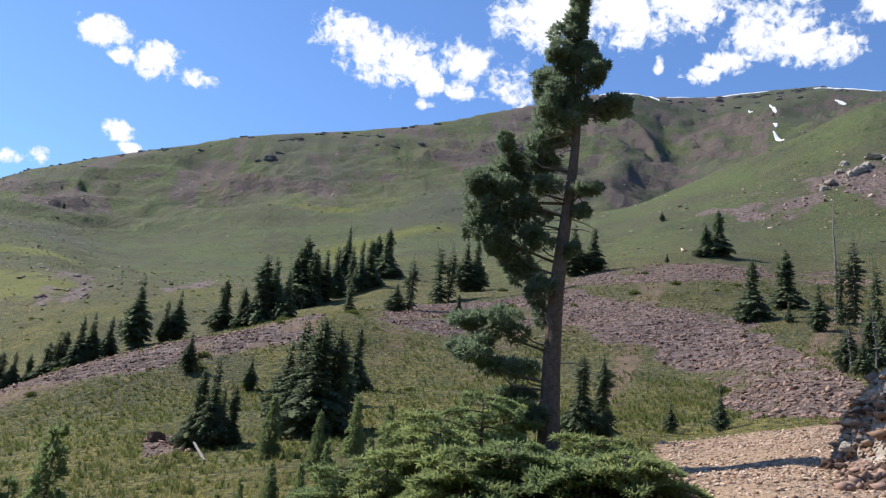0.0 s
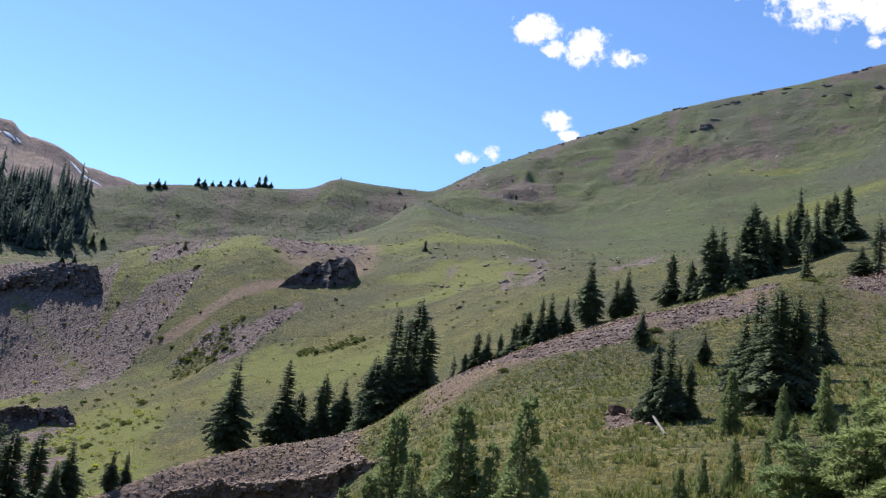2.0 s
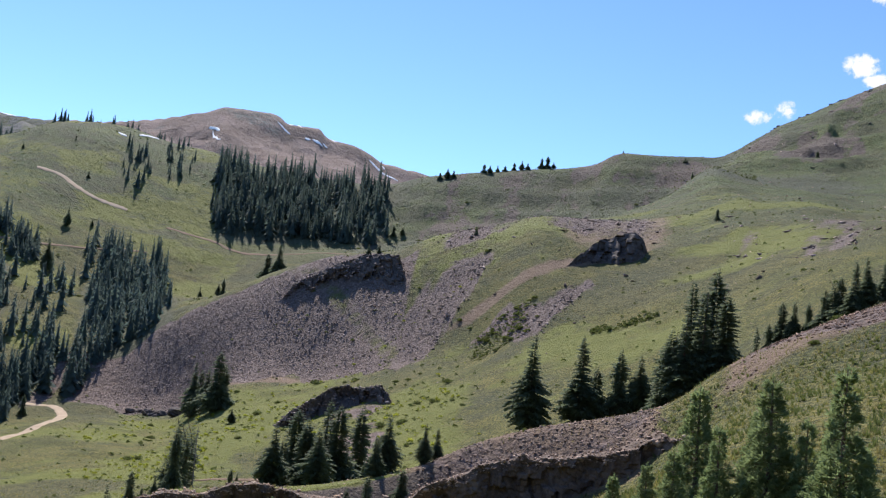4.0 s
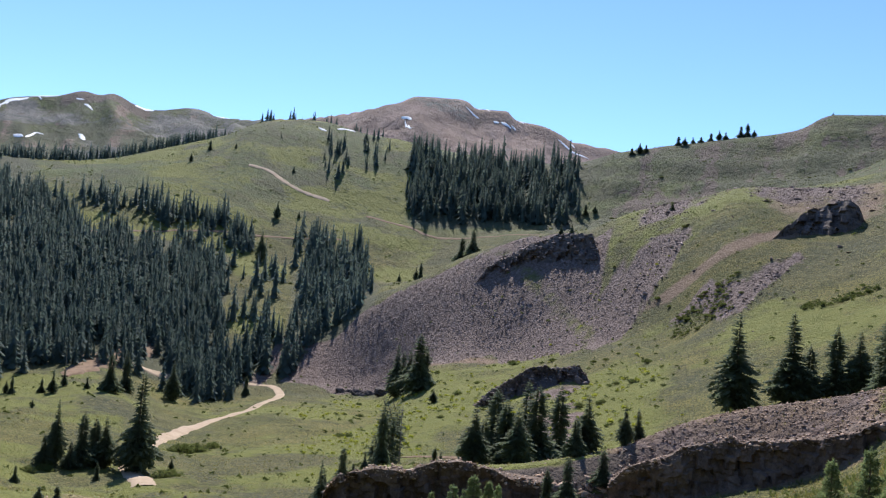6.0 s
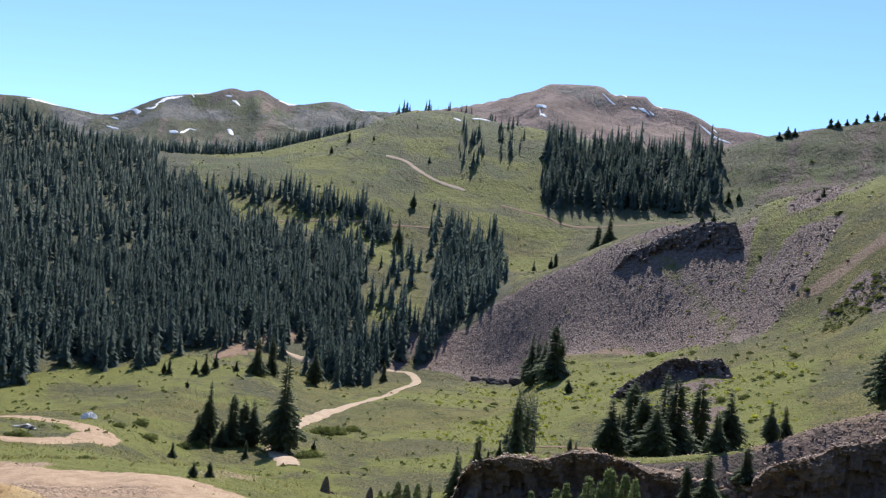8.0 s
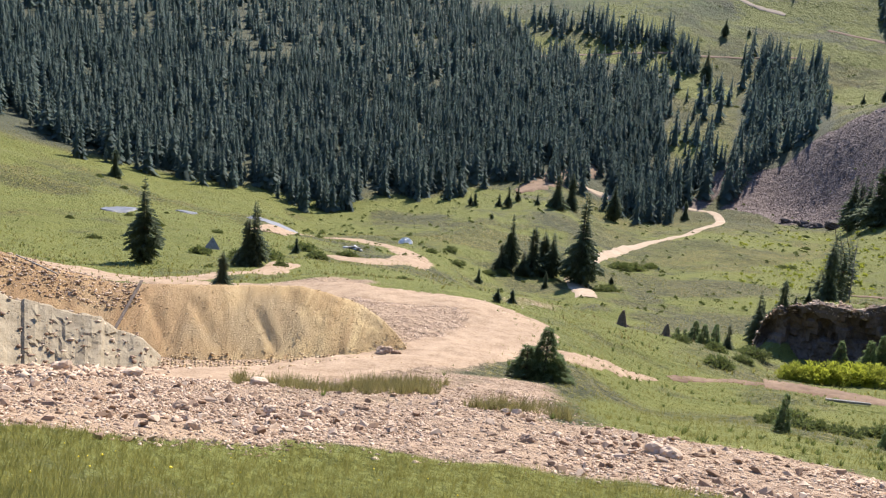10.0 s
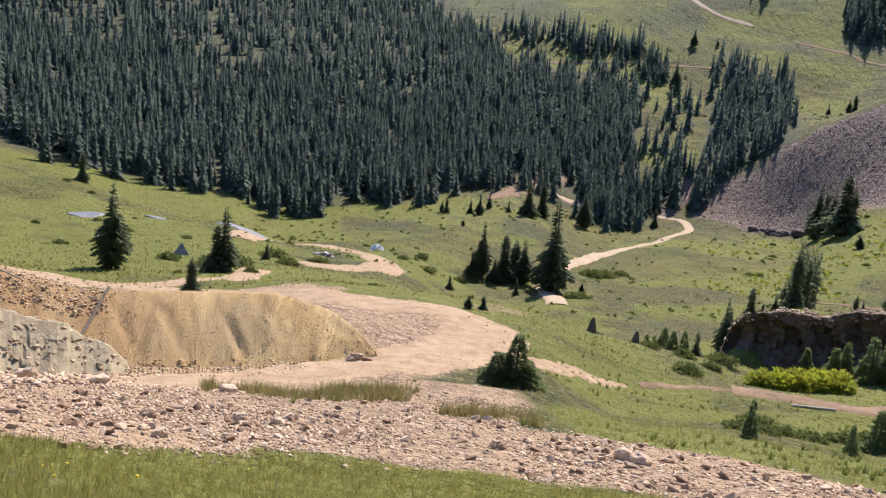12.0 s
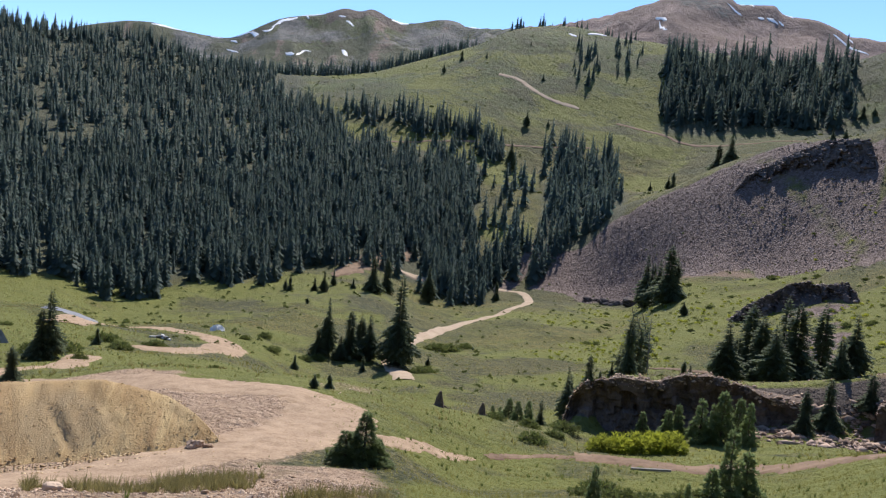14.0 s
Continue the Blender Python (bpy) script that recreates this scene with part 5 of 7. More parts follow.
def draped(name, label, knots, width, mat, steps=14, lift=0.03, ruts=0.0, ragged=0.15, category="road", kind="structure", taper=False):
    """A strip that lies on the land along a path, with uneven edges."""
    rng = random.Random(name + label + str(knots[0]))
    path = smooth_path(knots, steps)
    verts, faces, across = [], [], 9
    for k, p in enumerate(path):
        way = (path[min(k + 1, len(path) - 1)] - path[max(k - 1, 0)]).normalized()
        side = Vector((-way.y, way.x, 0))
        half = width / 2 * (1 + rng.uniform(-ragged, ragged))
        if taper:
            half *= max(0.12, math.sin(math.pi * (k + 0.4) / (len(path) - 0.2)) ** 0.6)
        rise = lift + 0.0003 * p.length
        for s in range(across):
            u = s / (across - 1) * 2 - 1
            q = p + side * (u * half)
            rut = -ruts * math.exp(-((abs(u) - 0.42) / 0.13) ** 2)
            drop = -rise - 0.06 if abs(u) > 0.99 else 0.0
            verts.append((q.x, q.y, ground(q.x, q.y) + rise + rut + drop))
    for k in range(len(path) - 1):
        for s in range(across - 1):
            a = k * across + s
            faces.append((a, a + 1, a + 1 + across, a + across))
    ob = mesh_object(name, verts, faces, mat)
    ob.data.shade_smooth()
    return tagged(ob, label, category, kind=kind)


draped("road", "dusty pink-tan gravel road curving round the spoil heap", ((128, 23.0), (118, 22.6), (109.4, 22.4), (105.5, 22.6), (101.7, 22.9), (98.2, 23.4), (93.8, 24.6), (89.0, 26.4), (85.2, 29.1), (82.8, 32.1), (82.6, 35.0), (84.4, 36.8), (88, 37.6), (92, 38.4), (96, 40), (101, 42.5), (106.1, 45.5), (112, 50), (120, 58)), 4.0, ROAD, 12, 0.05, 0.05)
draped("road", "brown dirt track below the rock ledge", ((71.8, 38.2), (68.1, 41.0), (64.6, 43.0), (61.8, 42.6), (59.5, 42.4), (56.9, 41.8), (54.2, 41.0), (50, 40), (45, 39)), 0.8, DIRT_BROWN, 16, 0.03, 0.04, 0.45)
draped("road", "stony gravel spur off the road", ((81.6, 29.4), (80.4, 30.2), (78.6, 31.0), (75.2, 34.0), (72.6, 36.8)), 1.5, ROAD, 10, 0.03, 0.02, 0.4, taper=True)
draped("road", "brown dirt track widening beside the bright bush", ((66.0, 42.8), (63.5, 42.9), (61, 42.5), (58, 42.0), (55, 41.3), (51, 40.2), (46, 39.2)), 3.0, DIRT_BROWN, 14, 0.07, 0.05, 0.3)
draped("road", "pale gravel track beyond the spoil heap", ((106.1, 45.6), (103.8, 48.0), (101.1, 52.0), (99.2, 58.0), (98.0, 66.0)), 2.6, ROAD, 10, 0.05, 0.03)
draped("road", "pale gravel turning loop on the valley bench", ((99.6, 99), (98.2, 112), (96.4, 124), (94.4, 124), (92.6, 118), (90.6, 112), (89.4, 104), (89.8, 95), (91.2, 86), (93, 81), (94.6, 83)), 4.6, ROAD, 12, 0.06, 0.03)
draped("road", "pale dirt road winding across the valley meadow", ((77.8, 111), (77.95, 114.5), (78.7, 125.1), (78.7, 136.0), (77.9, 149.4), (76.5, 170.9), (74.7, 196.4), (72.9, 214.0), (71.5, 226), (70.5, 239), (70.0, 256), (70.3, 268), (71.1, 274), (72.4, 275)), 2.9, ROAD_FAR, 10, 0.1, 0.05)
draped("road", "pale dirt road climbing the far green ridge", ((73.4, 593), (72.1, 591), (71.1, 579), (70.0, 569), (69.0, 566), (68.0, 564)), 4.4, ROAD_FAR, 8, 0.1, 0.0, 0.3)
draped("road", "faint dirt road cut across the far slope", ((82.8, 423), (80.5, 438), (77.7, 450), (74.1, 466), (71.2, 481), (69.3, 486), (66.5, 500)), 2.0, DIRT_BROWN, 8, 0.12, 0.0, 0.4)
draped("road", "reddish road cut below the dense spruce block", ((65.5, 552), (64.4, 547), (62.7, 540), (61.1, 527), (58.9, 520), (56.3, 508), (53, 500)), 3.0, DIRT_BROWN, 8, 0.12, 0.0, 0.4)
draped("bare_bank", "reddish bare earth bank at the forest edge", ((83.0, 214), (81.6, 232), (80.3, 250), (79.4, 258)), 9.0, DIRT_BROWN, 8, 0.3, 0.0, 0.4, "bank", taper=True)
draped("bare_bank", "reddish bare earth bank at the forest edge", ((79.0, 262), (78.4, 280), (77.9, 290)), 7.0, DIRT_BROWN, 8, 0.3, 0.0, 0.4, "bank", taper=True)
draped("road", "pale dirt road at the forest edge", ((80.0, 250), (78.6, 252), (77.2, 256), (76.0, 262)), 3.4, ROAD_FAR, 8, 0.3, 0.0, 0.2)
draped("pond", "grey-blue silty settling pond", ((99.8, 121), (99.0, 125), (98.3, 128)), 8, SILT, 8, 0.12, 0, 0.2, "pond", taper=True)
draped("pond", "grey-blue silty settling pond", ((105.0, 113.5), (104.4, 114.5), (103.9, 115)), 3.2, SILT, 8, 0.12, 0, 0.2, "pond", taper=True)
draped("pond", "grey-blue silty settling pond", ((109.6, 105.5), (108.6, 106.5), (107.4, 108)), 2.4, SILT, 8, 0.12, 0, 0.2, "pond", taper=True)


draped("puddle", "small pale puddle in the valley meadow", ((63.9, 119), (63.3, 120), (62.6, 121)), 1.6, SILT, 8, 0.08, 0, 0.2, "puddle", taper=True)
draped("path", "faint trodden path across the valley meadow", ((62.4, 128), (60.6, 126), (58.8, 123), (57.0, 119)), 0.9, DIRT_BROWN, 10, 0.06, 0, 0.5, "path", taper=True)


def spoil_heap():
    """The long yellow heap of mine spoil behind the road."""
    heads = np.arange(89.6, 140, 0.25)
    top_el = np.interp(heads, (89.6, 90.3, 91.2, 93, 96.8, 103.7, 108.6, 112, 117.5, 125, 140), (-16.8, -16.1, -15.3, -14.25, -13.35, -13.5, -13.5, -12.6, -10.8, -9, -9))
    foot = np.interp(heads, (89.6, 93, 100, 110, 118, 140), (27.2, 26.6, 25.9, 25.3, 25.0, 25))
    verts, faces, rows = [], [], 34
    for h, e, f in zip(heads, top_el, foot):
        crest = f + np.interp(h, (89.6, 93, 100, 112, 120), (0.5, 3.0, 4.2, 4.8, 6.0))
        zc = EYE[2] + crest * math.tan(radians(e))
        back = crest + np.interp(h, (89.6, 95, 140), (0.8, 4.0, 7.0))
        for s in range(rows):
            q = s / (rows - 1)
            if q < 0.62:
                u = q / 0.62
                r = f + (crest - f) * u
                lo = spot(h, f).z - 0.25
                z = lo + (zc - lo) * (math.sin(u * math.pi / 2) * 0.55 + u * 0.45)
            else:
                u = (q - 0.62) / 0.38
                r = crest + (back - crest) * u
                hi = spot(h, back).z - 0.3
                z = zc + (hi - zc) * u * u * (3 - 2 * u)
            x, y = -r * math.sin(radians(h)), r * math.cos(radians(h))
            gully = 0.10 * float(value_noise(np.float64(h * 1.3 + 2 * q), np.float64(q * 1.2), 3)) + 0.035 * float(value_noise(np.float64(h * 5), np.float64(q * 9), 4))
            z += gully * math.sin(math.pi * min(1, q / 0.62)) ** 0.5 + 0.02 * float(value_noise(np.float64(x * 3), np.float64(y * 3), 9))
            for gh, gw, gd, g0, g1 in ((99.4, 0.34, 0.20, 0.08, 0.45), (103.2, 0.4, 0.09, 0.1, 0.6), (106.0, 0.4, 0.09, 0.1, 0.6), (96.2, 0.4, 0.06, 0.2, 0.6)):
                off = h - (gh + 5.0 * (q - 0.3))
                z -= gd * math.exp(-(off / gw) ** 2) * max(0.0, min(1.0, (q - g0) / 0.12)) * max(0.0, min(1.0, (g1 - q) / 0.2))
            verts.append((x, y, z))
    n = len(heads)
    for k in range(n - 1):
        for s in range(rows - 1):
            a = k * rows + s
            faces.append((a, a + 1, a + 1 + rows, a + rows))
    for k in (0, n - 1):
        faces.append(tuple(k * rows + s for s in range(rows)))
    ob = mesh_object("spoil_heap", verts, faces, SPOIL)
    ob.data.shade_smooth()
    return tagged(ob, "long yellow-tan heap of mine spoil beside the road", "spoil heap", kind="structure"), np.array(verts).reshape(n, rows, 3)


HEAP, HEAP_GRID = spoil_heap()


def rock_body(rng, centre, size, turn, detail=4, blocky=0.5, grain=(1.7, 3.2), soft=0.20):
    """Vertices and faces of one angular rock mass, cut by joint planes and roughened."""
    bm = bmesh.new()
    bmesh.ops.create_icosphere(bm, subdivisions=detail, radius=1.0)
    seed = Vector((rng.uniform(0, 99), rng.uniform(0, 99), rng.uniform(0, 99)))
    m = Matrix.Rotation(turn, 3, "Z")
    cuts = []
    for k in range(22):
        d = Vector((rng.gauss(0, 1), rng.gauss(0, 1), rng.gauss(0, 0.8))).normalized()
        cuts.append((d, rng.uniform(0.70, 1.0)))
    for d in (Vector((1, 0, 0)), Vector((0, 1, 0)), Vector((0, 0, 1))):
        tip = Vector((rng.gauss(0, 0.16), rng.gauss(0, 0.16), rng.gauss(0, 0.16)))
        cuts.extend(((d + tip, 1.0 - 0.28 * blocky), (tip - d, 1.0 - 0.28 * blocky)))
    verts = []
    mean = (size[0] * size[1] * size[2]) ** (1 / 3)
    for v in bm.verts:
        d = v.co.normalized()
        reach = 1.15
        for way, far in cuts:
            c = way.dot(d)
            if c > 0.05:
                reach = min(reach, far / c)
        q = Vector((d.x * size[0], d.y * size[1], d.z * size[2])) * reach
        s = q / mean
        crack = abs(noise.noise(Vector((s.x * grain[0], s.y * grain[0], s.z * grain[1])) + seed))
        fine = noise.fractal(s * 2.6 + seed, 0.8, 2.1, 5)
        broad = noise.noise(s * 0.9 + seed * 2)
        verts.append(tuple(Vector(centre) + m @ (q + d * mean * (soft * broad + 0.085 * fine - 0.16 * max(0.0, 0.16 - crack) / 0.16))))
    faces = [tuple(v.index for v in f.verts) for f in bm.faces]
    bm.free()
    return verts, faces


def rock_thing(name, label, mat, bodies, seed, category="rock outcrop", detail=4, blocky=0.5, grain=(1.7, 3.2), soft=0.20):
    """bodies: heading, distance, half sizes x (across), y (away), z, and how far its middle lies over the ground."""
    rng = random.Random(seed)
    root = None
    if len(bodies) > 1:
        root = tagged(new(name), label, category)
        root.location = spot(bodies[0][0], bodies[0][1])
    for heading, r, sx, sy, sz, over in bodies:
        p = spot(heading, r)
        v, f = rock_body(rng, (0, 0, 0), (sx, sy, sz), radians(heading) + rng.uniform(-0.25, 0.25), detail, blocky, grain, soft)
        ob = mesh_object("block" if root else name, v, f, mat, root)
        ob.location = Vector((p.x, p.y, p.z + over)) - (root.location if root else Vector((0, 0, 0)))
    return root or tagged(ob, label, category)


FACE_GRIDS = {}


def rock_face(name, label, mat, knots, seed, block, lean=0.45, depth=3.0, reach=None, rough=1.0):
    """A jointed rock face along a line of knots (heading, distance, slope angle of its rim from the eye, height of the face). reach: search the hillside between two distances for the place where the rim stands out."""
    rng = np.random.default_rng(seed)
    ks = np.array(sorted(knots))
    mid = float(ks[:, 1].mean())
    length = math.radians(ks[-1, 0] - ks[0, 0]) * mid
    n = int(length / (block * 0.22))
    heads = np.linspace(ks[0, 0], ks[-1, 0], n)
    r0, rim, tall = (np.interp(heads, ks[:, 0], ks[:, k]) for k in (1, 2, 3))
    if reach:
        for k in range(0, n):
            for r in np.linspace(reach[0], reach[1], 90):
                if spot(heads[k], r - lean * tall[k]).z >= EYE[2] + r * math.tan(radians(rim[k])) - tall[k] - 0.2:
                    break
            r0[k] = r
        r0 = np.convolve(np.pad(r0, 9, "edge"), np.ones(19) / 19, "valid")
    along = np.radians(heads) * mid
    rows, caps = 26, 9
    top_wave = fbm(along / block, along * 0 + seed, 4.0, seed, 3) * 0.35 * block + 0.30 * block * (hash_noise(np.floor(along / (1.3 * block) + 0.3 * np.sin(along / block)), along * 0, seed) - 0.5)
    taper = np.clip(tall / (2.0 * block), 0.05, 1)
    verts = []
    for k in range(n):
        zt = EYE[2] + r0[k] * math.tan(radians(rim[k])) + top_wave[k] * taper[k]
        low = spot(heads[k], r0[k] - lean * tall[k]).z - 0.6 * block
        bottom = min(low, zt - tall[k])
        sh, ch = math.sin(radians(heads[k])), math.cos(radians(heads[k]))
        back = spot(heads[k], r0[k] + depth).z - 0.3
        for m in range(rows + caps):
            if m < rows:
                v = m / (rows - 1)
                z = bottom + (zt - bottom) * v
                col = np.floor(along[k] / block + 0.35 * math.sin(z / block * 1.3 + seed))
                lift = float(hash_noise(col, np.float64(0), seed + 1))
                big = float(hash_noise(col, np.floor(z / (1.5 * block) + lift), seed)) - 0.5
                col2 = np.floor(along[k] / (0.43 * block) + 0.5)
                small = float(hash_noise(col2, np.floor(z / (0.5 * block) + 3 * lift), seed + 5)) - 0.5
                wave = float(value_noise(np.float64(along[k] / (3.2 * block)), np.float64(z / (4 * block)), seed + 3))
                out = rough * (1.25 * big + 0.45 * small + 1.0 * wave) * block * taper[k] * (0.45 + 0.55 * math.sin(math.pi * min(1, v * 1.02)))
                r = r0[k] - lean * tall[k] * (1 - v) - out
            else:
                w = (m - rows + 1) / caps
                r = r0[k] + depth * w
                z = zt + (back - zt) * w * w + 0.16 * block * float(value_noise(np.float64(along[k] / (0.6 * block)), np.float64(w * 5), seed + 7))
            verts.append((-r * sh, r * ch, z))
    step_n = rows + caps
    root = tagged(new(name), label, "rock outcrop")
    root.location = verts[(n // 2) * step_n]
    base = np.array(verts).reshape(n, step_n, 3)
    FACE_GRIDS[label] = base
    base = base - np.array(root.location)
    k = 0
    while k < n - 1:
        end = min(n - 1, k + int(rng.integers(14, 30)))
        if n - 1 - end < 8:
            end = n - 1
        cols = end - k + 1
        faces = [(a * step_n + m, a * step_n + m + 1, (a + 1) * step_n + m + 1, (a + 1) * step_n + m) for a in range(cols - 1) for m in range(step_n - 1)]
        mesh_object("block", base[k:end + 1].reshape(-1, 3).tolist(), faces, mat, root)
        k = end
    return root


rock_face("rock_ledge", "dark brown fractured rock ledge with a pale broken rim", ROCK_RED, ((67.0, 57.4, -13.9, 0.3), (66.6, 57.2, -12.7, 1.6), (65.8, 57.0, -11.6, 2.7), (64.2, 57.0, -11.1, 3.2), (62, 57.2, -10.8, 3.2), (59.7, 57.6, -10.3, 3.2), (57.4, 57.8, -10.25, 3.1), (56.0, 58, -10.2, 2.7), (54.6, 58, -10.5, 1.7), (53.4, 58.2, -10.7, 1.0), (52.4, 58.2, -10.8, 0.3)), 5, 0.9, 0.14, 4.0)
rock_face("rock_ledge", "dark brown cut bank below the gravel knoll", ROCK_RED, ((48.4, 56.8, -10.4, 0.4), (47, 57.0, -9.2, 2.2), (45, 57.2, -8.2, 2.9), (42.7, 57.2, -7.25, 3.4), (39, 57.2, -6.7, 3.4), (36, 56.8, -6.1, 3.0), (33.5, 56.2, -5.2, 2.2), (32, 56, -4.6, 1.2), (30.6, 55.6, -4.0, 0.3)), 15, 0.8, 0.18, 4.0)
rock_face("rock_outcrop", "dark jagged outcrop in the purple talus slope", ROCK, ((57.9, 280, 1.7, 0.6), (57.2, 280, 2.8, 3.5), (56.6, 280, 3.3, 5.2), (54.5, 280, 4.45, 6.6), (52.7, 280, 5.25, 7.6), (51.3, 276, 5.4, 9.5), (50.5, 272, 5.35, 9.5), (50.1, 270, 4.4, 3), (49.9, 270, 3.9, 0.6)), 6, 2.0, 0.6, 6.0, (245, 292), 1.3)
rock_face("rock_outcrop", "dark blocky outcrop on the grassy bench edge", ROCK, ((39.6, 226, 5.7, 0.5), (38.8, 228, 6.6, 3.0), (37.8, 231, 7.5, 5.5), (36.4, 236, 8.1, 8.0), (35.2, 243, 8.2, 8.0), (34.7, 246, 7.8, 4.5), (34.4, 248, 7.2, 0.5)), 7, 2.0, 0.7, 5.0, (200, 280))
rock_face("rock_outcrop", "low dark arched ledge outcrop in the valley meadow", ROCK, ((57.3, 165, -6.2, 0.5), (56.6, 168, -5.4, 2.2), (55.6, 172, -4.6, 3.6), (54.4, 176, -3.9, 4.2), (53.2, 178, -3.5, 3.8), (51.8, 178, -3.25, 3.4), (50.8, 176, -3.2, 2.8), (50.3, 176, -3.7, 1.6), (50.0, 176, -4.2, 0.4)), 8, 1.2, 0.6, 4.0, (150, 205), 1.3)


def under_rim(heading, r, rim, sx, sy, sz):
    """A block whose top reaches the given slope angle from the eye."""
    return heading, r, sx, sy, sz, EYE[2] + r * math.tan(radians(rim)) - 0.82 * sz - spot(heading, r).z


rock_thing("rock_outcrop", "dark broken rocks at the talus foot", ROCK, ((65.6, 269, 5, 4, 2.4, -1.0), (64.4, 262, 6, 4, 2.8, -1.2), (62.9, 252, 5, 4, 2.4, -1.0), (61.6, 243, 5, 4, 2.0, -0.9)), 9, detail=5, blocky=0.5)
rng = random.Random(31)
SPUR = [(-24.6 - 0.42 * k, 240 + 0.7 * k + rng.uniform(-5, 5), rng.uniform(1.2, 2.6), rng.uniform(1.2, 2.4), rng.uniform(0.8, 1.7), rng.uniform(-0.4, 0.3)) for k in range(14)]
rock_thing("rock_outcrop", "pale shattered rocks on the grassy spur", ROCK_PALE, SPUR, 10, detail=3)
rock_face("boulder_bank", "pale buff broken rock bank beside the gravel road", ROCK_PALE, ((-25.0, 20.4, 3.4, 0.2), (-25.7, 20.3, 5.4, 0.9), (-26.4, 20.2, 6.6, 1.4), (-27.4, 20.0, 7.8, 1.9), (-28.6, 19.8, 9.0, 2.3), (-30.5, 19.6, 10.2, 2.6), (-34.0, 19.5, 11.0, 2.8)), 11, 0.22, 0.85, 1.2, None, 1.1)
rng = random.Random(54)
for k in range(16):
    heading = rng.uniform(-30.0, -25.3)
    size = rng.uniform(0.14, 0.36)
    rim = float(np.interp(heading, (-30.5, -28.6, -27.4, -26.4, -25.2), (9.9, 8.7, 7.4, 6.2, 4.0))) - rng.uniform(0.0, 5.0)
    rock_thing("boulder", "pale buff angular boulder on the broken bank", ROCK_PALE, (under_rim(heading, 19.3 + 0.05 * rim, max(rim, 2.6), size, size * 0.8, size * 0.65),), 80 + k, "boulder", 3, 0.95, (2.4, 2.0), 0.05)
rng = random.Random(53)
for k in range(9):
    heading, r, size = -24.6 - 2.6 * rng.random(), rng.uniform(18.0, 20.4), rng.uniform(0.10, 0.24)
    rock_thing("boulder", "purple-grey angular boulder by the gravel road", STONE_BROWN, ((heading, r, size, size * 0.8, size * 0.7, size * 0.3),), 60 + k, "boulder", 3, 0.9, (2.4, 2.0), 0.08)
SLAB_KNOTS = ((105.8, 24.4, -18.2, 0.2), (107.0, 24.6, -17.0, 0.7), (108.6, 24.9, -16.2, 1.1), (110.6, 25.2, -15.3, 1.5), (112.8, 25.5, -14.4, 1.9), (115, 25.8, -13.8, 2.1), (118.5, 26, -13.0, 2.3), (122, 26, -12.8, 2.4))
rock_face("slab_rock", "grey-tan fractured slab rock in front of the heap", ROCK_GREY, SLAB_KNOTS, 13, 0.38, 2.3, 1.4, None, 0.5)
for heading, r, s in ((16.6, 41.5, 0.5), (15.6, 40.5, 0.4), (14.9, 41.0, 0.35), (91.0, 27.0, 0.34), (90.2, 26.6, 0.2), (98.6, 15.6, 0.17), (111.8, 21.0, 0.38), (107.6, 20.4, 0.30), (104.4, 15.4, 0.18), (96.0, 15.2, 0.16), (72.0, 14.6, 0.24), (71.0, 14.4, 0.22), (80.6, 14.4, 0.17), (99.5, 19.8, 0.24), (103.6, 13.4, 0.17)):
    rock_thing("boulder", "single angular brown boulder lying on the ground", STONE_TAN if heading > 60 else STONE_BROWN, ((heading, r, s, s * 0.8, s * 0.7, s * 0.25),), int(r * 10 + heading), "boulder", 3, 0.6)
rng = random.Random(37)
for heading, drop, wide in ((27.0, 0.985, 5), (25.6, 0.98, 6), (23.4, 0.985, 7), (21.6, 0.975, 6), (19.2, 0.985, 8), (17.0, 0.97, 6), (14.2, 0.985, 8), (11.8, 0.96, 9), (9.0, 0.985, 8), (6.0, 0.95, 10), (3.0, 0.985, 9), (12.5, 0.90, 10), (4.6, 0.90, 9), (-15.5, 0.97, 12), (-18.2, 0.975, 14), (-20.6, 0.97, 12), (-23.4, 0.975, 14), (-25.8, 0.97, 12), (-17.0, 0.93, 10), (-22.0, 0.92, 9)):
    r = float(np.interp(heading, RIDGE[0], RIDGE[1])) * drop
    bodies = [(heading + rng.uniform(-0.7, 0.7) * k, r * rng.uniform(0.985, 1.01), wide * rng.uniform(0.25, 0.6), wide * rng.uniform(0.2, 0.4), wide * rng.uniform(0.10, 0.20), -0.07 * wide) for k in range(5)]
    rock_thing("rock_outcrop", "dark weathered outcrop along the mountain ridge", ROCK_RIDGE, bodies, int(heading * 10 + 900), detail=3, blocky=0.6)


# ---------------------------------------------------------------- loose stones, grass, snow, small things
def ground_many(x, y):
    r = np.clip(np.hypot(x, y), 0.6, 4600)
    a = (np.degrees(np.arctan2(-x, y)) + 40) % 360 - 40
    i = np.clip(np.searchsorted(LAND_A, a) - 1, 0, len(LAND_A) - 2)
    j = np.clip(np.searchsorted(LAND_R, r) - 1, 0, len(LAND_R) - 2)
    u = np.clip((a - LAND_A[i]) / (LAND_A[i + 1] - LAND_A[i]), 0, 1)
    v = np.clip((r - LAND_R[j]) / (LAND_R[j + 1] - LAND_R[j]), 0, 1)
    return (LAND_Z[i, j] * (1 - v) + LAND_Z[i, j + 1] * v) * (1 - u) + (LAND_Z[i + 1, j] * (1 - v) + LAND_Z[i + 1, j + 1] * v) * u


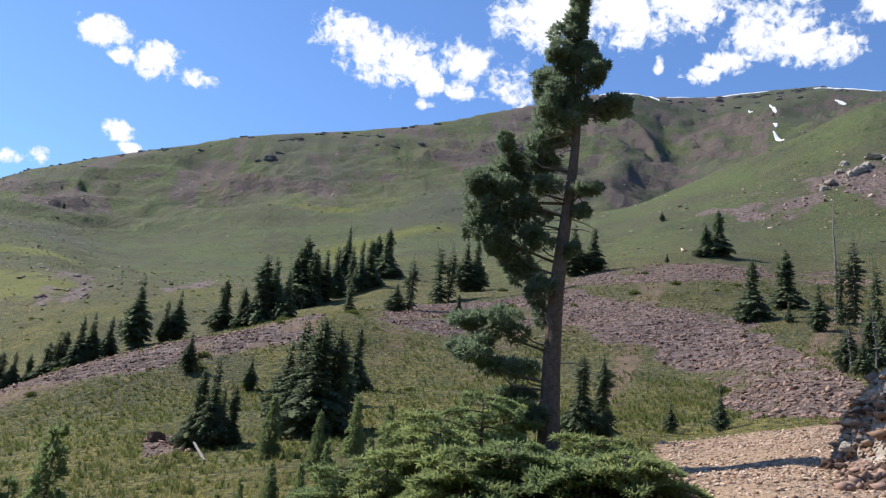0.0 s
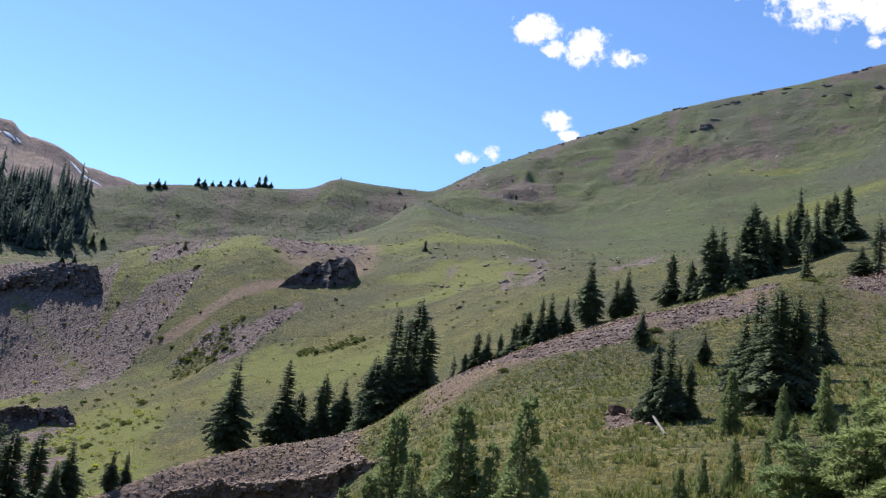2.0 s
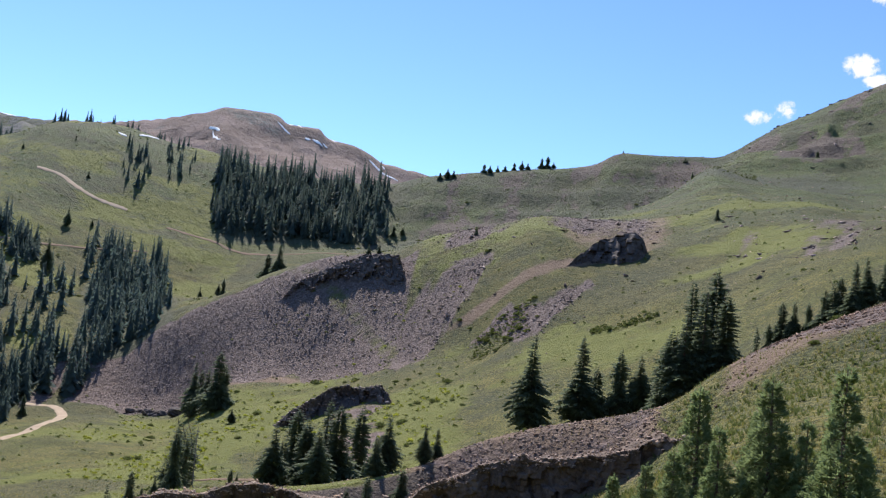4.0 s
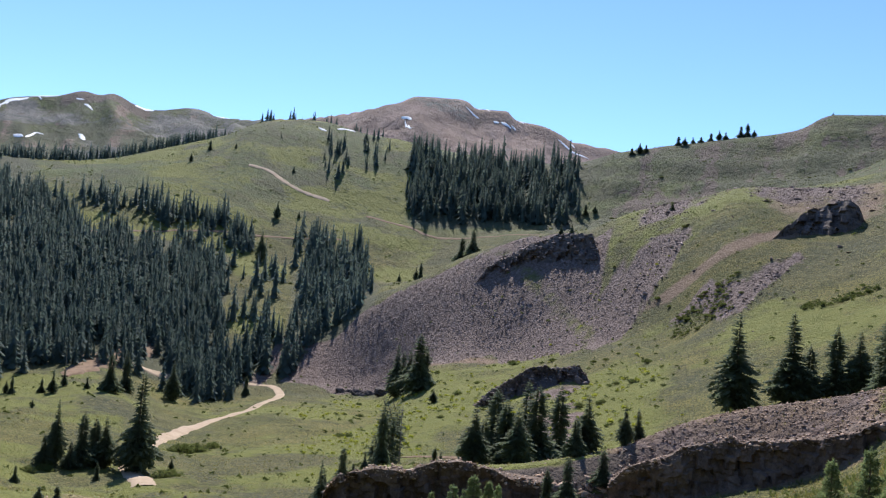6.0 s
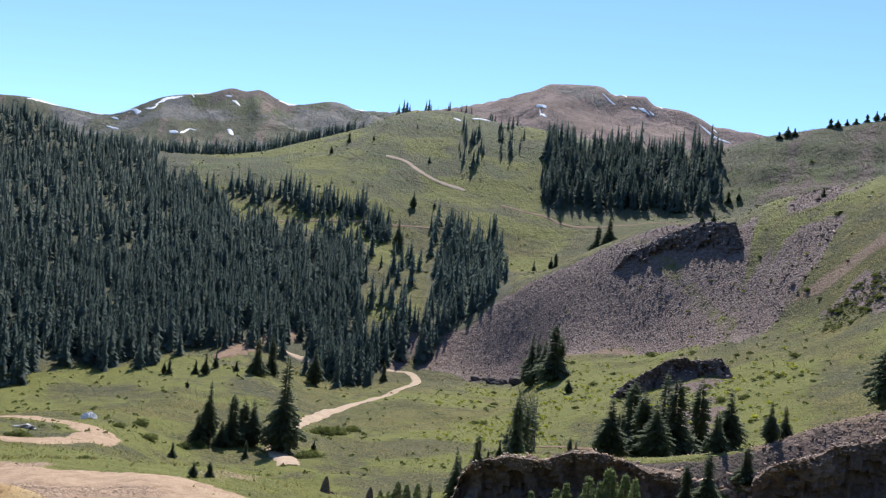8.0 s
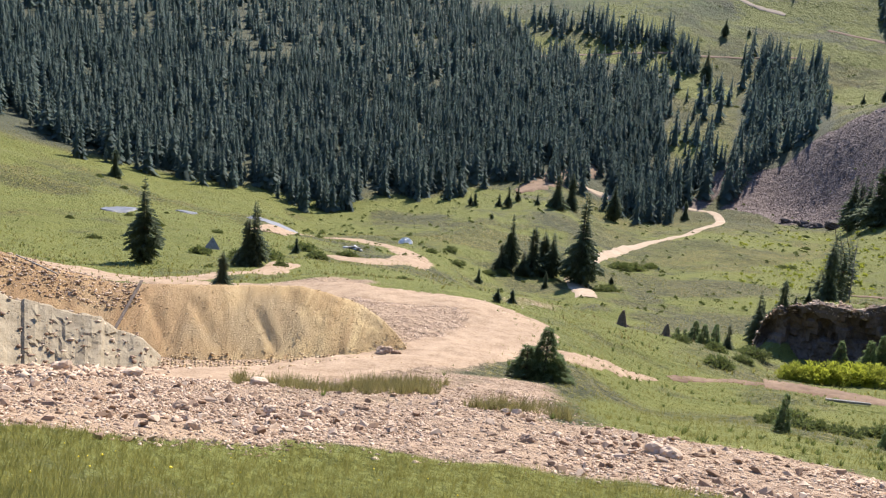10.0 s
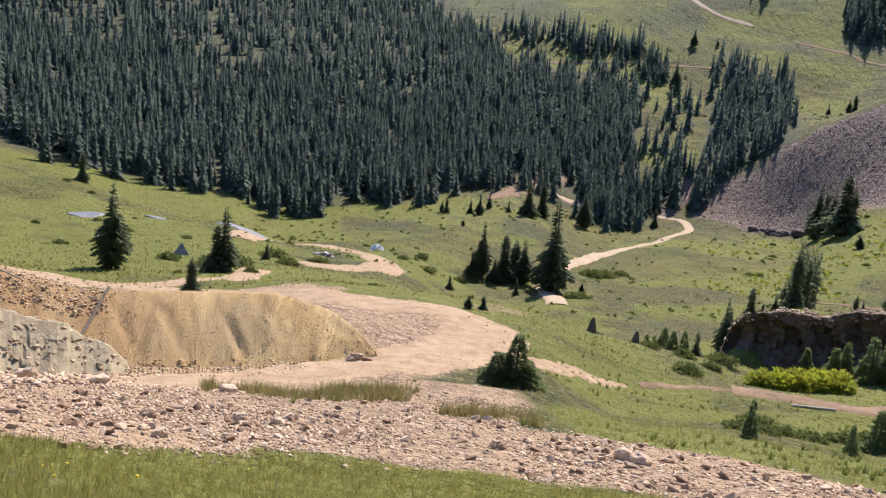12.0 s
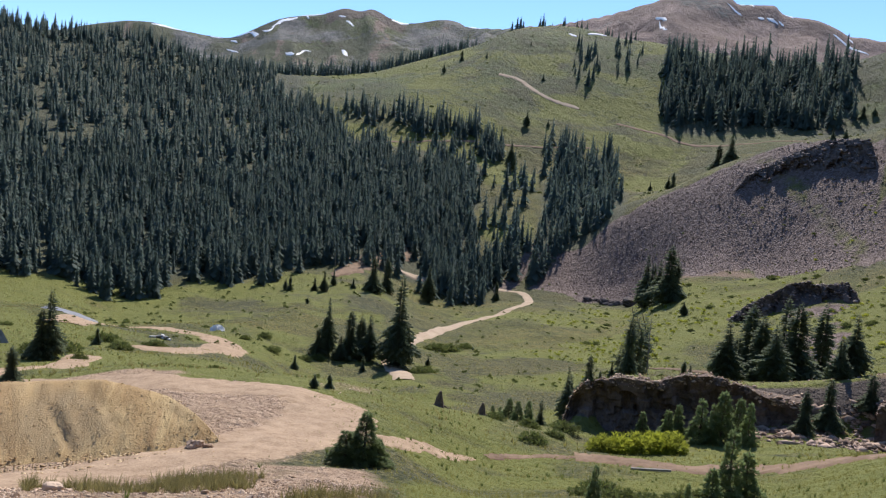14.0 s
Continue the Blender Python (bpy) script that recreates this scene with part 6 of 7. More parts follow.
def ico():
    bm = bmesh.new()
    bmesh.ops.create_icosphere(bm, subdivisions=1, radius=1.0)
    v = np.array([x.co[:] for x in bm.verts])
    f = np.array([[x.index for x in t.verts] for t in bm.faces])
    bm.free()
    return v, f


ICO_V, ICO_F = ico()
CHIP_V = np.array([(1.1, 0.1, 0), (-0.9, 0.3, 0.1), (0.1, 0.9, -0.1), (-0.2, -0.9, 0), (0.2, 0.1, 0.75), (0, 0, -0.7)], float)
CHIP_F = np.array([(0, 2, 4), (2, 1, 4), (1, 3, 4), (3, 0, 4), (2, 0, 5), (1, 2, 5), (3, 1, 5), (0, 3, 5)])


def many(name, base_v, base_f, place, size, mat, label, category, seed, flat=1.0, jitter=0.25, tilt=0.4):
    """One mesh of many small pieces at the places given (n x 3), each turned, scaled and bent by chance."""
    g = np.random.default_rng(seed)
    n, k = len(place), len(base_v)
    v = np.repeat(base_v[None], n, 0) * (1 + jitter * g.uniform(-1, 1, (n, k, 1)))
    v = v * (size[:, None] * np.stack([g.uniform(0.7, 1.3, n), g.uniform(0.6, 1.1, n), g.uniform(0.45, 0.9, n) * flat], 1))[:, None]
    t, b = g.uniform(0, 6.283, n), g.normal(0, tilt, n)
    x, y, z = v[..., 0], v[..., 1], v[..., 2]
    y, z = y * np.cos(b)[:, None] - z * np.sin(b)[:, None], y * np.sin(b)[:, None] + z * np.cos(b)[:, None]
    x, y = x * np.cos(t)[:, None] - y * np.sin(t)[:, None], x * np.sin(t)[:, None] + y * np.cos(t)[:, None]
    co = np.stack([x, y, z], -1) + place[:, None]
    f = (base_f[None] + (np.arange(n) * k)[:, None, None]).reshape(-1, base_f.shape[1])
    mesh = bpy.data.meshes.new(name)
    mesh.vertices.add(n * k)
    mesh.vertices.foreach_set("co", co.ravel())
    mesh.loops.add(f.size)
    mesh.loops.foreach_set("vertex_index", f.ravel().astype(np.int32))
    mesh.polygons.add(len(f))
    mesh.polygons.foreach_set("loop_start", (np.arange(len(f)) * base_f.shape[1]).astype(np.int32))
    mesh.update(calc_edges=True)
    mesh.materials.append(mat)
    return tagged(new(name, mesh), label, category, kind="stuff")


def strew(seed, count, h0, h1, r0, r1, keep=None, power=2.0):
    """Places on the land between two headings and two distances; keep: a function of heading and distance, 0 to 1."""
    g = np.random.default_rng(seed)
    h = g.uniform(h0, h1, count)
    r = g.uniform(r0 ** power, r1 ** power, count) ** (1 / power)
    if keep is not None:
        ok = g.random(count) < keep(h, r)
        h, r = h[ok], r[ok]
    x, y = -r * np.sin(np.radians(h)), r * np.cos(np.radians(h))
    return np.stack([x, y, ground_many(x, y)], 1)


def cover_at(k, channel):
    grid = np.clip(COVER[k][channel], 0, 1)

    def look_up(h, r):
        i = np.clip(np.searchsorted(LAND_A, h), 0, len(LAND_A) - 1)
        j = np.clip(np.searchsorted(LAND_R, r), 0, len(LAND_R) - 1)
        return grid[i, j]
    return look_up


COVER = ground_cover()
on_talus, on_gravel = cover_at(0, 0), cover_at(0, 1)


def stones(name, label, seed, count, area, small, large, mat, keep, power=2.0, sink=0.0, rare=3.2, flat=0.6):
    p = strew(seed, count, *area, keep, power)
    g = np.random.default_rng(seed + 1)
    size = small + (large - small) * g.random(len(p)) ** rare
    p[:, 2] += size * (0.0 - sink)
    return many(name, CHIP_V, CHIP_F, p, size, mat, label, "stones", seed + 2, flat, 0.5, 0.6)


def rubble(h, r):
    x, y = -r * np.sin(np.radians(h)), r * np.cos(np.radians(h))
    return on_gravel(h, r) * (0.25 + 0.75 * step(fbm(x, y, 1.6, 87), -0.35, 0.45))


stones("talus_stones", "purple-grey angular talus blocks on the slope", 301, 110000, (32, 71, 175, 320), 0.10, 0.46, STONE_PURPLE, lambda h, r: 0.9 * on_talus(h, r) ** 2)
stones("scree_stones", "brown and purple broken scree along the crest", 311, 150000, (-32, 34, 28, 135), 0.05, 0.24, STONE_BROWN, lambda h, r: 1.2 * on_talus(h, r) ** 1.6, 1.5, 0.0, 3.6, 0.95)
stones("bank_rubble", "purple-brown broken rubble below the pale boulder", 318, 1600, (-31.5, -25.2, 15.5, 24), 0.03, 0.20, STONE_BROWN, None, 2.0, -0.2, 2.6, 1.0)
stones("ledge_rubble", "rusty broken rubble beside the rock ledge", 326, 3200, (46.5, 56, 53.5, 60.5), 0.06, 0.5, STONE_RED, lambda h, r: 0.2 + 0.8 * step(np.sin(h * 3.1) + np.sin(r * 1.3 + h), -0.4, 1.0), 2.0, 0.0, 3.0, 0.9)
stones("spur_stones", "pale stones scattered over the grassy spur", 316, 2600, (-32, -14, 205, 262), 0.15, 0.9, STONE_TAN, lambda h, r: 0.06 + on_talus(h, r) ** 2)
stones("knoll_stones", "reddish flat stones on the gravel knoll", 321, 26000, (32, 66, 52, 78), 0.04, 0.18, STONE_RED, lambda h, r: (0.08 + 2.2 * on_talus(h, r)) * (r > np.interp(h, LEDGE[0], LEDGE[1]) - np.where(h < 48, 4.6, 0.6)), 2.0, 0.0, 2.8, 0.6)
stones("slope_stones", "pale stones lying in the far grass", 331, 1400, (-30, 35, 130, 600), 0.2, 0.9, STONE_TAN, None)
stones("road_stones", "small tan stones on the gravel", 341, 70000, (55, 125, 11, 21), 0.010, 0.065, STONE_TAN, rubble, 2.0, 0.0, 2.3, 1.0)
stones("verge_stones", "small tan stones beside the road", 351, 13000, (72, 124, 20, 44), 0.012, 0.085, STONE_TAN, rubble, 2.0, 0.0, 3.0, 1.0)
stones("slab_rubble", "tan broken rubble spilling below the slab rock", 366, 9000, (103.5, 124, 18.5, 24.6), 0.02, 0.13, STONE_TAN, lambda h, r: np.clip((r - np.interp(h, (103.5, 107, 111, 124), (21.5, 20.0, 18.5, 18.5))) / 1.5, 0, 1) * step(h, 103.5, 108.5), 2.0, -0.25, 3.0, 1.0)
stones("track_stones", "tan and brown stones on the steep road", 361, 26000, (-29, -14, 12, 31), 0.012, 0.085, STONE_TAN, rubble, 2.0, 0.0, 3.4, 1.0)

on_rock, on_lush, on_scrub, on_red = cover_at(1, 0), cover_at(1, 1), cover_at(1, 2), cover_at(0, 2)
stones("hill_rocks", "dark weathered rocks breaking through the hillside", 391, 9000, (-30, 34, 330, 960), 0.3, 1.8, STONE_PURPLE, lambda h, r: on_rock(h, r) ** 2)
stones("bench_rocks", "dark rocks along the grassy bench", 396, 3000, (12, 48, 170, 300), 0.2, 1.2, STONE_PURPLE, lambda h, r: 0.05 + on_talus(h, r))


def scrub_clumps(name, label, seed, count, area, small, large, mat, keep, power=2.0):
    q = strew(seed, count, *area, keep, power)
    size = small + (large - small) * np.random.default_rng(seed + 1).random(len(q)) ** 2
    q[:, 2] += size * 0.1
    g = np.random.default_rng(seed + 3)
    v, f = [], []
    for k in range(22):
        a, e = g.uniform(0, 6.283), g.uniform(0.1, 1.5)
        d = np.array([math.cos(a) * math.cos(e), math.sin(a) * math.cos(e), math.sin(e)])
        s = np.cross(d, g.normal(0, 1, 3))
        s *= 0.32 / np.linalg.norm(s)
        b = len(v)
        v.extend((d * 0.45 - s, d * g.uniform(0.9, 1.25), d * 0.45 + s))
        f.append((b, b + 1, b + 2))
    return many(name, np.array(v), np.array(f), q, size, mat, label, "shrubs", seed + 2, 1.1, 0.2, 0.15)


scrub_clumps("hill_scrub", "dull green low scrub over the hillside", 701, 6000, (-30, 36, 280, 900), 0.2, 0.7, BUSH_GREEN, lambda h, r: 0.1 + on_scrub(h, r) ** 2)
scrub_clumps("ridge_scrub", "dull green low scrub on the saddle ridge", 711, 7000, (28, 56, 380, 650), 0.2, 0.75, BUSH_GREEN, lambda h, r: 0.15 + on_scrub(h, r))
scrub_clumps("bench_scrub", "small green shrubs over the bench slope", 721, 2400, (12, 52, 140, 300), 0.12, 0.6, BUSH_GREEN, lambda h, r: np.clip(0.5 - on_talus(h, r), 0, 1))
scrub_clumps("valley_scrub", "bright green willow scrub in the wet meadow", 731, 5000, (44, 100, 100, 290), 0.12, 0.65, BUSH_GREEN, lambda h, r: 0.1 + on_lush(h, r) ** 2)
scrub_clumps("lush_scrub", "bright green leafy scrub below the talus", 736, 3500, (44, 70, 120, 240), 0.2, 0.8, BUSH_BRIGHT, lambda h, r: on_lush(h, r) ** 3 * 0.8)
scrub_clumps("bright_scrub", "green leafy scrub beside the small scree", 746, 260, (41.6, 45.0, 190, 206), 0.25, 0.7, BUSH_GREEN, None)
scrub_clumps("drain_scrub", "dark green willow scrub along the drainage", 751, 260, (33.4, 37.6, 173, 181), 0.3, 1.0, BUSH_GREEN, lambda h, r: np.exp(-((r - 176.5 - 0.9 * np.sin(h * 2.4)) / 2.0) ** 2))
scrub_clumps("far_scrub", "dark green scrub on the far green slope", 741, 1000, (62, 92, 330, 800), 0.3, 1.2, BUSH_GREEN, None)
g = np.random.default_rng(371)
hi, si = g.integers(0, HEAP_GRID.shape[0], 15000), np.minimum((g.random(15000) ** 1.3 * 26).astype(int), 33)
heap_p = HEAP_GRID[hi, si] + g.normal(0, 0.09, (15000, 3)) * np.array([1, 1, 0.1])
many("heap_stones", CHIP_V, CHIP_F, heap_p, 0.008 + 0.040 * g.random(15000) ** 3.6, STONE_SPOIL, "small yellow-tan stones on the spoil heap", "stones", 372, 0.8, 0.4)
hi, si = g.integers(0, HEAP_GRID.shape[0], 5200), (g.random(5200) ** 2 * 4).astype(int)
apron_p = HEAP_GRID[hi, si]
apron_p = apron_p * (1 - g.uniform(0.0, 0.30, (5200, 1)) ** 2)
apron_p[:, 2] = np.maximum(ground_many(apron_p[:, 0], apron_p[:, 1]), HEAP_GRID[hi, si][:, 2]) + 0.02
many("heap_rubble", CHIP_V, CHIP_F, apron_p, 0.012 + 0.075 * g.random(5200) ** 3.2, STONE_SPOIL, "apron of loose tan rubble along the heap's foot", "stones", 375, 0.8, 0.4)
hi, si = g.integers(int((107.5 - 89.6) / 0.25), int((122 - 89.6) / 0.25), 5000), g.integers(13, 26, 5000)
many("rise_stones", CHIP_V, CHIP_F, HEAP_GRID[hi, si] + g.normal(0, 0.1, (5000, 3)) * np.array([1, 1, 0.1]), 0.015 + 0.075 * g.random(5000) ** 2.6, STONE_TAN, "reddish broken rubble on the rise beside the heap", "stones", 377, 0.8, 0.4)


def face_chips(name, label, face, rows, count, small, large, mat, seed):
    """Broken stones lodged on a rock face, between two of its rows."""
    grid = FACE_GRIDS[face]
    c = np.random.default_rng(seed)
    place = grid[c.integers(0, len(grid), count), c.integers(rows[0], rows[1], count)] + c.normal(0, 0.05, (count, 3))
    many(name, CHIP_V, CHIP_F, place, small + (large - small) * c.random(count) ** 3, mat, label, "stones", seed + 1, 1.0, 0.5, 0.6)


face_chips("bank_stones", "pale buff and tan stones lodged in the broken bank", "pale buff broken rock bank beside the gravel road", (0, 33), 1500, 0.03, 0.20, STONE_TAN, 911)
face_chips("bank_blocks", "purple-brown stones lodged in the broken bank", "pale buff broken rock bank beside the gravel road", (0, 26), 500, 0.03, 0.17, STONE_BROWN, 915)
face_chips("rim_stones", "pale broken stones along the rim of the ledge", "dark brown fractured rock ledge with a pale broken rim", (22, 31), 900, 0.04, 0.22, STONE_TAN, 921)
face_chips("knoll_rim_stones", "rusty broken stones along the cut bank's rim", "dark brown cut bank below the gravel knoll", (22, 34), 1600, 0.04, 0.24, STONE_RED, 925)
face_chips("crag_stones", "purple-grey blocks lodged in the talus outcrop", "dark jagged outcrop in the purple talus slope", (8, 34), 700, 0.2, 0.9, STONE_PURPLE, 931)
face_chips("arch_stones", "purple-grey blocks lodged in the arched ledge", "low dark arched ledge outcrop in the valley meadow", (10, 34), 700, 0.1, 0.6, STONE_PURPLE, 935)
face_chips("slab_chips", "tan broken stones lying on the slab rock", "grey-tan fractured slab rock in front of the heap", (0, 34), 700, 0.02, 0.12, STONE_TAN, 941)


def gravel_bank():
    """Larger stones of the road bank: each its own piece."""
    p = strew(381, 9000, 56, 124, 11.2, 18.5, rubble)
    g = np.random.default_rng(382)
    size = 0.02 + 0.11 * g.random(len(p)) ** 5
    order = np.argsort(-size)
    rest = order[280:]
    q = p[rest]
    bank = many("gravel_bank", CHIP_V, CHIP_F, q, size[rest], STONE_TAN, "bank of broken tan stones beside the road", "gravel bank", 383, 0.8, 0.4)
    bank["kind"] = "structure"
    shapes = []
    for k in range(8):
        bm = bmesh.new()
        for i in range(11):
            d = Vector((g.normal(), g.normal(), g.normal())).normalized()
            bm.verts.new((d.x * 1.25, d.y * g.uniform(0.75, 1.0), d.z * 0.62))
        hull = bmesh.ops.convex_hull(bm, input=bm.verts[:])
        bmesh.ops.delete(bm, geom=[v for v in bm.verts if not v.link_faces], context="VERTS")
        mesh = bpy.data.meshes.new("stone")
        bm.to_mesh(mesh)
        bm.free()
        mesh.materials.append(STONE_TAN)
        shapes.append(mesh)
    for k, i in enumerate(order[:280]):
        ob = new("stone", shapes[k % 8])
        ob.parent = bank
        s = float(size[i])
        ob.matrix_basis = Matrix.Translation(p[i] + np.array([0, 0, s * 0.2])) @ Euler((g.normal(0, 0.3), g.normal(0, 0.3), g.uniform(0, 6.28))).to_matrix().to_4x4() @ Matrix.Diagonal((s, s, s, 1))


gravel_bank()


def blades(count, seed, lean=0.9, width=0.07):
    """A tuft of grass one unit high: thin bent triangles."""
    g = np.random.default_rng(seed)
    v, f = [], []
    for k in range(count):
        a = g.uniform(0, 6.283)
        d = np.array([math.cos(a), math.sin(a), 0])
        s = np.array([-d[1], d[0], 0]) * width
        root = d * g.uniform(0, 0.18)
        tip = root + d * g.uniform(0.1, lean) + np.array([0, 0, g.uniform(0.6, 1.1)])
        b = len(v)
        v.extend((root - s, root + s, tip))
        f.append((b, b + 1, b + 2))
    return np.array(v), np.array(f)


def grass(name, label, seed, count, area, small, large, mat, keep=None, power=2.0, tuft_of=7, width=0.07):
    p = strew(seed, count, *area, keep, power)
    g = np.random.default_rng(seed + 1)
    size = g.uniform(small, large, len(p))
    v, f = blades(tuft_of, seed + 2, width=width)
    p[:, 2] -= 0.02
    return many(name, v, f, p, size, mat, label, "grass", seed + 3, flat=1.7, jitter=0.12, tilt=0.12)


def off_bare(h, r):
    return np.clip(1 - 1.6 * np.maximum(on_talus(h, r), on_gravel(h, r)), 0, 1)


def patchy(size, seed, lo=-0.2, hi=0.5):
    def keep(h, r):
        x, y = -r * np.sin(np.radians(h)), r * np.cos(np.radians(h))
        return off_bare(h, r) * step(fbm(x, y, size, seed), lo, hi)
    return keep


grass("meadow_grass", "tall green meadow grass in front of the bank", 401, 30000, (50, 126, 4.5, 15.0), 0.05, 0.13, GRASS_BLADE, off_bare, 1.6, 8, 0.035)
grass("bank_grass", "green grass between the bank and the track", 411, 16000, (40, 84, 15, 45), 0.05, 0.13, GRASS_BLADE, off_bare, 1.6, 7, 0.05)
grass("verge_grass", "dry grey-green tussocks along the road verge", 421, 3000, (78, 101, 17.4, 21.6), 0.10, 0.30, GRASS_DRY, lambda h, r: step(fbm(-r * np.sin(np.radians(h)), r * np.cos(np.radians(h)), 2.5, 61), 0.0, 0.3), 2.0, 14, 0.03)
grass("tussocks", "yellow-green tussock grass on the near slope", 431, 42000, (-28, 45, 16, 100), 0.06, 0.19, GRASS_DRY, patchy(6, 63, -0.6, 0.4), 1.5, 7, 0.09)
grass("slope_grass", "green grass on the near slope", 441, 36000, (-28, 45, 14, 100), 0.06, 0.18, GRASS_BLADE, patchy(6, 65, -0.6, 0.4), 1.5, 7, 0.09)
grass("valley_grass", "green grass over the valley meadow", 451, 22000, (45, 118, 40, 170), 0.08, 0.22, GRASS_BLADE, patchy(14, 67, -0.5, 0.4), 1.6, 6, 0.14)
grass("valley_tussocks", "yellowish tussocks over the valley meadow", 461, 14000, (45, 118, 40, 170), 0.08, 0.2, GRASS_DRY, patchy(14, 69, -0.3, 0.5), 1.6, 6, 0.14)

grass("slope_herbs", "green herb clumps on the near slope", 751, 46000, (-28, 46, 18, 110), 0.08, 0.26, BUSH_GREEN, patchy(5, 71, -0.5, 0.5), 1.6, 12, 0.12)
grass("meadow_herbs", "green herb clumps on the meadow", 761, 14000, (44, 120, 17, 150), 0.06, 0.2, BUSH_GREEN, patchy(8, 73, -0.2, 0.6), 1.4, 12, 0.12)

p = strew(471, 50, 60, 122, 5, 11)
p[:, 2] += np.random.default_rng(472).uniform(0.22, 0.42, len(p))
many("yellow_flowers", ICO_V, ICO_F, p, np.random.default_rng(473).uniform(0.006, 0.015, len(p)), PETAL, "small yellow wildflowers in the grass", "flowers", 474)


def leafy_bush(name, label, mat, seed, size, count, blade):
    """A rounded bush of leafy sprays, two metres wide at size 1."""
    rng = random.Random(seed)
    root = tagged(new(name), label, "shrub")
    wood, leaves = ([], []), ([], [])
    for k in range(16):
        a, e = rng.uniform(0, 6.283), rng.uniform(0.3, 1.3)
        d = Vector((math.cos(a) * math.cos(e), math.sin(a) * math.cos(e), math.sin(e)))
        tube(*wood, [(0, 0, -0.05), tuple(d * 0.4), tuple(d * 0.8)], [0.02, 0.014, 0.006], 4)
    for k in range(count):
        a, u, q = rng.uniform(0, 6.283), rng.random(), rng.random() ** 0.4
        d = Vector((math.cos(a) * math.sqrt(1 - u * u), math.sin(a) * math.sqrt(1 - u * u), u))
        p = Vector((d.x * size[0], d.y * size[1], d.z * size[2])) * q * rng.uniform(0.85, 1.12)
        tuft(*leaves, rng, p, (d + Vector((0, 0, 0.4))).normalized(), blade * rng.uniform(0.6, 1.2), 9)
    mesh_object("stem", *wood, BARK, root)
    mesh_object("foliage", *leaves, mat, root)
    return root


for k, (heading, r, sx, sz) in enumerate(((64.2, 47.0, 0.9, 0.85), (63.2, 47.4, 1.0, 0.95), (62.1, 47.8, 1.1, 1.05), (61.0, 48.2, 1.1, 1.1), (59.9, 48.6, 1.0, 1.05))):
    b = leafy_bush("willow_bush", "bright yellow-green willow bush below the rock ledge", BUSH_BRIGHT, 500 + k, (sx, 0.9, sz), 420, 0.26)
    b.location = spot(heading, r)
    b.location.z -= 0.05
    b["group"] = "willow bushes"
SHRUB = [leafy_bush("shrub", "low green shrub in the meadow grass", BUSH_GREEN, 520 + k, (1.0, 1.0, 0.7), 150, 0.35) for k in range(3)]
STORE.extend(SHRUB)
SHRUBS = ((62.5, 27.5, 0.5), (64.2, 29.0, 0.6), (60.8, 28.0, 0.5), (59.2, 30.5, 0.55), (65.4, 26.0, 0.4), (63.4, 26.2, 0.4), (57.8, 31.0, 0.6), (76.3, 120, 1.6), (76.8, 117, 1.3), (75.8, 150, 2.2), (74.9, 152, 2.0), (73.9, 158, 1.4),
          (83.6, 121, 1.2), (84.4, 118, 1.0), (86.6, 112, 1.1), (87.2, 128, 1.2), (88.4, 118, 0.9), (94.0, 84, 1.0), (96.0, 78, 1.1), (97.0, 82, 1.3), (99.4, 70, 1.4), (101.0, 66, 1.2), (103.6, 72, 1.0))
rng = random.Random(8)
plots = [(h, r, s) for h, r, s in SHRUBS]
for lo, hi, near, far, count, small, large in ((44, 66, 150, 250, 46, 0.5, 1.2), (41, 45, 190, 206, 26, 0.4, 1.0), (66, 75, 44, 60, 14, 0.4, 0.9), (76, 112, 50, 140, 22, 0.3, 0.8), (-20, 30, 45, 120, 40, 0.35, 0.8), (30, 54, 400, 600, 10, 0.8, 1.5), (64, 82, 330, 520, 16, 0.9, 1.6), (-28, 28, 200, 600, 14, 0.6, 1.4)):
    plots.extend((rng.uniform(lo, hi), rng.uniform(near, far), rng.uniform(small, large)) for k in range(count))
for k, (heading, r, s) in enumerate(plots):
    kind = SHRUB[k % 3]
    kind.scale = (s, s, s * 0.8)
    made = copy_thing(kind, Matrix.Translation(spot(heading, r) - Vector((0, 0, 0.05 * s))) @ Matrix.Rotation(rng.uniform(0, 6.28), 4, "Z"))
    made["group"] = "meadow shrubs"

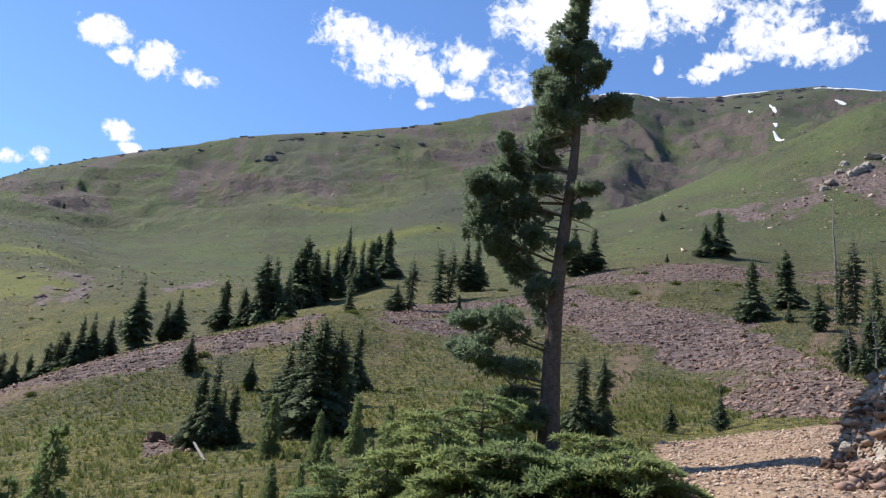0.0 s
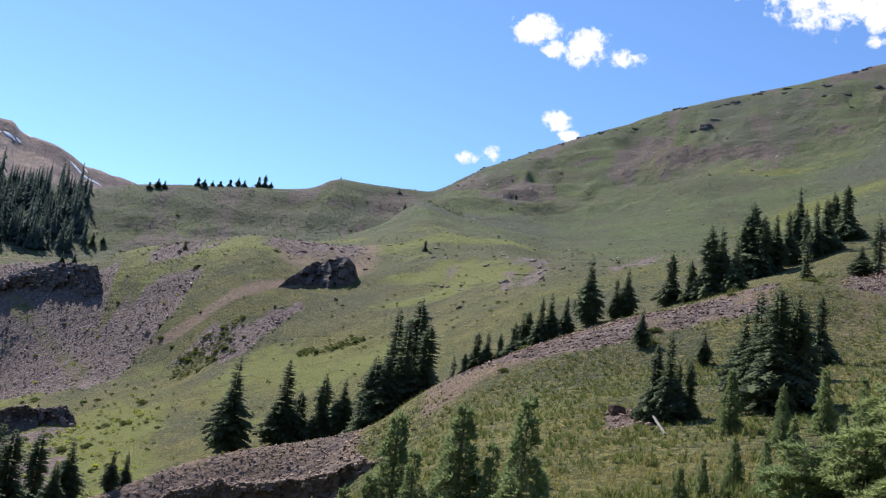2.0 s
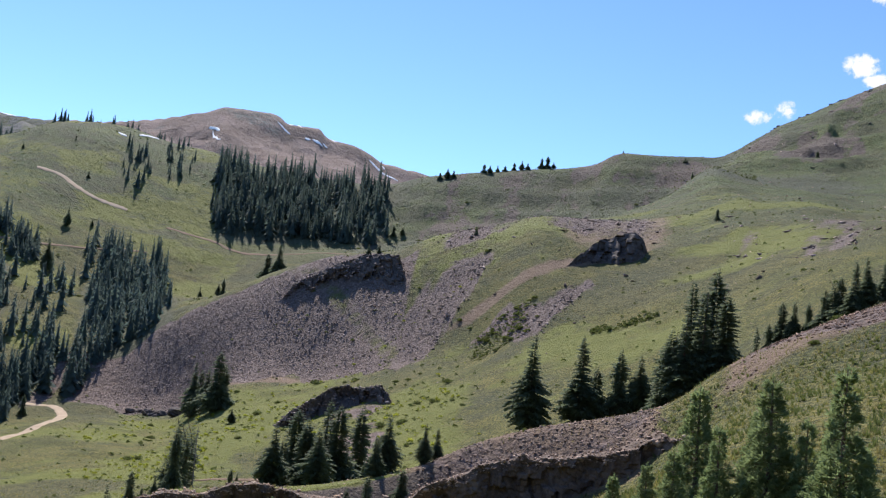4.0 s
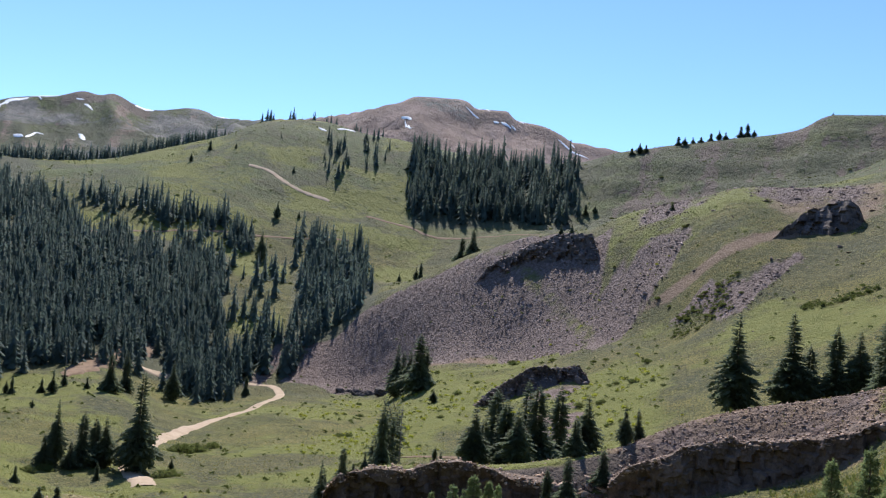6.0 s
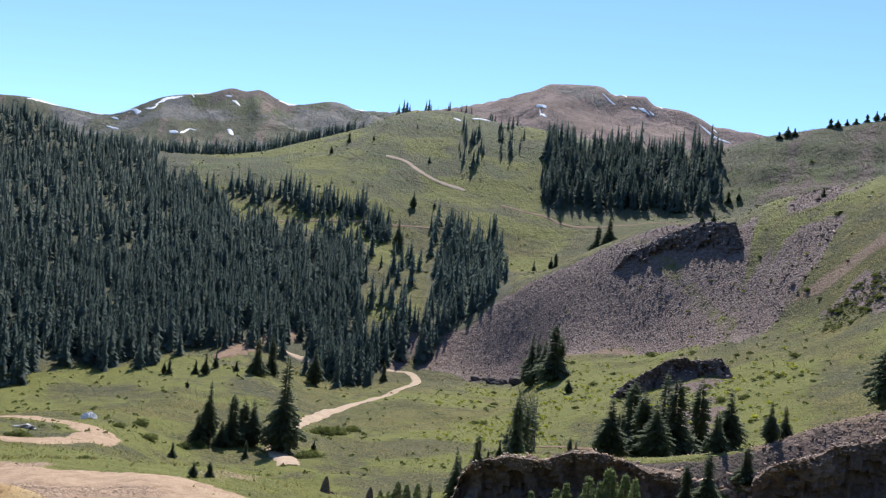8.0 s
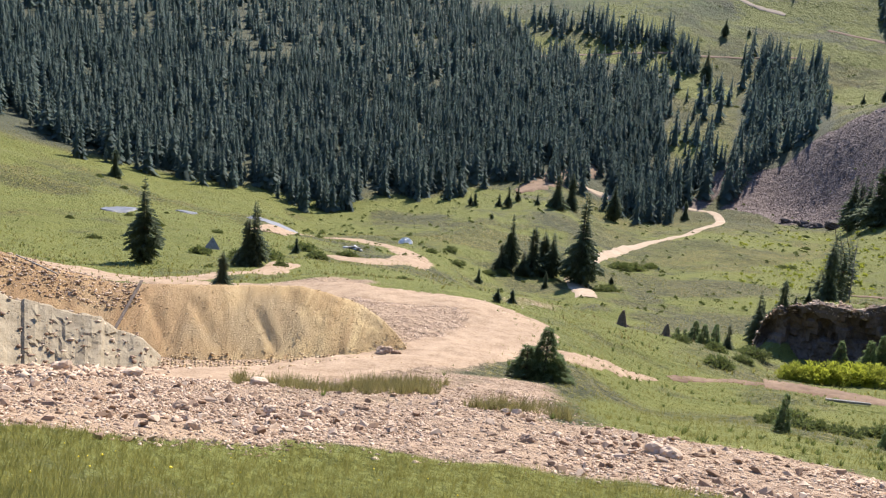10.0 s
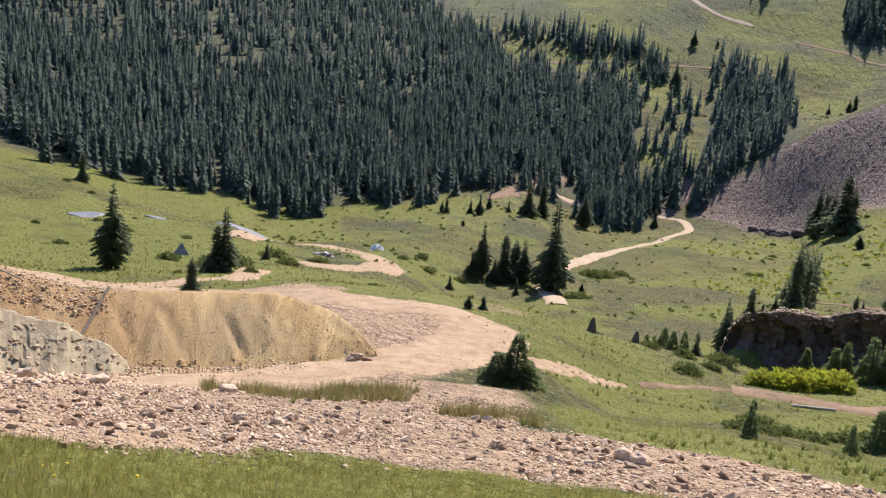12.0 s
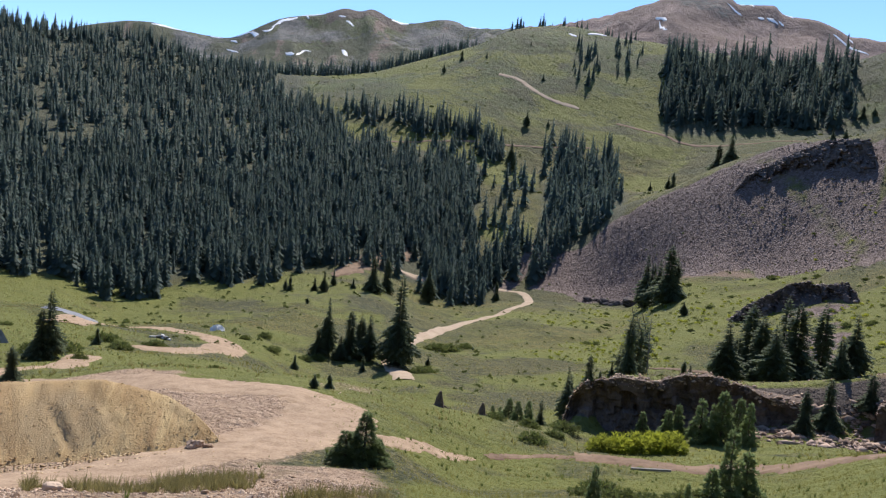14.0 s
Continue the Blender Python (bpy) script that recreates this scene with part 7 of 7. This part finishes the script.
# snow that has lasted into summer
SNOWFIELDS = (
    (((59.51, 1955), (59.07, 1948), (58.59, 1938)), 6.3),
    (((57.62, 1941), (57.43, 1941), (57.24, 1939)), 7.0),
    (((57.11, 1944), (56.8, 1939), (56.41, 1940)), 9.1),
    (((56.4, 1952), (56.25, 1950), (56.09, 1946)), 6.3),
    (((56.13, 1999), (55.85, 1999), (55.58, 1989)), 4.9),
    (((58.76, 1999), (58.61, 1999), (58.45, 1999)), 5.6),
    (((58.2, 1999), (58.08, 2003), (57.92, 1982)), 3.5),
    (((55.94, 1999), (55.71, 1999), (55.45, 1999)), 4.2),
    (((53.24, 1957), (52.61, 1937), (51.9, 1926), (51.18, 1920)), 8.0),
    (((52.35, 1968), (52.24, 1963), (52.12, 1954)), 4.2),
    (((63.78, 1841), (63.55, 1834), (63.32, 1829), (63.09, 1813)), 7.5),
    (((63.52, 1825), (63.24, 1756), (62.97, 1744)), 4.2),
    (((95.52, 2448), (94.86, 2470), (94.25, 2478), (93.64, 2475)), 18.2),
    (((92.02, 2475), (91.64, 2475), (91.2, 2475)), 6.3),
    (((90.38, 2475), (89.44, 2461), (88.65, 2339), (88.08, 2371)), 9.8),
    (((88.27, 2366), (87.71, 2445), (87.23, 2443), (86.68, 2454)), 32),
    (((86.63, 2475), (86.1, 2475), (85.49, 2475), (84.91, 2475)), 11.2),
    (((86.12, 2475), (86.04, 2447), (85.96, 2443)), 5.6),
    (((84.08, 2427), (83.87, 2421), (83.65, 2416)), 7.7),
    (((83.61, 2388), (83.39, 2379), (83.1, 2329)), 7.7),
    (((80.69, 2470), (80.29, 2480), (79.9, 2475), (79.54, 2475)), 16.8),
    (((90.73, 2459), (90.53, 2448), (90.3, 2429)), 6.3),
    (((90.95, 2275), (90.65, 2263), (90.21, 2225)), 5.6),
    (((87.26, 2122), (87.02, 2110), (86.75, 2093)), 12.6),
    (((86.62, 2086), (86.18, 2164), (85.67, 2160)), 6.3),
    (((83.73, 2145), (83.54, 2135), (83.36, 2091)), 11.2),
    (((79.19, 2004), (78.9, 2026), (78.61, 2029)), 11.2),
    (((75.72, 2445), (75.35, 2436), (74.9, 2405)), 8.4))
SNOW_NEAR = (
    (((67.92, 728), (67.28, 739), (66.71, 749)), 3.2),
    (((69.13, 719), (68.9, 713), (68.62, 709)), 3.0),
    (((-9.97, 822), (-11.16, 845), (-12.33, 862), (-13.5, 897)), 11),
    (((-13.5, 897), (-13.89, 878), (-14.13, 859)), 5.5),
    (((-14.65, 904), (-15.41, 916), (-16.47, 929)), 5.5),
    (((-17.29, 929), (-19.14, 938), (-21.31, 941)), 4.5),
    (((-24.11, 929), (-25.47, 932), (-26.8, 942), (-28.11, 942)), 7),
    (((-25.39, 856), (-25.69, 850), (-26.05, 846)), 5),
    (((-20.05, 843), (-20.31, 829), (-20.59, 826)), 3.5),
    (((-21.38, 840), (-21.59, 818), (-21.8, 805)), 3.2),
    (((-21.66, 764), (-21.76, 739), (-21.8, 731)), 3.6),
    (((-21.59, 716), (-21.94, 696), (-22.28, 673)), 3.6))
for fields in (SNOWFIELDS, SNOW_NEAR):
    for knots, width in fields:
        draped("snow_patch", "patch of old white snow on the mountainside", knots, width, SNOW, 8, 0.3, 0.0, 0.3, "snow", "", True)["group"] = "snow patches"


# weathered stumps, dead snag, timber and scrap
def stump(heading, r, tall, seed):
    rng = random.Random(seed)
    root = tagged(new("tree_stump"), "weathered dark brown splintered tree stump on the bank edge", "stump", "tree stumps")
    root.location = spot(heading, r)
    v, f = [], []
    tube(v, f, [(0, 0, -0.1), (0, 0, tall * 0.15), (0.02, 0, tall * 0.6), (0.06, 0.02, tall)], [tall * 0.42, tall * 0.30, tall * 0.20, tall * 0.07], 9)
    v = [(x * rng.uniform(0.85, 1.15), y * rng.uniform(0.85, 1.15), z) for x, y, z in v]
    mesh_object("bole", v, f, BARK, root)
    v, f = [], []
    for k in range(5):
        a = k * 1.26 + rng.uniform(-0.3, 0.3)
        tube(v, f, [(0, 0, tall * 0.12), (math.cos(a) * tall * 0.4, math.sin(a) * tall * 0.4, 0.03), (math.cos(a) * tall * 0.6, math.sin(a) * tall * 0.6, -0.08)], [tall * 0.1, tall * 0.06, tall * 0.02], 5)
    mesh_object("root", v, f, BARK, root)


for k, (heading, r, tall) in enumerate(((75.3, 47.5, 0.9), (72.4, 50.0, 0.75), (70.4, 56.5, 0.6))):
    stump(heading, r, tall, 600 + k)


def dead_snag(heading, r, tall, seed):
    rng = random.Random(seed)
    root = tagged(new("dead_tree"), "bare grey dead spruce snag with broken twigs", "dead tree", "dead snags")
    root.location = spot(heading, r)
    v, f = [], []
    tube(v, f, [(0.03 * k * math.sin(k), 0, tall * k / 6 - (0.3 if k == 0 else 0)) for k in range(7)], [0.014 * tall * (1 - 0.9 * k / 6) for k in range(7)], 7)
    mesh_object("trunk", v, f, DEAD_WOOD, root)
    v, f = [], []
    for k in range(34):
        z, a, n = tall * rng.uniform(0.15, 0.95), rng.uniform(0, 6.283), tall * rng.uniform(0.02, 0.07)
        tube(v, f, [(0, 0, z), (math.cos(a) * n, math.sin(a) * n, z - 0.2 * n)], [0.03, 0.008], 4)
    mesh_object("twig", v, f, DEAD_WOOD, root)["kind"] = "stuff"


for k, (heading, r, tall) in enumerate(((-25.2, 76, 11.0), (-26.6, 52, 3.2), (-25.9, 50, 2.6), (-27.3, 53, 3.4), (62.0, 88, 7.8), (83.0, 200, 8.5))):
    dead_snag(heading, r, tall, 620 + k)


def timber(name, label, start, end, width, mat=None, category="timber"):
    """A weathered beam from one place to another."""
    d = Vector(end) - Vector(start)
    bm = bmesh.new()
    bmesh.ops.create_cube(bm, size=1.0)
    bmesh.ops.subdivide_edges(bm, edges=[e for e in bm.edges if abs((e.verts[0].co - e.verts[1].co).z) > 0.5], cuts=6)
    rng = random.Random(str(start))
    for v in bm.verts:
        v.co = Vector((v.co.x * width * rng.uniform(0.85, 1.1), v.co.y * width * 0.7 * rng.uniform(0.85, 1.1), v.co.z * d.length))
    bmesh.ops.bevel(bm, geom=bm.edges[:], offset=width * 0.06, segments=1, affect="EDGES")
    mesh = bpy.data.meshes.new(name)
    bm.to_mesh(mesh)
    bm.free()
    mesh.materials.append(mat or DEAD_WOOD)
    ob = new(name, mesh)
    ob.matrix_basis = Matrix.Translation((Vector(start) + Vector(end)) / 2) @ d.to_track_quat("Z", "Y").to_matrix().to_4x4()
    return tagged(ob, label, category)


def heap_spot(heading, row, over=0.0):
    i = min(max(int((heading - 89.6) / 0.25), 0), HEAP_GRID.shape[0] - 1)
    return Vector(HEAP_GRID[i, row]) + Vector((0, 0, over))


timber("timber_post", "old brown timber leaning on the spoil heap", heap_spot(109.2, 4, 0.1), heap_spot(107.2, 19, 0.25), 0.09, BARK)
timber("timber_post", "thin weathered pole lying on the rubble", heap_spot(114.5, 20, 0.15), heap_spot(112.2, 18, 0.1), 0.05)
timber("log", "bleached fallen log on the grass slope", spot(14.4, 38.0) + Vector((0, 0, 0.35)), spot(13.6, 35.0) + Vector((0, 0, 0.05)), 0.09)
timber("log", "bleached fallen log beside the track", spot(62.3, 40.0) + Vector((0, 0, 0.05)), spot(59.8, 40.4) + Vector((0, 0, 0.08)), 0.14)
timber("log", "bleached driftwood branch in the grass", spot(92.8, 8.6) + Vector((0, 0, 0.12)), spot(90.6, 8.8) + Vector((0, 0, 0.1)), 0.03)
for k in range(7):
    timber("plank", "pale broken board on the turning loop", spot(94.3 - 0.12 * k, 100 + 0.5 * k) + Vector((0, 0, 0.12)), spot(93.7 - 0.1 * k, 101.5 - 0.3 * k) + Vector((0, 0, 0.15 + 0.1 * (k % 3))), 0.28, (TARP, DEAD_WOOD, TARP_GREY)[k % 3], "board")["group"] = "scrap boards"


def scrap_sheet(heading, r, size, label, mat):
    """A crumpled sheet over scrap."""
    g = np.random.default_rng(int(r))
    n = 12
    verts, faces = [], []
    for i in range(n):
        for j in range(n):
            u, v = i / (n - 1) * 2 - 1, j / (n - 1) * 2 - 1
            z = 0.55 * size * max(0.0, 1 - (u * u + v * v) * 0.7) + 0.1 * size * g.uniform(-1, 1)
            verts.append((u * size * 0.7, v * size * 0.5, max(z, 0.0)))
    for i in range(n - 1):
        for j in range(n - 1):
            a = i * n + j
            faces.append((a, a + 1, a + 1 + n, a + n))
    ob = mesh_object("tarpaulin", verts, faces, mat)
    ob.location = spot(heading, r)
    ob.rotation_euler = (0, 0, radians(heading))
    return tagged(ob, label, "tarpaulin")


scrap_sheet(90.2, 128, 1.5, "crumpled white tarpaulin beside the turning loop", TARP)


def pyramid_tent(heading, r, wide, tall):
    root = tagged(new("pyramid_tent"), "small dark grey pyramid shelter on the meadow", "tent")
    root.location = spot(heading, r) - Vector((0, 0, 0.1))
    root.rotation_euler = (0, 0, 0.5)
    w = wide / 2
    corners = [(-w, -w, 0), (w, -w, 0), (w, w, 0), (-w, w, 0)]
    for k in range(4):
        a, b = Vector(corners[k]), Vector(corners[(k + 1) % 4])
        n = (a + b).normalized() * 0.03
        top = Vector((0, 0, tall))
        outer, inner = [a, b, top], [a - n, b - n, top - Vector((0, 0, 0.04))]
        mesh_object("panel", [tuple(q) for q in outer + inner], [(0, 1, 2), (5, 4, 3), (0, 3, 4, 1), (1, 4, 5, 2), (2, 5, 3, 0)], TARP_GREY, root)
    v, f = [], []
    tube(v, f, [(0, 0, 0), (0, 0, tall * 1.06)], [0.03, 0.02], 6)
    mesh_object("pole", v, f, DEAD_WOOD, root)


pyramid_tent(102.8, 77, 1.2, 1.2)


for ob in STORE + FAR_KINDS:
    for o in (*ob.children_recursive, ob):
        bpy.data.objects.remove(o)
